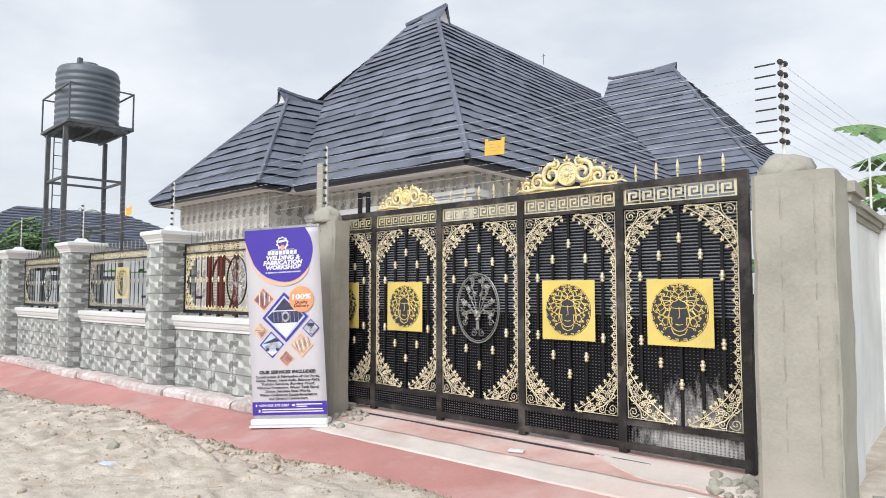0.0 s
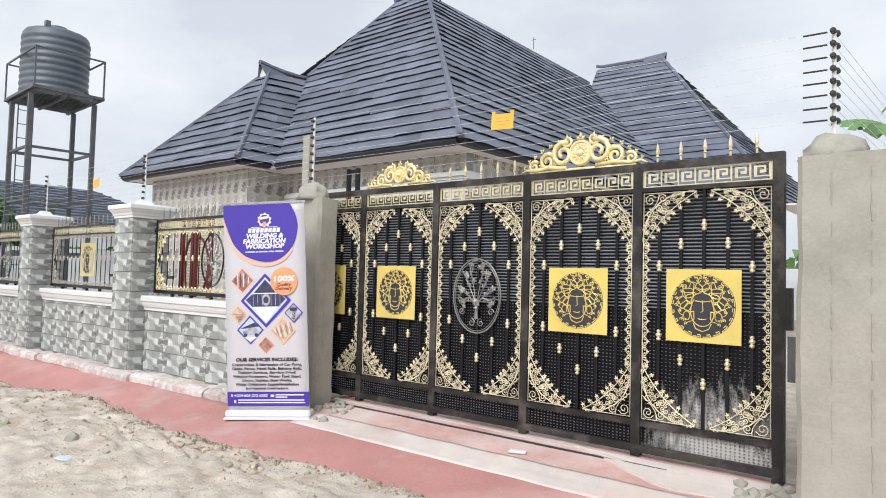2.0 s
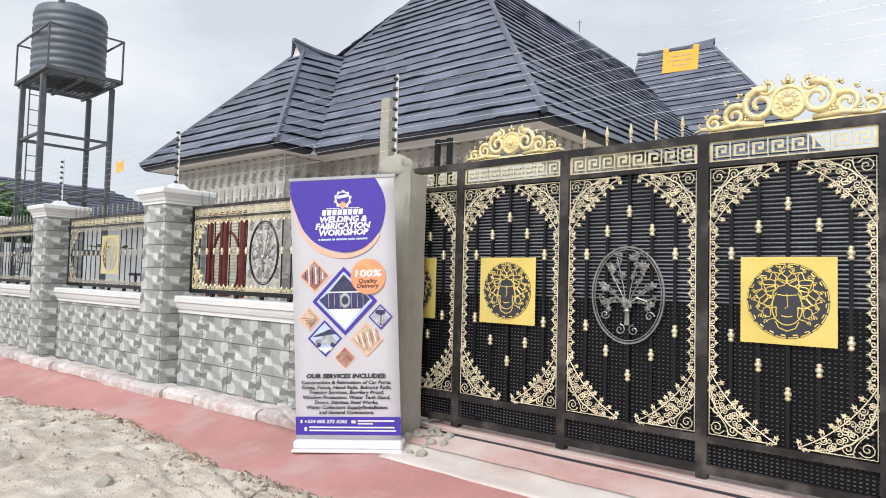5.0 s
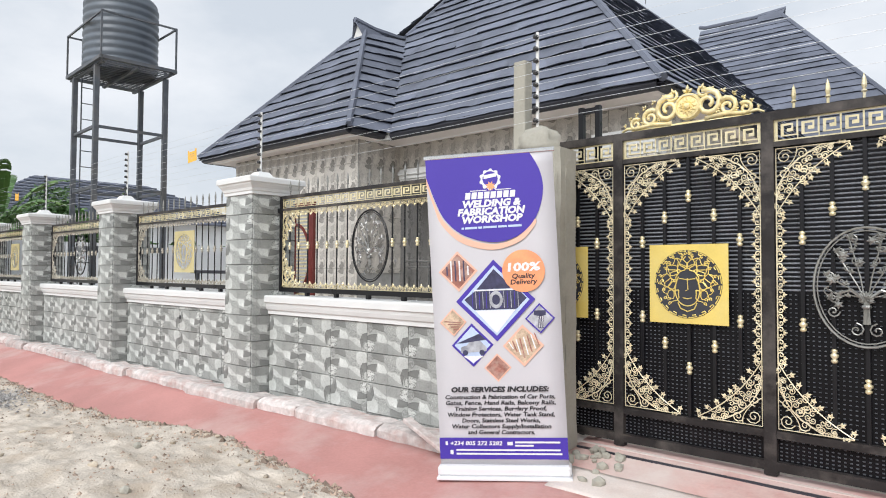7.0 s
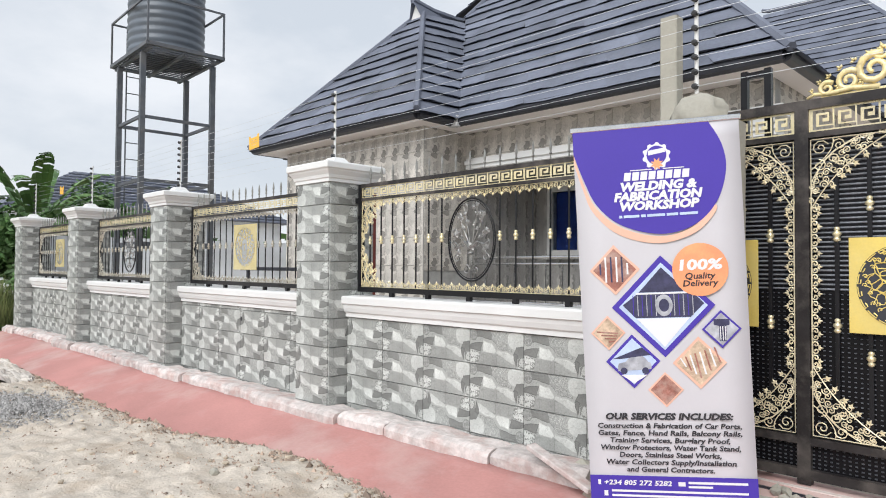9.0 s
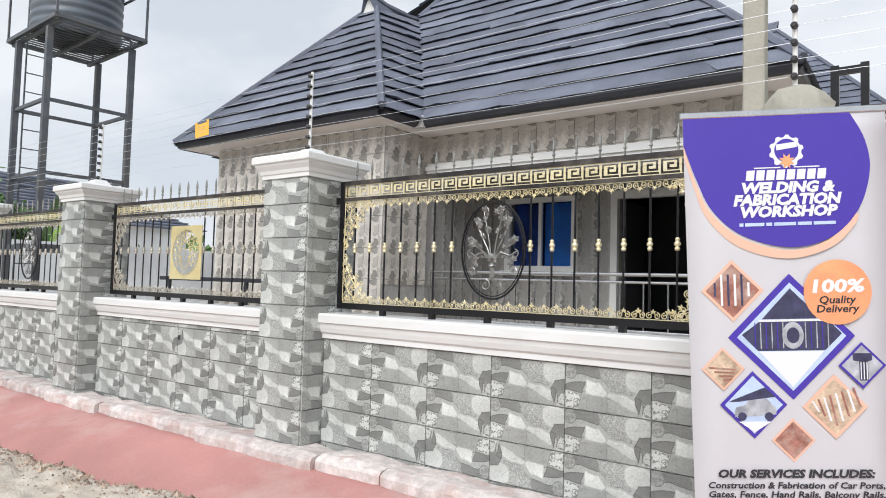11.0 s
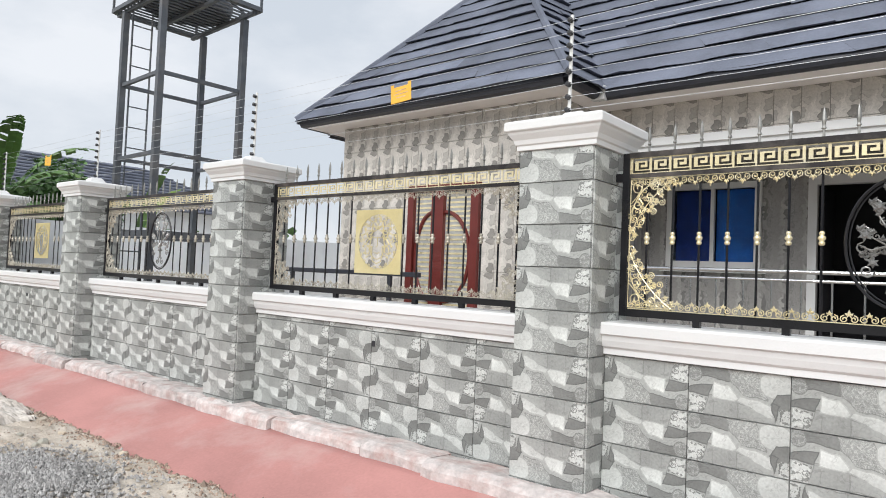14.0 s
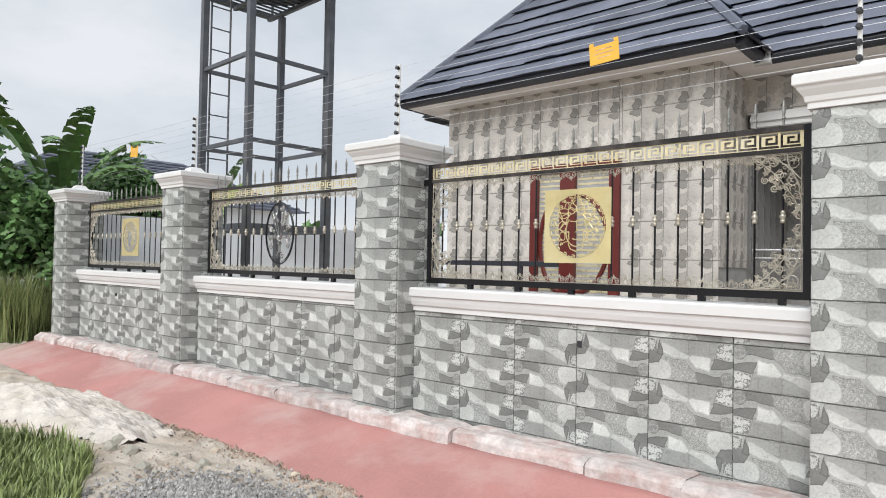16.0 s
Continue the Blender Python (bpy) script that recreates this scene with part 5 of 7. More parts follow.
bm = bmesh.new()
soft_box(bm, -1.35, 1.35, -0.03, 0.03, 1.24, 1.30, 0.006)
part("bar", bm, FASCIA, beam)
for x in (-1.1, 0.85):
    bm = bmesh.new()
    soft_box(bm, x - 0.03, x + 0.03, -0.025, 0.025, 0.02, 1.24, 0.006)
    part("post", bm, FASCIA, beam)
shed = thing("outbuilding_window", "dark louvred window frames in the yard wall", "window", at=pose(-15.5, 8.99, 1.0))
part("window_frame", boxes((-1.2, -0.2, -0.04, 0.0, 0.2, 1.0), (0.5, 1.3, -0.04, 0, 0.2, 1.0)), FASCIA, shed)

# ---- the house ----
house = thing("house", "bungalow with a steep charcoal step-tile roof and stone-tiled walls", "house", at=pose(-9.15, 3.06, -0.03))
HM = pose(9, -3, 0)


def hpart(name, bm, material, label="", smooth=False, parent=None):
    return part(name, bm, material, parent or house, label, smooth, at=HM if parent is None else None)


def tiled(name, b, faces, label="beige and grey stone tiles"):
    """A wall body with stone tiles on the faces given as (x0, x1, z0, z1, pose)."""
    w = hpart(name, boxes(b), GROUT, label)
    for x0, x1, z0, z1, m in faces:
        tile_face(w, x0, x1, z0, z1, m, HOUSE_TILE, 0.262, 0.42, -9.18 - 0.262 * 20, 3.05 - 8 * 0.42, "stone_tile")
    return w


tiled("wall_wing", (-12.5, -8.87, 2.86, 3.06, 0, 3.45), [(-12.5, -11.13, 0.9, 3.43, pose(0, 2.847, 0)), (-11.13, -9.93, 2.51, 3.43, pose(0, 2.847, 0)), (-9.93, -8.86, 0.9, 3.43, pose(0, 2.847, 0))])
hpart("wall_wing_side", boxes((-12.5, -12.3, 3.06, 12, 0, 3.45)), HOUSE_TILE)
tiled("wall_return", (-9.07, -8.87, 3.06, 3.80, 0, 3.45), [(2.86, 3.8, 1.3, 3.43, pose(-8.857, 0, 0, 0, 0, 90))])
tiled("wall_main", (-8.87, -4.35, 3.76, 3.96, 3.02, 3.45), [(-8.86, -4.34, 3.02, 3.43, pose(0, 3.747, 0))])
hpart("wall_side_right", boxes((-4.55, -4.35, 3.96, 13.5, 0, 3.45)), HOUSE_TILE, "stone-tiled side wall")
beam_v = hpart("veranda_beam", boxes((-8.80, -4.32, 3.72, 3.98, 2.80, 2.86)), WHITE, "white moulded veranda beam")
for x0, x1, y0, y1, z0, z1 in ((-8.80, -4.32, 3.69, 3.98, 2.86, 2.92), (-8.80, -4.32, 3.66, 3.98, 2.92, 2.983), (-8.80, -5.16, 3.70, 3.98, 2.983, 3.02), (-5.15, -4.22, 3.64, 3.99, 2.985, 3.03), (-5.15, -4.22, 3.60, 3.99, 3.03, 3.10)):
    part("moulding", boxes((x0, x1, y0, y1, z0, z1)), WHITE, beam_v)
tiled("column", (-5.04, -4.34, 3.74, 4.20, 0, 2.80), [(-5.05, -4.33, 1.28, 2.80, pose(0, 3.727, 0))])
hpart("column_base", boxes((-5.09, -4.29, 3.69, 4.25, 1.12, 1.20), (-5.12, -4.26, 3.66, 4.28, 0.5, 1.12), (-5.07, -4.31, 3.71, 4.23, 1.20, 1.275)), WHITE, "white moulded column base")
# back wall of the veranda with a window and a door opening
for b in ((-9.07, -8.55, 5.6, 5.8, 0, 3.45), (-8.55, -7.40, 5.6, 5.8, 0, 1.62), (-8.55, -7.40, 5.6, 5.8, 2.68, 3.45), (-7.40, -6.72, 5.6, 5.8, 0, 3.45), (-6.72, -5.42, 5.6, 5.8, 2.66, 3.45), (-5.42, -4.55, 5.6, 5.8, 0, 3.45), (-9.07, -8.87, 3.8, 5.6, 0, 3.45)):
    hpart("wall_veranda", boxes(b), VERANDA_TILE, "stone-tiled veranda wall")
hpart("veranda_floor", boxes((-8.87, -4.36, 3.78, 5.6, 0.0, 0.52)), FLOOR_TILE)
hpart("veranda_ceiling", boxes((-8.87, -4.55, 3.96, 5.6, 3.30, 3.34)), SOFFIT)
win = hpart("window", boxes((-8.60, -8.52, 5.54, 5.62, 1.57, 2.73), (-7.43, -7.35, 5.54, 5.62, 1.57, 2.73), (-8.52, -7.43, 5.54, 5.62, 2.65, 2.73), (-8.52, -7.43, 5.54, 5.62, 1.57, 1.65), (-8.0, -7.95, 5.56, 5.62, 1.65, 2.65)), WHITE, "white framed window with blue curtains")
part("sill", boxes((-8.66, -7.29, 5.48, 5.60, 1.50, 1.57)), WHITE, win)
part("curtain", boxes((-8.52, -7.99, 5.72, 5.74, 1.65, 2.65)), CURTAIN, win, "deep blue curtain")
# right half: the pane's sky reflection is put into the curtain colour
part("curtain", boxes((-7.96, -7.43, 5.72, 5.74, 1.65, 2.65)), CURTAIN_SKY, win, "blue curtain coloured brighter as sky reflected in the pane")
pane = part("pane", boxes((-8.52, -7.43, 5.63, 5.636, 1.65, 2.65)), GLASS, win)
pane.visible_shadow = False
win2 = hpart("window", boxes((-4.33, -4.29, 4.9, 4.98, 1.5, 2.7), (-4.33, -4.29, 6.0, 6.08, 1.5, 2.7), (-4.33, -4.29, 4.98, 6.0, 2.62, 2.7), (-4.33, -4.29, 4.98, 6.0, 1.5, 1.58)), WHITE, "white framed side window")
part("curtain", boxes((-4.34, -4.32, 4.98, 6.0, 1.58, 2.62)), CURTAIN, win2)
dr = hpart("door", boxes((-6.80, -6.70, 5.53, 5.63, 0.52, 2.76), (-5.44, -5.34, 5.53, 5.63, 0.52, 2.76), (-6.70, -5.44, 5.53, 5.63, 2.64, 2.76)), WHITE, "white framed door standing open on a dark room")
# leaf and room walls: indoor shade is put into their dark colour
part("opened_leaf", boxes((-6.70, -6.66, 5.80, 6.62, 0.52, 2.64)), ROOM_SHADE, dr)
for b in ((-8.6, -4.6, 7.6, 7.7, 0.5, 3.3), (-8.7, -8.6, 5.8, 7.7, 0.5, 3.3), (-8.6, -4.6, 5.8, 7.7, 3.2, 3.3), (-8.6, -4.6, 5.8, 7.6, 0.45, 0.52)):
    hpart("inner_wall", boxes(b), ROOM_SHADE, "room wall behind the open door, coloured dark as in shade")
rail = hpart("veranda_railing", boxes((-8.80, -8.77, 3.80, 3.83, 0.52, 1.5)), STEEL, "stainless steel veranda railing")
bm = bmesh.new()
for z, r in ((1.50, 0.022), (1.41, 0.016), (0.85, 0.012)):
    tube(bm, [(-8.8, 3.815, z), (-5.1, 3.815, z)], r, 8)
part("top_tube", bm, STEEL, rail)
for k in range(12):
    bm = bmesh.new()
    tube(bm, [(-8.5 + 0.28 * k, 3.815, 0.52), (-8.5 + 0.28 * k, 3.815, 1.41)], 0.010, 6)
    part("baluster", bm, STEEL, rail)
# the maroon entrance in the wing wall
ent = hpart("entrance", boxes((-11.12, -11.02, 2.80, 2.96, 0.0, 2.50), (-10.06, -9.94, 2.80, 2.96, 0.0, 2.50), (-11.02, -10.06, 2.80, 2.96, 2.40, 2.50), (-10.70, -10.50, 2.80, 2.9, 0, 2.40)), MAROON, "maroon double door with gold lattice and an oval band")
for x0, x1 in ((-11.02, -10.70), (-10.50, -10.06)):
    lf = part("leaf", boxes((x0, x1, 2.87, 2.90, 0.0, 2.40)), MAROON, ent)
    bm = bmesh.new()
    n = round((x1 - x0) / 0.05)
    for i in range(n):
        x = x0 + (i + 0.5) * (x1 - x0) / n
        box(bm, x - 0.014, x + 0.014, 2.862, 2.868, 0.6, 2.38)
    for j in range(30):
        box(bm, x0 + 0.01, x1 - 0.01, 2.857, 2.861, 0.62 + 0.06 * j, 0.645 + 0.06 * j)
    part("lattice", bm, PALE_GOLD, lf, "gold lattice")
    bm = bmesh.new()
    sg = 1 if x0 > -10.6 else -1
    cx, rx = (x0, x1 - x0 - 0.03) if sg > 0 else (x1, x1 - x0 - 0.03)
    tube(bm, [(cx + sg * rx * math.cos(a), 2.85, 1.55 + 0.58 * math.sin(a)) for a in [math.pi * (k / 20 - 0.5) for k in range(21)]], 0.028, 6)
    part("oval_band", bm, MAROON, lf, "maroon oval band")

# soffits, fascias and gutters
for b in ((-12.95, -8.6, 2.46, 2.846, 3.42, 3.45), (-12.95, -12.5, 2.846, 12, 3.42, 3.45), (-8.857, -8.6, 2.846, 3.25, 3.42, 3.45), (-8.86, -4.1, 3.25, 3.745, 3.42, 3.45), (-4.345, -4.1, 3.745, 13.5, 3.42, 3.45), (-1.95, -1.4, 13.1, 24, 3.42, 3.45)):
    hpart("soffit", boxes(b), SOFFIT, "off-white eaves soffit")


def fascia_run(bm, pts):
    """A gutter-like fascia along the eaves."""
    prof = [(0.0, 0.0), (-0.05, 0.02), (-0.075, 0.07), (-0.06, 0.13), (0.02, 0.15), (0.02, 0.0)]
    for (ax, ay), (bx, by) in zip(pts, pts[1:]):
        d = Vector((bx - ax, by - ay, 0)).normalized()
        n = Vector((-d.y, d.x, 0))
        rings = [[bm.verts.new((p[0] + n.x * o, p[1] + n.y * o, 3.41 + z)) for o, z in prof] for p in ((ax, ay), (bx, by))]
        for j in range(len(prof)):
            bm.faces.new((rings[0][j], rings[1][j], rings[1][(j + 1) % 6], rings[0][(j + 1) % 6]))
        bm.faces.new(rings[0])
        bm.faces.new(rings[1])


bm = bmesh.new()
fascia_run(bm, [(-12.98, 12.0), (-12.98, 2.44), (-8.58, 2.44), (-8.58, 3.22), (-4.08, 3.22), (-4.08, 13.1)])
hpart("fascia", bm, FASCIA, "black fascia and gutter")
hpart("valley_flashing", boxes((-8.62, -8.46, 3.12, 3.20, 3.40, 3.56)), WHITE, "white end of the valley gutter")


def roof_face(left, right, z0, z1, pieces, name, step=0.215, sheet=1.3, lift=0.05):
    """Courses of metal step tiles between two sloping edges, given as the edges' (x, y) at a height."""
    n = max(1, round((z1 - z0) / step))
    joined = None if pieces else bmesh.new()
    body = bmesh.new()
    quad = [body.verts.new((*e(z), z - 0.03)) for e, z in ((left, z0), (right, z0))]
    prev = quad
    zs = [z0 + (z1 - z0) * i / 12 for i in range(13)]
    for z in zs[1:]:
        cur = [body.verts.new((*left(z), z - 0.03)), body.verts.new((*right(z), z - 0.03))]
        body.faces.new((prev[0], prev[1], cur[1], cur[0]))
        prev = cur
    deck = hpart(name, body, FASCIA)
    for i in range(n):
        za, zb = z0 + (z1 - z0) * i / n, z0 + (z1 - z0) * (i + 1) / n
        a0, a1 = Vector((*left(za), za)), Vector((*right(za), za))
        b0, b1 = Vector((*left(zb), zb)), Vector((*right(zb), zb))
        length = max((a1 - a0).length, (b1 - b0).length)
        if length < 0.05:
            continue
        nrm = (a1 - a0 if (a1 - a0).length > (b1 - b0).length else b1 - b0).cross(b0 - a0 + b1 - a1)
        if nrm.length < 1e-6:
            continue
        nrm.normalize()
        if nrm.z < 0:
            nrm = -nrm
        cuts = [0.0]
        c = (0.45 if i % 2 else 1.0) * sheet * random.uniform(0.85, 1.1)
        while c < length - 0.25:
            cuts.append(c / length)
            c += sheet * random.uniform(0.92, 1.05)
        cuts.append(1.0)
        for u0, u1 in zip(cuts, cuts[1:]):
            up = lift * random.uniform(0.8, 1.25)
            bm = joined if joined is not None else bmesh.new()
            lo = nrm * up
            sub = 7
            rows = []
            for k in range(sub + 1):
                u = u0 + (u1 - u0) * k / sub
                wob = 0.020 * noise.noise((u * length * 2.2, za * 3, i)) + 0.014 * noise.noise((u * length * 7.0, za * 5, i))
                A, B = a0.lerp(a1, u), b0.lerp(b1, u)
                dn = Vector((0, 0, 0.02 + wob))
                rows.append([bm.verts.new(q) for q in (A.lerp(B, 0.13) - nrm * 0.004, A + lo - dn, A.lerp(B, 0.45) + lo * 0.42, B + nrm * 0.004)])
            for r0, r1 in zip(rows, rows[1:]):
                for j in range(3):
                    bm.faces.new((r0[j], r1[j], r1[j + 1], r0[j + 1]))
            if joined is None:
                part("roof_tile", bm, ROOF, deck, normals=False)
    if joined is not None:
        ob = part("roof_tiles", joined, ROOF_FAR, deck, "courses of charcoal step tiles", normals=False)
        ob["kind"] = "stuff"


def edge(p, q, bend=0.0):
    """The (x, y) of a sloping roof edge at a height; bend lets the foot of the roof sweep out."""
    def at(z):
        f = clamp((z - p[2]) / (q[2] - p[2]))
        f = f + bend * f * (1 - f)
        return (p[0] + (q[0] - p[0]) * f, p[1] + (q[1] - p[1]) * f)
    return at


random.seed(21)
ZE = 3.50
A_TOP, VAL = (-10.62, 4.50, 6.02), (-10.48, 5.50, 6.14)
hip_a = edge((-8.50, 2.36, ZE), A_TOP)
val_low = edge((-8.46, 3.16, ZE), VAL)
val_up = edge(VAL, (-9.75, 7.72, 8.50))
hip_b = edge((-4.0, 3.16, ZE), (-8.72, 7.72, 8.55))


def left_b(z):
    return val_low(z) if z < VAL[2] else val_up(z)


roof_face(edge((-13.05, 2.36, ZE), (-10.70, 4.50, 6.02)), hip_a, ZE, 6.02, True, "roof_wing_front")
roof_face(hip_a, val_low, ZE, 6.0, True, "roof_wing_right")
roof_face(edge((-13.05, 12.0, ZE), (-10.70, 9.0, 6.02)), edge((-13.05, 2.36, ZE), (-10.70, 4.50, 6.02)), ZE, 6.02, False, "roof_wing_left")
roof_face(left_b, hip_b, ZE, 8.55, True, "roof_main_front")
roof_face(hip_b, edge((-4.0, 13.2, ZE), (-8.72, 16.5, 8.45)), ZE, 8.45, False, "roof_main_right")
roof_face(edge((-13.4, 12.0, ZE), (-9.75, 12.0, 8.50)), edge((-13.4, 3.3, ZE), (-9.75, 7.72, 8.50)), ZE, 8.50, False, "roof_main_left")
C_L, C_R = (-9.35, 18.5, 9.64), (-6.85, 18.5, 9.54)
hip_c = edge((-1.75, 13.0, ZE), C_R)
roof_face(edge((-8.2, 13.0, ZE), C_L), hip_c, ZE, 9.54, False, "roof_back_front")
roof_face(hip_c, edge((-1.75, 24.0, ZE), C_R), ZE, 9.54, False, "roof_back_right")


def ridge(pts, r=0.075):
    bm = bmesh.new()
    tube(bm, pts, r, 6)
    hpart("ridge_cap", bm, ROOF_FAR)


ridge([(-13.05, 2.36, ZE + 0.03), (-10.70, 4.50, 6.04)], 0.05)
ridge([(-8.50, 2.36, ZE + 0.03), (-10.62, 4.50, 6.04)], 0.05)
ridge([(-10.66, 4.26, 6.20), (-10.64, 4.75, 6.13), (-10.56, 5.3, 6.10), (-10.48, 6.2, 6.2)], 0.06)
ridge([(-4.0, 3.16, ZE + 0.03), (-8.72, 7.72, 8.57)], 0.055)
ridge([(-8.72, 7.72, 8.45), (-8.72, 16.5, 8.45)], 0.06)
ridge([(-10.48, 5.5, 6.16), (-9.75, 7.72, 8.52)], 0.05)
ridge([(-8.40, 7.72, 8.74), (-8.9, 7.72, 8.68), (-9.85, 7.75, 8.62)], 0.06)
ridge([(-1.75, 13.0, ZE + 0.03), (-6.85, 18.5, 9.56)], 0.06)
ridge([(-6.72, 18.5, 9.66), (-7.1, 18.5, 9.60), (-9.2, 18.5, 9.66), (-9.4, 18.5, 9.72)], 0.06)


def gablet(p, d, w, h):
    """The small open gable at the end of a ridge: two slopes over a white triangle."""
    bm, tri = bmesh.new(), bmesh.new()
    d = Vector(d).normalized()
    s = Vector((-d.y, d.x, 0))
    p = Vector(p)
    for sg in (-1, 1):
        q = [p + d * 0.12, p + s * sg * w - Vector((0, 0, h)) + d * 0.02, p + s * sg * w - Vector((0, 0, h)) - d * 0.7, p - d * 0.7 - Vector((0, 0, 0.05))]
        f = bm.faces.new([bm.verts.new(v) for v in q])
    g = bmesh.ops.extrude_face_region(bm, geom=bm.faces[:])
    bmesh.ops.translate(bm, verts=[v for v in g["geom"] if isinstance(v, bmesh.types.BMVert)], vec=(0, 0, -0.03))
    hpart("gablet_roof", bm, ROOF_FAR)
    tri.faces.new([tri.verts.new(v) for v in (p - Vector((0, 0, 0.04)), p + s * (w - 0.03) - Vector((0, 0, h)), p - s * (w - 0.03) - Vector((0, 0, h)))])
    g = bmesh.ops.extrude_face_region(tri, geom=tri.faces[:])
    bmesh.ops.translate(tri, verts=[v for v in g["geom"] if isinstance(v, bmesh.types.BMVert)], vec=-d * 0.04)
    hpart("gablet", tri, WHITE, "small white gable triangle")


gablet((-10.66, 4.36, 6.24), (0, -1, 0), 0.17, 0.36)
gablet((-8.48, 7.72, 8.76), (1, 0, 0), 0.26, 0.50)
gablet((-6.80, 18.5, 9.74), (1, 0, 0), 0.2, 0.40)
bm = bmesh.new()
tube(bm, [(0, 0, 0), (0, 0, 0.35)], 0.012, 5)
tube(bm, [(-0.07, 0, 0.28), (0.07, 0, 0.28)], 0.008, 5)
tagged(part("antenna_rod", bm, STAND, at=pose(-8.72, 12.6, 8.46)), "thin grey antenna rod on the roof ridge", "antenna")

# ---- water tank on its stand ----
TX, TY = -15.33, 1.75
stand = thing("tank_stand", "tall grey steel water tank stand with a railed platform", "tank stand", at=pose(TX, TY, 0.03, 0, 0, -2.6))
LG = 0.672
for sx in (-1, 1):
    for sy in (-1, 1):
        part("leg", boxes((sx * LG - 0.046, sx * LG + 0.046, sy * LG - 0.046, sy * LG + 0.046, 0, 5.28)), STAND, stand)
for z, tk in ((1.63, 0.10), (2.86, 0.055), (4.055, 0.055)):
    bm = bmesh.new()
    for s in (-1, 1):
        box(bm, -LG + 0.06, LG - 0.06, s * LG - 0.025, s * LG + 0.025, z, z + tk)
        box(bm, s * LG - 0.025, s * LG + 0.025, -LG + 0.06, LG - 0.06, z, z + tk)
    part("brace_ring", bm, STAND, stand)
DECK_X, DECK_Y = 1.06, 0.722
plat = part("platform", boxes((-DECK_X + 0.03, DECK_X - 0.03, -0.03, 0.03, 5.282, 5.335)), STAND, stand, "steel platform beam")
for s in (-1, 1):
    part("platform_rim", boxes((-DECK_X, DECK_X, s * DECK_Y - 0.03, s * DECK_Y + 0.03, 5.335, 5.40)), STAND, plat)
    part("platform_rim", boxes((s * DECK_X - 0.03, s * DECK_X + 0.03, -DECK_Y + 0.03, DECK_Y - 0.03, 5.335, 5.40)), STAND, plat)
    part("platform_beam", boxes((-DECK_X + 0.03, DECK_X - 0.03, s * 0.64 - 0.03, s * 0.64 + 0.03, 5.282, 5.335)), STAND, plat)
M_SLAT = mesh_of("slat", boxes((-0.012, 0.012, -DECK_Y, DECK_Y, 5.337, 5.36)), STAND)
for k in range(17):
    part("slat", M_SLAT, None, plat, at=pose(-DECK_X + (k + 0.5) * 2 * DECK_X / 17, 0, 0))
for sx in (-1, 1):
    for sy in (-1, 1):
        part("guard_post", boxes((sx * DECK_X - 0.016, sx * DECK_X + 0.016, sy * DECK_Y - 0.016, sy * DECK_Y + 0.016, 5.40, 6.24)), STAND, stand)
for s in (-1, 1):
    part("guard_rail", boxes((-DECK_X - 0.016, DECK_X + 0.016, s * DECK_Y - 0.016, s * DECK_Y + 0.016, 6.24, 6.272)), STAND, stand)
    part("guard_rail", boxes((s * DECK_X - 0.016, s * DECK_X + 0.016, -DECK_Y + 0.016, DECK_Y - 0.016, 6.24, 6.272)), STAND, stand)
bm = bmesh.new()
for dx in (-0.16, 0.16):
    tube(bm, [(-LG - 0.12, dx - 0.35, 0), (-LG - 0.12, dx - 0.35, 6.2)], 0.016, 6)
for k in range(16):
    tube(bm, [(-LG - 0.12, -0.51, 0.4 + k * 0.34), (-LG - 0.12, -0.19, 0.4 + k * 0.34)], 0.011, 5)
part("ladder", bm, STAND, stand)
bm = bmesh.new()
tube(bm, [(0.45, LG + 0.08, 0), (0.45, LG + 0.08, 5.5), (0.45, LG - 0.2, 5.6)], 0.03, 8)
part("down_pipe", bm, STAND, stand, "grey water pipe")
tank = thing("water_tank", "dark grey ribbed plastic water tank on the steel stand", "water tank", at=pose(TX, TY, 5.39))
prof = [(0.66, 0.0), (0.70, 0.04)]
for k in range(9):
    z = 0.08 + k * 0.155
    prof += [(0.70, z), (0.725, z + 0.03), (0.725, z + 0.085), (0.70, z + 0.115)]
prof += [(0.70, 1.50), (0.66, 1.56), (0.50, 1.62), (0.24, 1.68)]
bm = bmesh.new()
lathe(bm, prof, 40)
part("body", bm, TANK, tank, smooth=True)
bm = bmesh.new()
lathe(bm, [(0.22, 1.66), (0.23, 1.70), (0.22, 1.75), (0.12, 1.77)], 20)
part("lid", bm, TANK, tank, smooth=True)
for a in (2.4, 5.6):
    part("lug", boxes((0.60 * math.cos(a) - 0.06, 0.60 * math.cos(a) + 0.06, 0.60 * math.sin(a) - 0.05, 0.60 * math.sin(a) + 0.05, 1.56, 1.70)), TANK, tank)

# ---- the roll-up banner ----
ban = thing("rollup_banner", "white and violet roll-up banner advertising a welding workshop", "banner", at=pose(-3.683, -0.342, -0.030, 1.9, -2.95, 31.3))
BW = 0.838
bm = bmesh.new()
soft_box(bm, -BW / 2 - 0.02, BW / 2 + 0.02, -0.07, 0.11, 0.0, 0.02, 0.004)
soft_box(bm, -BW / 2 - 0.015, BW / 2 + 0.015, -0.05, 0.09, 0.02, 0.085, 0.014)
part("base", bm, PRINT_WHITE, ban, "white banner base")
bm = bmesh.new()
rows_b = []
for j in range(25):
    z = 0.085 + 2.03 * j / 24
    rows_b.append([bm.verts.new((-BW / 2 + BW * i / 6, 0.004 * math.sin(i * 1.1 + j * 0.2), z)) for i in range(7)])
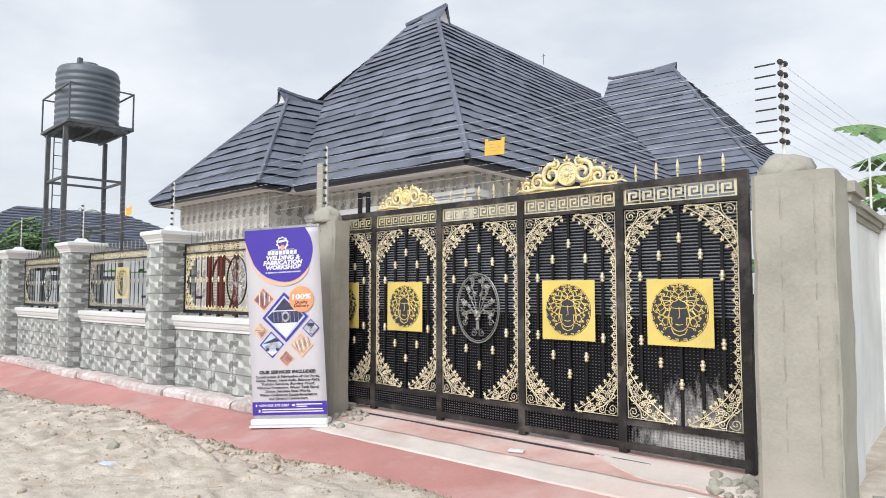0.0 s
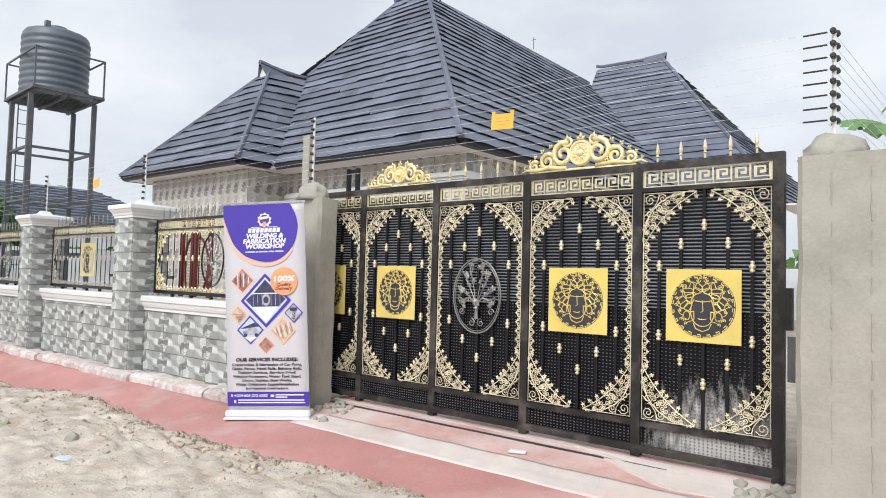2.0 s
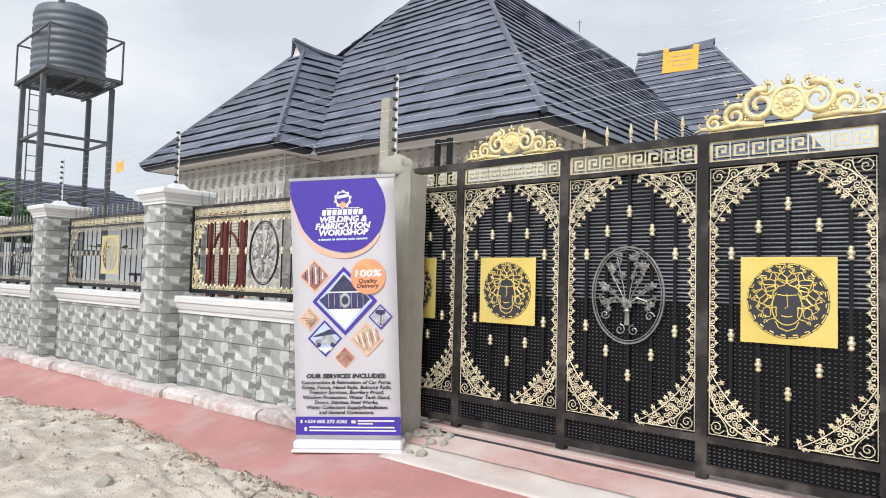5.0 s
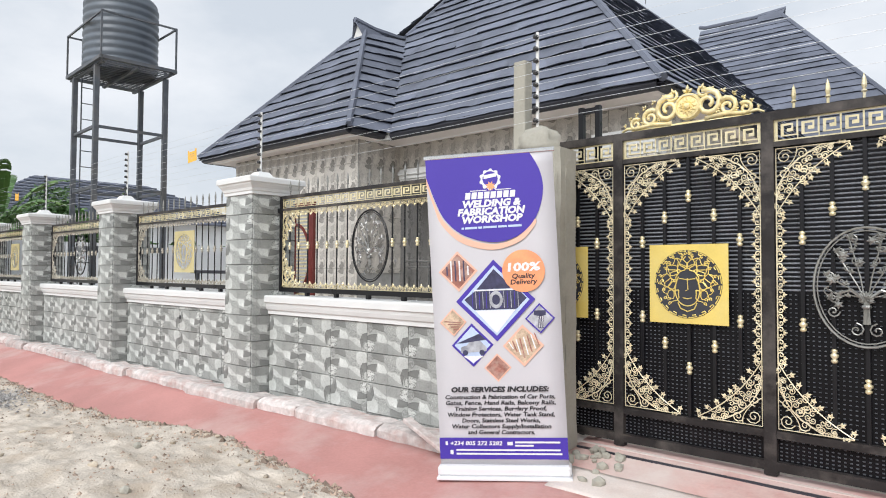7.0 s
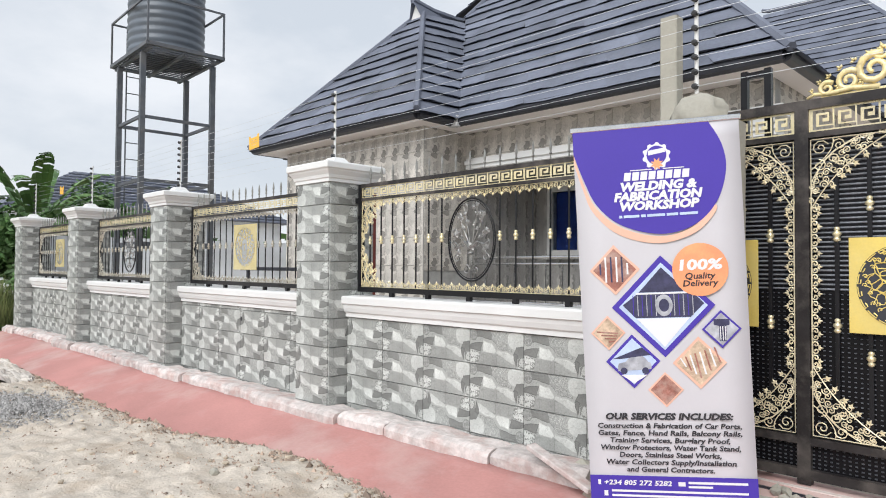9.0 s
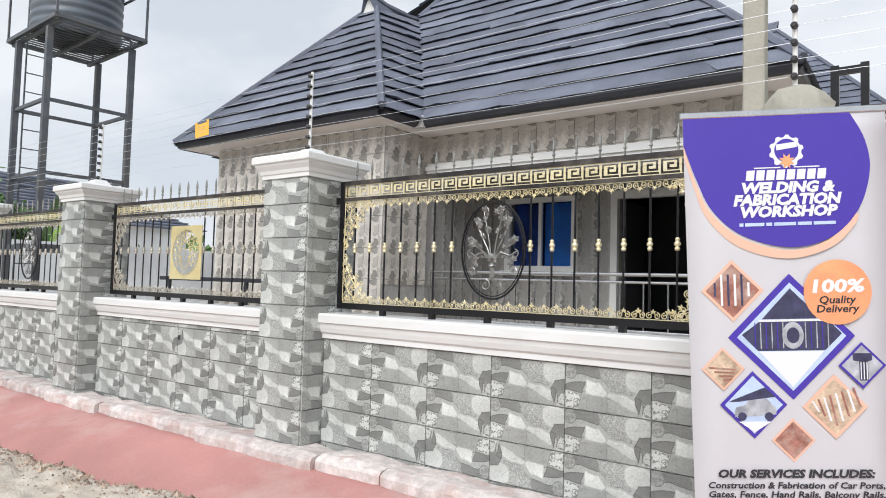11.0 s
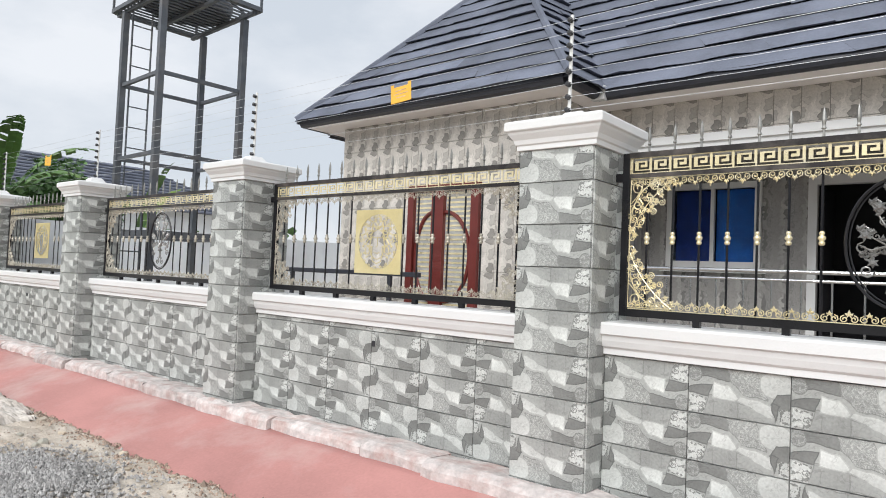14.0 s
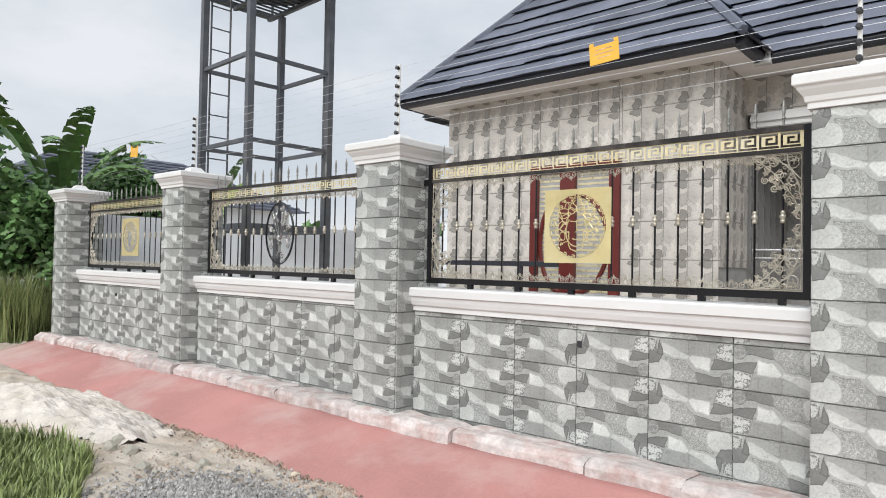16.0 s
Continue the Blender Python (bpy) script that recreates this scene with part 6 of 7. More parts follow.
for a, b in zip(rows_b, rows_b[1:]):
    for i in range(6):
        bm.faces.new((a[i], a[i + 1], b[i + 1], b[i]))
g = bmesh.ops.extrude_face_region(bm, geom=bm.faces[:])
bmesh.ops.translate(bm, verts=[v for v in g["geom"] if isinstance(v, bmesh.types.BMVert)], vec=(0, 0.002, 0))
sheet = part("sheet", bm, CLOTH, ban, "printed white vinyl sheet", smooth=True)
bm = bmesh.new()
soft_box(bm, -BW / 2 - 0.012, BW / 2 + 0.012, -0.01, 0.016, 2.108, 2.135, 0.004)
part("top_rail", bm, STEEL, ban, "thin silver top rail")
bm = bmesh.new()
tube(bm, [(0, 0.05, 0.08), (0, 0.03, 2.11)], 0.009, 6)
part("support_pole", bm, STEEL, ban)


def flat(pts, y):
    """A thin print in the banner's plane; points are metres from its upper left corner, down being positive."""
    bm = bmesh.new()
    f = bm.faces.new([bm.verts.new((px - BW / 2, y, 2.11 - pz)) for px, pz in pts])
    g = bmesh.ops.extrude_face_region(bm, geom=[f])
    bmesh.ops.translate(bm, verts=[v for v in g["geom"] if isinstance(v, bmesh.types.BMVert)], vec=(0, 0.0012, 0))
    return bm


def curve_pts(ctrl, n=6):
    """Points of a smooth line through the given ones."""
    out = []
    for i in range(len(ctrl) - 1):
        p0, p1, p2, p3 = ctrl[max(i - 1, 0)], ctrl[i], ctrl[i + 1], ctrl[min(i + 2, len(ctrl) - 1)]
        for k in range(n):
            t = k / n
            out.append(tuple(0.5 * (2 * p1[a] + (p2[a] - p0[a]) * t + (2 * p0[a] - 5 * p1[a] + 4 * p2[a] - p3[a]) * t * t + (3 * p1[a] - p0[a] - 3 * p2[a] + p3[a]) * t ** 3) for a in (0, 1)))
    return out + [ctrl[-1]]


sweep = curve_pts([(0.0, 0.12), (0.05, 0.27), (0.112, 0.405), (0.235, 0.515), (0.43, 0.57), (0.60, 0.53), (0.714, 0.415), (0.765, 0.255), (0.75, 0.12), (0.69, 0.0)])
glow = curve_pts([(0.0, 0.17), (0.04, 0.31), (0.09, 0.44), (0.22, 0.565), (0.42, 0.618), (0.60, 0.572), (0.70, 0.475), (0.70, 0.435), (0.59, 0.54), (0.43, 0.582), (0.24, 0.53), (0.11, 0.42), (0.045, 0.28), (0.0, 0.12)])
part("orange_sweep", flat(glow, -0.0062), PEACH, sheet, "peach printed swoosh")
part("blue_field", flat(sweep + [(0.0, 0.0)], -0.0068), BLUE, sheet, "violet blue printed field")


def dia(cx, cz, r, y, k=1.0):
    return flat([(cx, cz - r * k), (cx + r, cz), (cx, cz + r * k), (cx - r, cz)], y)


def print_bar(x0, x1, z0, z1, material, y=-0.0095, name="print_bar"):
    part(name, flat([(x0, z0), (x1, z0), (x1, z1), (x0, z1)], y), material, sheet)


def picture(cx, cz, r, border, fill, name):
    part("picture_border", dia(cx, cz, r, -0.0062, 1.03), border, sheet)
    part(name, dia(cx, cz, r * 0.86, -0.0075, 1.03), fill, sheet, "small printed picture of ironwork")


picture(0.183, 0.75, 0.13, PEACH, PRINT_BROWN, "picture")
picture(0.133, 1.085, 0.09, PEACH, PRINT_TAN, "picture")
picture(0.587, 1.25, 0.133, PEACH, PRINT_TAN, "picture")
picture(0.413, 1.39, 0.09, PEACH, PRINT_BROWN, "picture")
picture(0.419, 0.951, 0.26, BLUE, PRINT_SKY, "picture")
picture(0.254, 1.239, 0.139, BLUE, PRINT_SKY, "picture")
picture(0.703, 1.077, 0.096, BLUE, PRINT_GREY, "picture")
part("printed_roof", flat([(0.419, 0.745), (0.50, 0.83), (0.525, 0.875), (0.30, 0.875)], -0.009), PRINT_DARK, sheet)
part("printed_gate", flat([(0.29, 0.885), (0.575, 0.885), (0.625, 0.94), (0.555, 1.01), (0.28, 1.01), (0.215, 0.94)], -0.0088), PRINT_DARK, sheet)
print_bar(0.285, 0.58, 0.877, 0.886, PRINT_WHITE, -0.0098)
for k in range(14):
    if k not in (6, 7):
        print_bar(0.268 + k * 0.023, 0.272 + k * 0.023, 0.89, 1.0, PRINT_GREY if k % 2 else BLUE, -0.0102)
for r0 in (0.044, 0.026):
    part("printed_medallion", flat([(0.425 + r0 * math.cos(2 * math.pi * a / 20), 0.945 + 1.3 * r0 * math.sin(2 * math.pi * a / 20)) for a in range(20)], -0.0104 - (0.0012 if r0 < 0.03 else 0)), PRINT_GREY if r0 > 0.03 else PRINT_DARK, sheet)
part("printed_yard", flat([(0.285, 1.013), (0.55, 1.013), (0.419, 1.165)], -0.0088), PRINT_WHITE, sheet)
part("printed_car", flat(curve_pts([(0.175, 1.275), (0.18, 1.25), (0.215, 1.24), (0.24, 1.215), (0.305, 1.212), (0.33, 1.24), (0.345, 1.25), (0.345, 1.28)], 2) + [(0.175, 1.29)], -0.009), PRINT_GREY, sheet)
for x in (0.205, 0.315):
    part("printed_wheel", flat([(x + 0.018 * math.cos(a * math.pi / 6), 1.288 + 0.018 * math.sin(a * math.pi / 6)) for a in range(12)], -0.0102), PRINT_DARK, sheet)
part("printed_car_roof", flat([(0.15, 1.225), (0.30, 1.165), (0.345, 1.205), (0.19, 1.225)], -0.0092), PRINT_DARK, sheet)
part("printed_drive", flat([(0.19, 1.31), (0.325, 1.31), (0.255, 1.355)], -0.009), PRINT_WHITE, sheet)
part("printed_tank", flat([(0.665, 1.025), (0.742, 1.025), (0.742, 1.055), (0.725, 1.06), (0.725, 1.14), (0.69, 1.14), (0.69, 1.06), (0.665, 1.055)], -0.009), PRINT_DARK, sheet)
for k in range(3):
    print_bar(0.694 + k * 0.012, 0.698 + k * 0.012, 1.062, 1.135, PRINT_WHITE, -0.0102)
for k in range(8):
    x = 0.49 + k * 0.024
    part("printed_rail", flat([(x, 1.225 - 0.008 * k), (x + 0.008, 1.225 - 0.008 * k), (x + 0.035, 1.33 - 0.02 * abs(k - 3)), (x + 0.026, 1.33 - 0.02 * abs(k - 3))], -0.009), PRINT_BROWN if k % 2 else PRINT_WHITE, sheet)
for k in range(4):
    part("printed_step", flat([(0.075 + 0.02 * k, 1.075 + 0.018 * k), (0.185 - 0.006 * k, 1.085 + 0.014 * k), (0.185 - 0.006 * k, 1.091 + 0.014 * k), (0.075 + 0.02 * k, 1.083 + 0.018 * k)], -0.009), PRINT_BROWN, sheet)
for k in range(6):
    x = 0.105 + k * 0.028
    print_bar(x, x + 0.009, 0.68 if 0 < k < 5 else 0.715, 0.815 if 0 < k < 5 else 0.775, PRINT_WHITE if k % 2 else PRINT_DARK, -0.009)
part("orange_disc", flat([(0.613 + 0.138 * math.cos(a * math.pi / 18), 0.765 + 0.138 * math.sin(a * math.pi / 18)) for a in range(36)], -0.0105), ORANGE, sheet, "orange printed disc")
# emblem: a plain toothed ring
ring_pts = [(0.427 + (0.072 if (k // 2) % 2 else 0.062) * math.cos(2 * math.pi * k / 40), 0.158 + (0.072 if (k // 2) % 2 else 0.062) * math.sin(2 * math.pi * k / 40)) for k in range(40)]
part("emblem", flat(ring_pts, -0.0082), PRINT_WHITE, sheet, "plain toothed emblem")
part("emblem_centre", flat([(0.427 + 0.05 * math.cos(2 * math.pi * k / 24), 0.154 + 0.05 * math.sin(2 * math.pi * k / 24)) for k in range(24)], -0.0094), BLUE, sheet)
part("emblem_spark", flat([(0.427 + (0.034 if k % 2 else 0.018) * math.cos(2 * math.pi * k / 16), 0.20 + (0.034 if k % 2 else 0.018) * math.sin(2 * math.pi * k / 16)) for k in range(16)], -0.0106), ORANGE, sheet)
part("emblem_bar", flat([(0.385, 0.128), (0.47, 0.118), (0.47, 0.141), (0.385, 0.153)], -0.0106), PRINT_WHITE, sheet)
print_bar(0.29, 0.40, 0.224, 0.229, PRINT_WHITE)
print_bar(0.455, 0.56, 0.224, 0.229, PRINT_WHITE)


def words(text, cx, base, size, material, width=None, shear=0.18, weight=0.0, y=-0.0098):
    me = text_mesh(text, size, width, shear, weight)
    me.materials.clear()
    me.materials.append(material)
    part("letters", me, None, sheet, at=pose(cx - BW / 2, y, 2.11 - base))


for k in range(8):
    x = 0.254 + k * 0.042
    part("name_block", flat([(x + 0.006, 0.236), (x + 0.040, 0.236), (x + 0.034, 0.280), (x, 0.280)], -0.0094), PRINT_WHITE, sheet)
words("WELDING &", 0.422, 0.333, 0.062, PRINT_WHITE, 0.385, 0.2, 0.0034)
words("FABRICATION", 0.418, 0.385, 0.062, PRINT_WHITE, 0.448, 0.2, 0.0034)
words("WORKSHOP", 0.421, 0.436, 0.062, PRINT_WHITE, 0.40, 0.2, 0.0034)
for x0, x1 in ((0.222, 0.238), (0.245, 0.325), (0.333, 0.357), (0.365, 0.455), (0.463, 0.52), (0.528, 0.617)):
    print_bar(x0, x1, 0.462, 0.476, PRINT_SKY)
words("100%", 0.606, 0.764, 0.075, PRINT_WHITE, 0.215, 0.1, 0.003, -0.0118)
words("Quality", 0.608, 0.812, 0.045, INK, 0.15, 0.15, 0.001, -0.0118)
words("Delivery", 0.608, 0.85, 0.045, INK, 0.175, 0.15, 0.001, -0.0118)
words("OUR SERVICES INCLUDES:", 0.413, 1.546, 0.046, INK, 0.64, 0.18, 0.0022)
for k, (line, w) in enumerate((("Construction & Fabrication of Car Ports,", 0.72), ("Gates, Fence, Hand Rails, Balcony Rails,", 0.72), ("Training Services, Burglary Proof,", 0.60), ("Window Protectors, Water Tank Stand,", 0.70), ("Doors, Stainless Steel Works,", 0.51), ("Water Collectors Supply/Installation", 0.65), ("and General Contractors.", 0.44))):
    words(line, 0.413, 1.592 + k * 0.0385, 0.037, INK, w, 0.15, 0.0011)
words("+234 805 272 5282", 0.243, 1.895, 0.036, PRINT_WHITE, 0.345, 0.15, 0.0010)
part("blue_footer", flat([(0, 1.847), (BW, 1.847), (BW, 1.987), (0, 1.987)], -0.0068), BLUE, sheet, "violet blue printed footer")
for x0, x1, z0, z1 in ((0.04, 0.055, 1.905, 1.93), (0.45, 0.485, 1.908, 1.93), (0.50, 0.79, 1.905, 1.917), (0.50, 0.62, 1.927, 1.938), (0.07, 0.09, 1.962, 1.99), (0.11, 0.79, 1.956, 1.967), (0.11, 0.80, 1.981, 1.992)):
    print_bar(x0, x1, z0 - 0.034, z1 - 0.034, PRINT_WHITE, -0.0088)


# ---- neighbouring house ----
nb = thing("neighbour_house", "far bungalow with a dark step-tile hip roof", "house", at=pose(-38, 10, 0))
part("wall", boxes((-3.0, 3.0, -6.5, 6.5, 0, 3.8)), COURT, nb)
bm = bmesh.new()
rv = [bm.verts.new(v) for v in ((3.6, -7.3, 3.7), (3.6, 7.3, 3.7), (-3.6, 7.3, 3.7), (-3.6, -7.3, 3.7), (0, -3.4, 5.95), (0, 2.2, 5.95))]
for f in ((0, 1, 5, 4), (1, 2, 5), (2, 3, 4, 5), (3, 0, 4), (3, 2, 1, 0)):
    bm.faces.new([rv[i] for i in f])
roof_n = part("roof", bm, ROOF_FAR, nb)
for i in range(13):
    bm = bmesh.new()
    f = i / 13
    z = 3.7 + 2.25 * f
    x = 3.6 * (1 - f)
    box(bm, x - 0.02, x + 0.06, -7.3 + 3.9 * f, 7.3 - 5.1 * f, z, z + 0.06)
    part("roof_course", bm, ROOF_FAR, roof_n)

far_shed = thing("far_shed", "far low building with a blue-grey corrugated metal roof", "building", at=pose(-39, 1.8, 0))
part("wall", boxes((-3.0, 1.2, -5.0, 3.0, 0, 2.3)), COURT, far_shed)
bm = bmesh.new()
n = 60
rows_s = [[bm.verts.new((1.6 - 4.4 * f, -5.3 + 8.6 * i / n, 2.2 + 1.9 * f + 0.03 * (i % 2))) for i in range(n + 1)] for f in (0.0, 0.5, 1.0)]
for a, c in zip(rows_s, rows_s[1:]):
    for i in range(n):
        bm.faces.new((a[i], a[i + 1], c[i + 1], c[i]))
g = bmesh.ops.extrude_face_region(bm, geom=bm.faces[:])
bmesh.ops.translate(bm, verts=[v for v in g["geom"] if isinstance(v, bmesh.types.BMVert)], vec=(0, 0, -0.05))
part("roof", bm, ROOF_FAR, far_shed, "blue-grey corrugated metal roof")

# ---- plants ----
def blade_leaf(bm, base, tip, width, droop, tears, seed):
    """A broad leaf on a curved midrib, torn into strips."""
    rnd = random.Random(seed)
    base, tip = Vector(base), Vector(tip)
    n = 16
    side = (tip - base).cross(Vector((0, 0, 1)))
    side = side.normalized() if side.length > 1e-4 else Vector((1, 0, 0))
    mids = []
    for i in range(n + 1):
        f = i / n
        p = base.lerp(tip, f) + Vector((0, 0, droop * math.sin(math.pi * f) - droop * 0.9 * f * f))
        mids.append(p)
    for sg in (-1, 1):
        for i in range(2, n):
            f = (i + 0.5) / n
            w = width * math.sin(math.pi * min(1, 0.12 + f * 0.9)) ** 0.6
            gap = 0.30 if rnd.random() < tears else 0.0
            a, b = mids[i], mids[i + 1].lerp(mids[i], gap)
            sag = Vector((0, 0, -w * rnd.uniform(0.15, 0.6)))
            along = (mids[i + 1] - mids[i]) * rnd.uniform(0.2, 0.9)
            q = [a, b, b + side * sg * w * 0.55 + sag * 0.25 + along * 0.5, b + side * sg * w * rnd.uniform(0.9, 1.05) + sag + along, a + side * sg * w * rnd.uniform(0.9, 1.05) + sag + along * 0.7, a + side * sg * w * 0.55 + sag * 0.25 + along * 0.5]
            v = [bm.verts.new(p) for p in q]
            bm.faces.new((v[0], v[1], v[2], v[5]))
            bm.faces.new((v[5], v[2], v[3], v[4]))
    tube(bm, mids, width * 0.05, 4, width * 0.015)


def banana(x, y, z, h, seed, leaves=8, light=False, lift=(0.05, 0.75), wide=0.085, label="banana plant with broad torn green leaves"):
    rnd = random.Random(seed)
    p = thing("banana_plant", label, "banana plant", "banana plants", at=pose(x, y, z))
    bm = bmesh.new()
    tube(bm, [(0, 0, -0.1), (0.04, 0.02, h * 0.3), (0.02, 0, h * 0.55)], 0.12, 9, 0.07)
    part("stem", bm, STEM, p)
    for k in range(leaves):
        a = 2 * math.pi * k / leaves + rnd.uniform(-0.3, 0.3)
        l = h * rnd.uniform(0.38, 0.55)
        rise = rnd.uniform(*lift)
        bm = bmesh.new()
        blade_leaf(bm, (0.02, 0, h * 0.53), (math.cos(a) * l, math.sin(a) * l, h * 0.53 + l * rise), h * wide, l * 0.22, 0.14 if light else 0.35, seed * 31 + k)
        part("leaf", bm, LEAF_LIGHT if light and k % 2 else LEAF, p, normals=False)


def palm(x, y, z, h, seed, fronds=16):
    rnd = random.Random(seed)
    p = thing("palm_tree", "tall palm with drooping feathery fronds", "palm tree", "palm trees", at=pose(x, y, z))
    bm = bmesh.new()
    tube(bm, [(0, 0, -0.2), (0.1, 0, h * 0.5), (0, 0.1, h)], 0.2, 9, 0.14)
    part("trunk", bm, TRUNK, p)
    bm = bmesh.new()
    for k in range(fronds):
        a = 2 * math.pi * k / fronds + rnd.uniform(-0.2, 0.2)
        l = rnd.uniform(2.2, 3.2)
        e = rnd.uniform(-0.1, 1.1)
        d = Vector((math.cos(a), math.sin(a), 0))
        pts = [Vector((0, 0.1, h)) + d * l * f * math.cos(e * (1 - f)) + Vector((0, 0, l * (math.sin(e) * f - 0.75 * f * f))) for f in [i / 10 for i in range(11)]]
        tube(bm, pts, 0.03, 4, 0.008)
        s = d.cross(Vector((0, 0, 1)))
        for i in range(1, 11):
            for j in range(2):
                q = pts[i].lerp(pts[i - 1], j * 0.5)
                for sg in (-1, 1):
                    t = q + s * sg * rnd.uniform(0.35, 0.55) * (1.1 - i / 12) + d * 0.2 + Vector((0, 0, -rnd.uniform(0.15, 0.4)))
                    w = d * 0.035
                    bm.faces.new([bm.verts.new(c) for c in (q - w, q + w, t)])
    part("crown", bm, BUSH, p, normals=False)


def bush(name, label, cat, x, y, z, rx, ry, rz, count, size, seed, material=BUSH, trunk=0.0):
    """A shrub or tree: limbs and an uneven crown of many small leaves."""
    rnd = random.Random(seed)
    p = thing(name, label, cat, at=pose(x, y, z))
    bm = bmesh.new()
    top = trunk if trunk else rz * 0.3
    tube(bm, [(0, 0, -0.15), (0.05, 0.03, top * 0.6), (0, 0, top + rz * 0.5)], 0.05 + 0.03 * trunk, 7, 0.02)
    clumps = []
    for k in range(14):
        a, e, r = rnd.uniform(0, 6.28), rnd.uniform(-0.7, 1.3), rnd.uniform(0.45, 0.95)
        c = Vector((rx * r * math.cos(a) * math.cos(e), ry * r * math.sin(a) * math.cos(e), top + rz * 0.55 + rz * 0.5 * r * math.sin(e)))
        clumps.append((c, rnd.uniform(0.22, 0.42)))
        tube(bm, [(0, 0, top * 0.7), (c.x * 0.5, c.y * 0.5, top * 0.5 + c.z * 0.45), c], 0.02, 5, 0.006)
    part("trunk", bm, TRUNK, p)
    bm = bmesh.new()
    for _ in range(count):
        c, s = clumps[rnd.randrange(len(clumps))]
        d = Vector([clamp(rnd.gauss(0, 1), -1.5, 1.5) * k for k in (rx, ry, rz * 0.6)]) * s * 0.62
        q = c + d
        u = Vector((rnd.uniform(-1, 1), rnd.uniform(-1, 1), rnd.uniform(-0.8, 0.4))).normalized() * size * rnd.uniform(0.6, 1.4)
        w = u.cross(Vector((rnd.uniform(-1, 1), rnd.uniform(-1, 1), rnd.uniform(-1, 1)))).normalized() * size * 0.32
        bm.faces.new([bm.verts.new(v) for v in (q, q + u * 0.5 + w, q + u, q + u * 0.5 - w)])
    part("crown", bm, material, p, normals=False)


def grass(name, label, spots, count, h, seed, material=GRASS):
    """Blades of grass over the spots (x, y, radius x, radius y)."""
    rnd = random.Random(seed)
    vs, fs = [], []
    for _ in range(count):
        cx, cy, rx, ry = spots[rnd.randrange(len(spots))]
        a, r = rnd.uniform(0, 6.283), math.sqrt(rnd.random())
        x, y = cx + rx * r * math.cos(a), cy + ry * r * math.sin(a)
        z = ground_z(x, y) - 0.01
        hh = h * rnd.uniform(0.35, 1.2)
        b, lean = rnd.uniform(0, 6.283), rnd.uniform(0.1, 0.6) * hh
        w = 0.006 + 0.008 * rnd.random()
        dx, dy = math.cos(b), math.sin(b)
        n = len(vs)
        vs += [(x - dy * w, y + dx * w, z), (x + dy * w, y - dx * w, z), (x + dx * lean * 0.4 + dy * w * 0.7, y + dy * lean * 0.4 - dx * w * 0.7, z + hh * 0.6), (x + dx * lean * 0.4 - dy * w * 0.7, y + dy * lean * 0.4 + dx * w * 0.7, z + hh * 0.6), (x + dx * lean, y + dy * lean, z + hh)]
        fs += [(n, n + 1, n + 2, n + 3), (n + 3, n + 2, n + 4)]
    me = bpy.data.meshes.new(name)
    me.from_pydata(vs, [], fs)
    me.materials.append(material)
    tagged(new(name, me), label, "grass", kind="stuff")


# left end of the fence
bush("shrub", "dense green shrub behind the fence end", "shrub", -22.6, 2.4, -0.1, 1.5, 1.3, 2.5, 8000, 0.17, 36)
banana(-24.0, 2.6, -0.1, 3.6, 5, 8, False, (0.2, 0.9))
banana(-18.65, 2.65, -0.1, 2.75, 17, 3, True, (0.9, 1.5), 0.04, "young banana plant with upright yellow-green leaves")
banana(-21.0, 0.9, -0.1, 4.4, 13, 9, False, (0.4, 1.2), 0.05)
bush("shrub", "tangled dark green shrub beside the fence end", "shrub", -19.5, 0.3, -0.1, 1.1, 1.1, 1.9, 7500, 0.16, 31)
bush("shrub", "dense dark green shrub beyond the fence end", "shrub", -20.8, -0.9, -0.1, 1.5, 1.3, 2.3, 9000, 0.17, 32)
bush("tree", "leafy green tree beyond the fence end", "tree", -21.8, -1.35, -0.1, 1.5, 1.6, 3.9, 12000, 0.18, 33, trunk=1.9)
bush("tree", "leafy tree behind the yard wall", "tree", -25.5, 7.5, 0, 3.0, 3.0, 1.4, 9000, 0.26, 34, trunk=0.6)
bush("tree", "leafy tree in the distance", "tree", -27.0, 2.5, 0, 3.0, 3.2, 2.0, 9000, 0.26, 35, trunk=0.6)
palm(-95, 30.5, 0, 12.0, 41)
grass("tall_grass", "tall wild grass at the end of the fence", [(-19.4, -0.5, 0.9, 0.8), (-20.6, -1.2, 1.2, 1.0), (-22.5, -2.0, 2.0, 1.2)], 9000, 1.05, 51)
grass("grass_tuft", "short green grass on the sandy verge", [(-11.8, -2.45, 0.65, 0.36), (-12.6, -2.85, 0.9, 0.5), (-11.3, -2.75, 0.7, 0.4), (-13.8, -3.4, 1.0, 0.5)], 8500, 0.15, 52)
# right of the gate
grass("weeds", "low weeds beside the white wall", [(1.95, 3.6, 0.55, 1.6), (1.9, 6.5, 0.7, 2.0), (2.2, 10.0, 1.1, 2.5), (2.4, 2.6, 0.7, 1.2), (2.15, 1.3, 0.55, 0.9), (2.9, 1.2, 0.8, 1.0)], 26000, 0.17, 53)
banana(1.75, 9.7, 0, 4.9, 61, 10, True, (0.3, 1.5), 0.12)
banana(2.7, 13.0, 0, 4.6, 62, 8, True)
bush("shrub", "dark green shrub at the end of the white wall", "shrub", 1.9, 11.2, 0, 1.2, 1.2, 1.5, 6000, 0.14, 67)
banana(0.2, 21.0, 0, 6.0, 63, 8)
bush("tree", "dark leafy tree beyond the white wall", "tree", 2.5, 18.0, 0, 2.4, 2.4, 3.4, 6000, 0.22, 64, trunk=1.4)
palm(2.6, 21.5, 0, 8.2, 65)
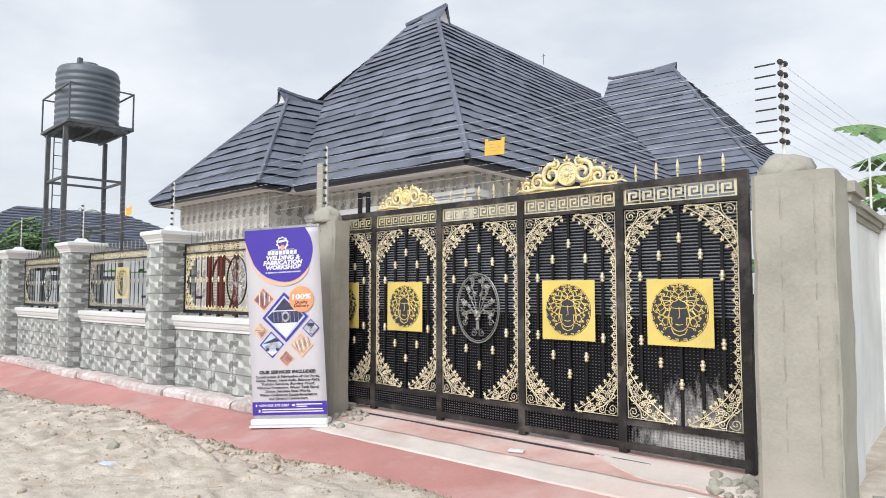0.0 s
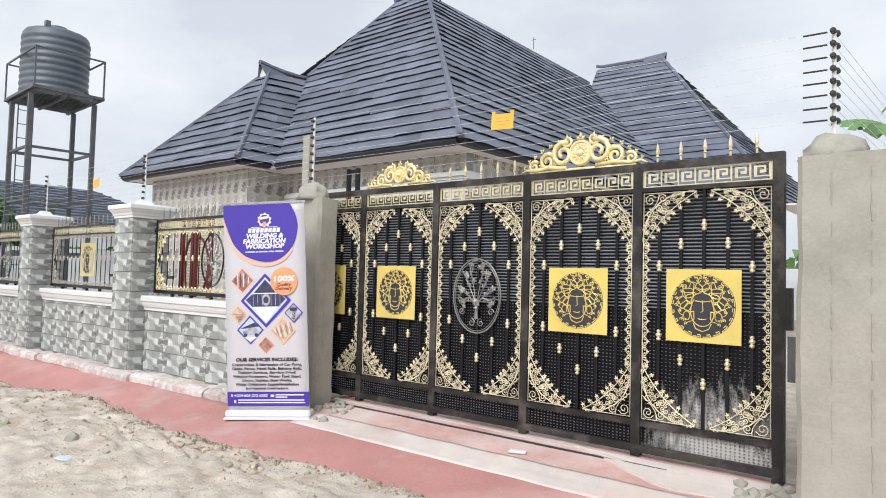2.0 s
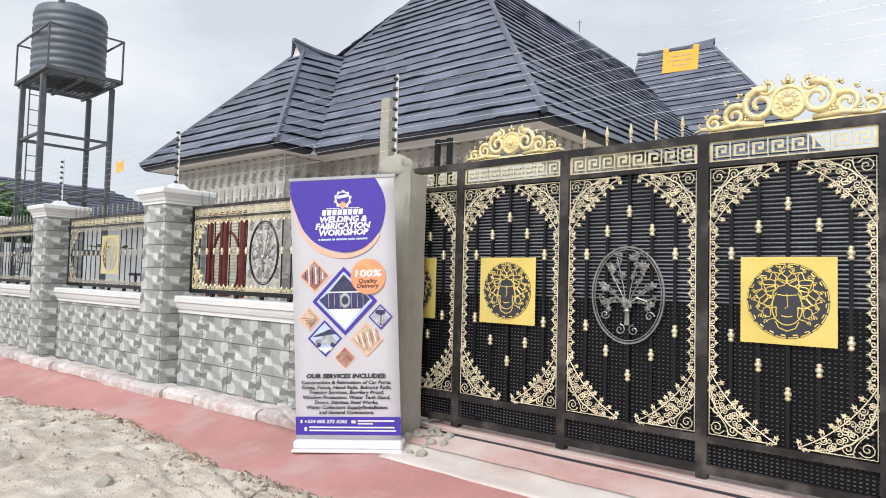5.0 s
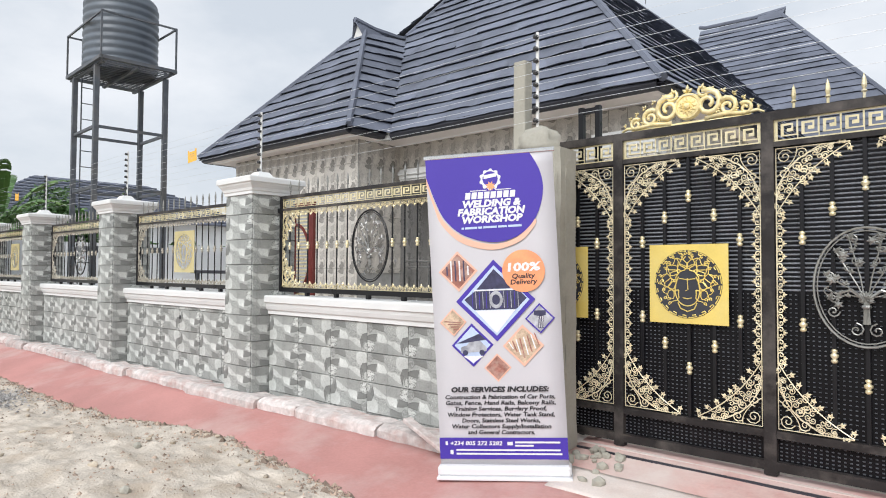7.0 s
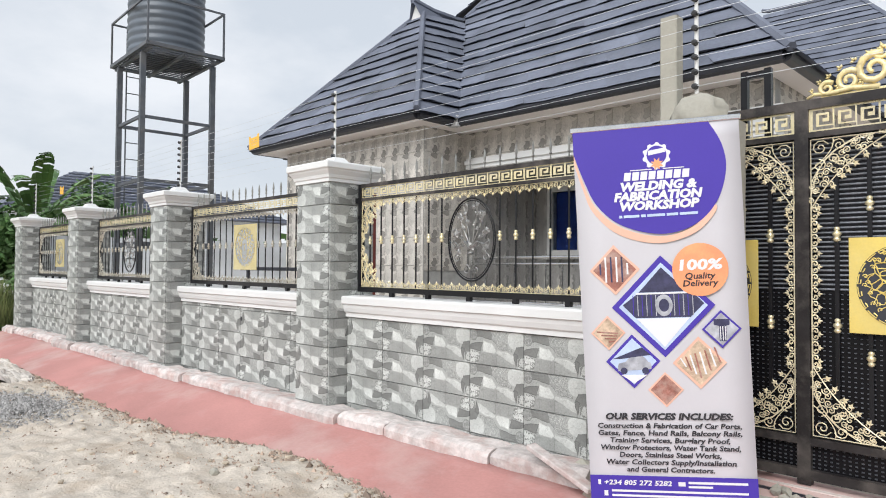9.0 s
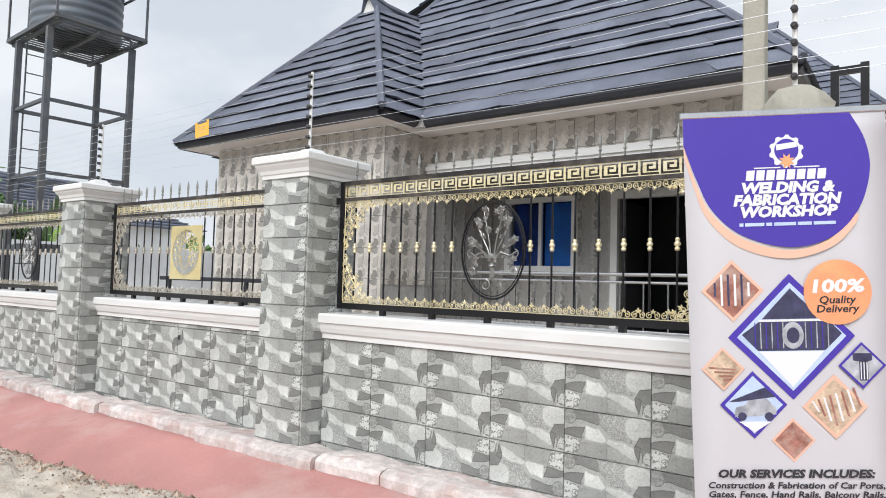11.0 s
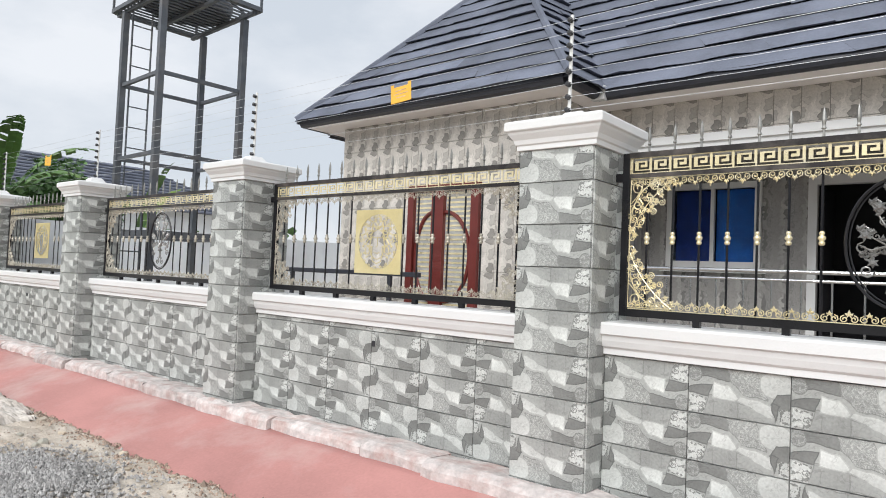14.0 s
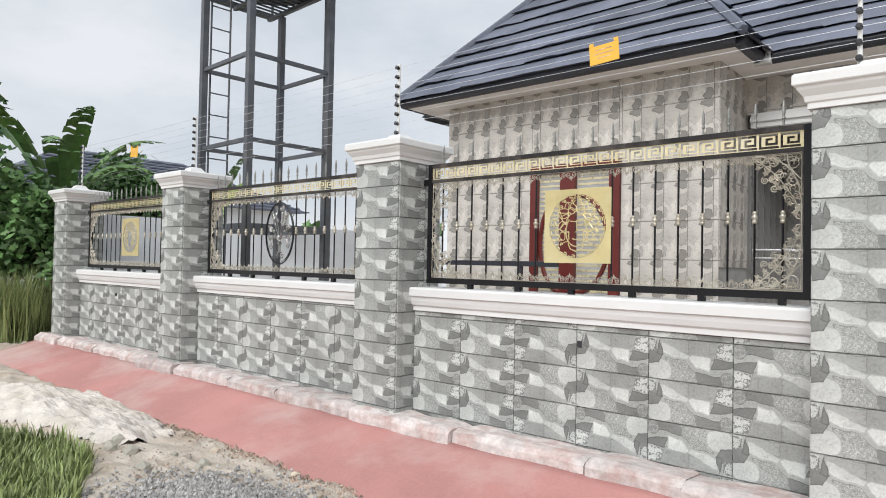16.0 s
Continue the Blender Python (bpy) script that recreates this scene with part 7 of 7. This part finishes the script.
palm(4.5, 30.0, 0, 9.5, 66)
random.seed(70)
far_wood = bmesh.new()
for k in range(90):
    a = random.uniform(0, 2 * math.pi)
    r = random.uniform(90, 150)
    c = Vector((r * math.cos(a), r * math.sin(a), 0))
    hh = random.uniform(3.5, 7)
    for _ in range(120):
        q = c + Vector((random.gauss(0, 3.5), random.gauss(0, 3.5), abs(random.gauss(hh * 0.5, hh * 0.28))))
        u = Vector((random.uniform(-1, 1), random.uniform(-1, 1), random.uniform(-1, 1))).normalized() * 1.1
        w = u.orthogonal().normalized() * 0.7
        far_wood.faces.new([far_wood.verts.new(v) for v in (q - u - w, q + u - w * 0.4, q + u * 0.6 + w, q - u * 0.7 + w)])
tagged(part("far_woods", far_wood, BUSH, normals=False), "distant band of dark green trees", "trees", kind="stuff")

# ---- loose stones, clods and gravel ----
def stone(r, seed, flatten=0.6):
    rnd = random.Random(seed)
    bm = bmesh.new()
    bmesh.ops.create_icosphere(bm, subdivisions=1, radius=r)
    for v in bm.verts:
        v.co *= rnd.uniform(0.72, 1.2)
        v.co.z *= flatten
    return bm


M_STONES = [mesh_of("stone", stone(0.5, s), CLOD) for s in range(6)]
M_CHIPS = [mesh_of("chip", stone(0.5, s + 20, 0.7), CONCRETE) for s in range(4)]


def scatter(name, label, group, meshes, rows):
    for x, y, s in rows:
        on = pave_z(x, y) if edge_y(clamp(x, -18, 1.2)) < y < 0.7 and -18.3 < x < 1.3 else ground_z(x, y)
        ob = new(name, meshes[random.randrange(len(meshes))])
        ob.matrix_local = pose(x, y, on + s * 0.14, 0, 0, random.uniform(0, 360)) @ Matrix.Diagonal((s, s * random.uniform(0.7, 1), s, 1))
        tagged(ob, label, name, group)


random.seed(77)
scatter("clod", "brown lump of dug earth on the road edge", "earth clods", M_STONES, [(random.gauss(-3.3, 0.5), -1.28 - abs(random.gauss(0, 0.10)), random.uniform(0.02, 0.09)) for _ in range(40)])
edge_clods = []
for _ in range(60):
    x = random.uniform(-14, 1.0)
    edge_clods.append((x, edge_y(x) - 0.02 - abs(random.gauss(0, 0.2)), random.uniform(0.02, 0.065)))
scatter("clod", "pale dry lump of earth on the dirt road", "earth clods", M_STONES, edge_clods)
scatter("clod", "pale dry lump of earth on the dirt road", "earth clods", M_STONES, [(random.uniform(-13, 0.5), random.uniform(-3.2, -1.3), random.uniform(0.02, 0.08)) for _ in range(110)])
scatter("rubble", "broken grey concrete chunk by the gate pillar", "rubble", M_CHIPS, [(random.uniform(0.5, 0.9), random.uniform(0.0, 0.40), random.uniform(0.05, 0.14)) for _ in range(22)])
scatter("rubble", "broken grey concrete chunk by the white wall", "rubble", M_CHIPS, [(random.uniform(1.45, 1.85), random.uniform(-0.3, 3.2), random.uniform(0.04, 0.14)) for _ in range(40)])
scatter("rubble", "broken concrete lump beside the banner foot", "rubble", M_CHIPS, [(random.uniform(-3.5, -3.05), random.uniform(-0.15, 0.36), random.uniform(0.04, 0.11)) for _ in range(26)])
scatter("rubble", "broken concrete lump at the kerb end", "rubble", M_CHIPS, [(random.uniform(-4.45, -4.05), random.uniform(-0.30, 0.0), random.uniform(0.09, 0.22)) for _ in range(9)])
bm = bmesh.new()
soft_box(bm, -0.28, 0.28, -0.04, 0.04, 0, 0.035, 0.006)
tagged(part("timber_offcut", bm, KERB, at=pose(-4.45, -0.28, 0.085, 0, 14, -12)), "pale timber offcut lying on the kerb end", "plank")
bm = bmesh.new()
soft_box(bm, -0.07, 0.07, -0.035, 0.035, 0, 0.02, 0.008)
tagged(part("paper_scrap", bm, PRINT_WHITE, at=pose(-1.08, 0.10, pave_z(-1.08, 0.10) + 0.004, 0, 0, 20)), "crumpled white paper scrap on the apron", "litter")
bm = bmesh.new()
soft_box(bm, -0.08, 0.08, -0.05, 0.05, 0, 0.03, 0.008)
tagged(part("cement_lump", bm, PRINT_WHITE, at=pose(0.55, -0.16, pave_z(0.55, -0.16) + 0.004, 0, 0, -15)), "pale cement lump on the apron", "litter")
# pale heap of dried cement on the verge
vs, fs, index = [], [], {}
HX, HY = -13.5, -1.72
for i in range(81):
    for j in range(41):
        a, b = (i - 40) / 40, (j - 20) / 20
        x, y = HX + 1.7 * a + 0.25 * b, HY + 0.62 * b
        rim = a * a + b * b + 0.35 * noise.noise((x * 1.8, y * 3.0, 3)) + 0.2 * noise.noise((x * 6, y * 8, 1))
        if rim < 1.0 and y < edge_y(x) - 0.05:
            fold = abs(noise.noise((x * 3.2 + y * 2.0, y * 6.5, 7)))
            index[i, j] = len(vs)
            vs.append((x, y, ground_z(x, y) - 0.01 + 0.05 * smooth01((1.0 - rim) / 0.25) + 0.07 * (0.5 - fold) * smooth01((1.0 - rim) / 0.5) + 0.02 * noise.noise((x * 14, y * 18, 2))))
for i in range(80):
    for j in range(40):
        q = [(i, j), (i + 1, j), (i + 1, j + 1), (i, j + 1)]
        if all(k in index for k in q):
            fs.append([index[k] for k in q])
spill = bpy.data.meshes.new("cement_heap")
spill.from_pydata(vs, [], fs)
spill.materials.append(PALE_CEMENT)
tagged(new("cement_heap", spill), "low pale heap of dried lumpy cement on the verge", "cement", kind="stuff")
scatter("stone", "pale rounded stone lying on the sandy verge", "verge stones", M_CHIPS, [(random.uniform(-12.3, -10.9), random.uniform(-2.0, -1.35), random.uniform(0.05, 0.15)) for _ in range(12)])
scatter("stone", "flat grey stone lying on the dirt road", "road stones", M_CHIPS, [(-4.22, -1.94, 0.13), (-5.3, -2.1, 0.09), (-6.3, -1.6, 0.10)])
bm = bmesh.new()
soft_box(bm, -0.06, 0.06, -0.035, 0.035, 0, 0.015, 0.005)
tagged(part("plastic_scrap", bm, PRINT_SKY, at=pose(-3.70, -2.21, ground_z(-3.70, -2.21), 4, 6, 25)), "pale blue plastic scrap on the dirt road", "litter")
# crumbs of earth along the broken pavement edge
rnd = random.Random(8)
vs, fs = [], []
for _ in range(9000):
    x = rnd.uniform(-15, 1.2)
    y = edge_y(x) + 0.03 - abs(rnd.gauss(0, 0.13)) + 0.05 * noise.noise((x * 5, 0, 2))
    if noise.noise((x * 2.1, 5, 0)) < rnd.uniform(-0.5, 0.3):
        continue
    z = max(ground_z(x, y), pave_z(x, y))
    r = rnd.uniform(0.005, 0.016) * (2.2 if rnd.random() < 0.07 else 1)
    n = len(vs)
    t0 = rnd.uniform(0, 6)
    vs += [(x + r * rnd.uniform(0.7, 1.3) * math.cos(t0 + k * 1.57), y + r * rnd.uniform(0.7, 1.3) * math.sin(t0 + k * 1.57), z - 0.002) for k in range(4)] + [(x + rnd.uniform(-0.4, 0.4) * r, y, z + r * rnd.uniform(0.7, 1.2))]
    fs += [(n, n + 1, n + 4), (n + 1, n + 2, n + 4), (n + 2, n + 3, n + 4), (n + 3, n, n + 4)]
crumbs = bpy.data.meshes.new("earth_crumbs")
crumbs.from_pydata(vs, [], fs)
crumbs.materials.append(CRUMB)
tagged(new("earth_crumbs", crumbs), "loose crumbs of dry earth along the pavement edge", "earth", kind="stuff")
# crumbs and chips scattered over the road
vs, fs = [], []
for _ in range(15000):
    x, y = rnd.uniform(-14.5, 2.6), -1.2 - abs(rnd.gauss(0, 1.1))
    if noise.noise((x * 1.3, y * 2.0, 5)) < rnd.uniform(-0.3, 0.5) or y > edge_y(clamp(x, -18, 1.2)) - 0.03:
        continue
    z = ground_z(x, y)
    r = rnd.uniform(0.003, 0.011) * (2.5 if rnd.random() < 0.06 else 1)
    n = len(vs)
    t0 = rnd.uniform(0, 6)
    vs += [(x + r * rnd.uniform(0.7, 1.4) * math.cos(t0 + k * 1.57), y + r * rnd.uniform(0.7, 1.3) * math.sin(t0 + k * 1.57), z - 0.002) for k in range(4)] + [(x + rnd.uniform(-0.4, 0.4) * r, y, z + r * rnd.uniform(0.5, 1.0))]
    fs += [(n, n + 1, n + 4), (n + 1, n + 2, n + 4), (n + 2, n + 3, n + 4), (n + 3, n, n + 4)]
chips = bpy.data.meshes.new("road_chips")
chips.from_pydata(vs, [], fs)
chips.materials.append(CRUMB)
tagged(new("road_chips", chips), "small chips of earth and stone strewn over the dirt road", "gravel", kind="stuff")
# gravel heap
rnd = random.Random(5)
vs, fs = [], []
for _ in range(9000):
    a = rnd.gauss(0, 0.34), rnd.gauss(0, 0.34)
    x, y = -10.1 + a[0], -2.05 + a[1] * 0.75
    if y > edge_y(x) + 0.02:
        continue
    z = ground_z(x, y) + rnd.uniform(0, 0.02)
    r = rnd.uniform(0.008, 0.02)
    n = len(vs)
    q = [Vector((rnd.uniform(-1, 1), rnd.uniform(-1, 1), rnd.uniform(-1, 1))).normalized() * r for _ in range(3)]
    up = Vector((rnd.uniform(-0.4, 0.4), rnd.uniform(-0.4, 0.4), 1)).normalized() * r
    o = Vector((x, y, z))
    ring = [o + Vector((math.cos(t + q[0].x * 90), math.sin(t + q[0].x * 90), 0)) * r * rnd.uniform(0.7, 1.2) for t in (0, 1.57, 3.14, 4.71)]
    vs += [tuple(v) for v in ring] + [tuple(o + up)]
    fs += [(n, n + 1, n + 4), (n + 1, n + 2, n + 4), (n + 2, n + 3, n + 4), (n + 3, n, n + 4)]
gr = bpy.data.meshes.new("gravel")
gr.from_pydata(vs, [], fs)
gr.materials.append(GRAVEL)
tagged(new("gravel", gr), "heap of grey crushed stone on the verge", "gravel", kind="stuff")
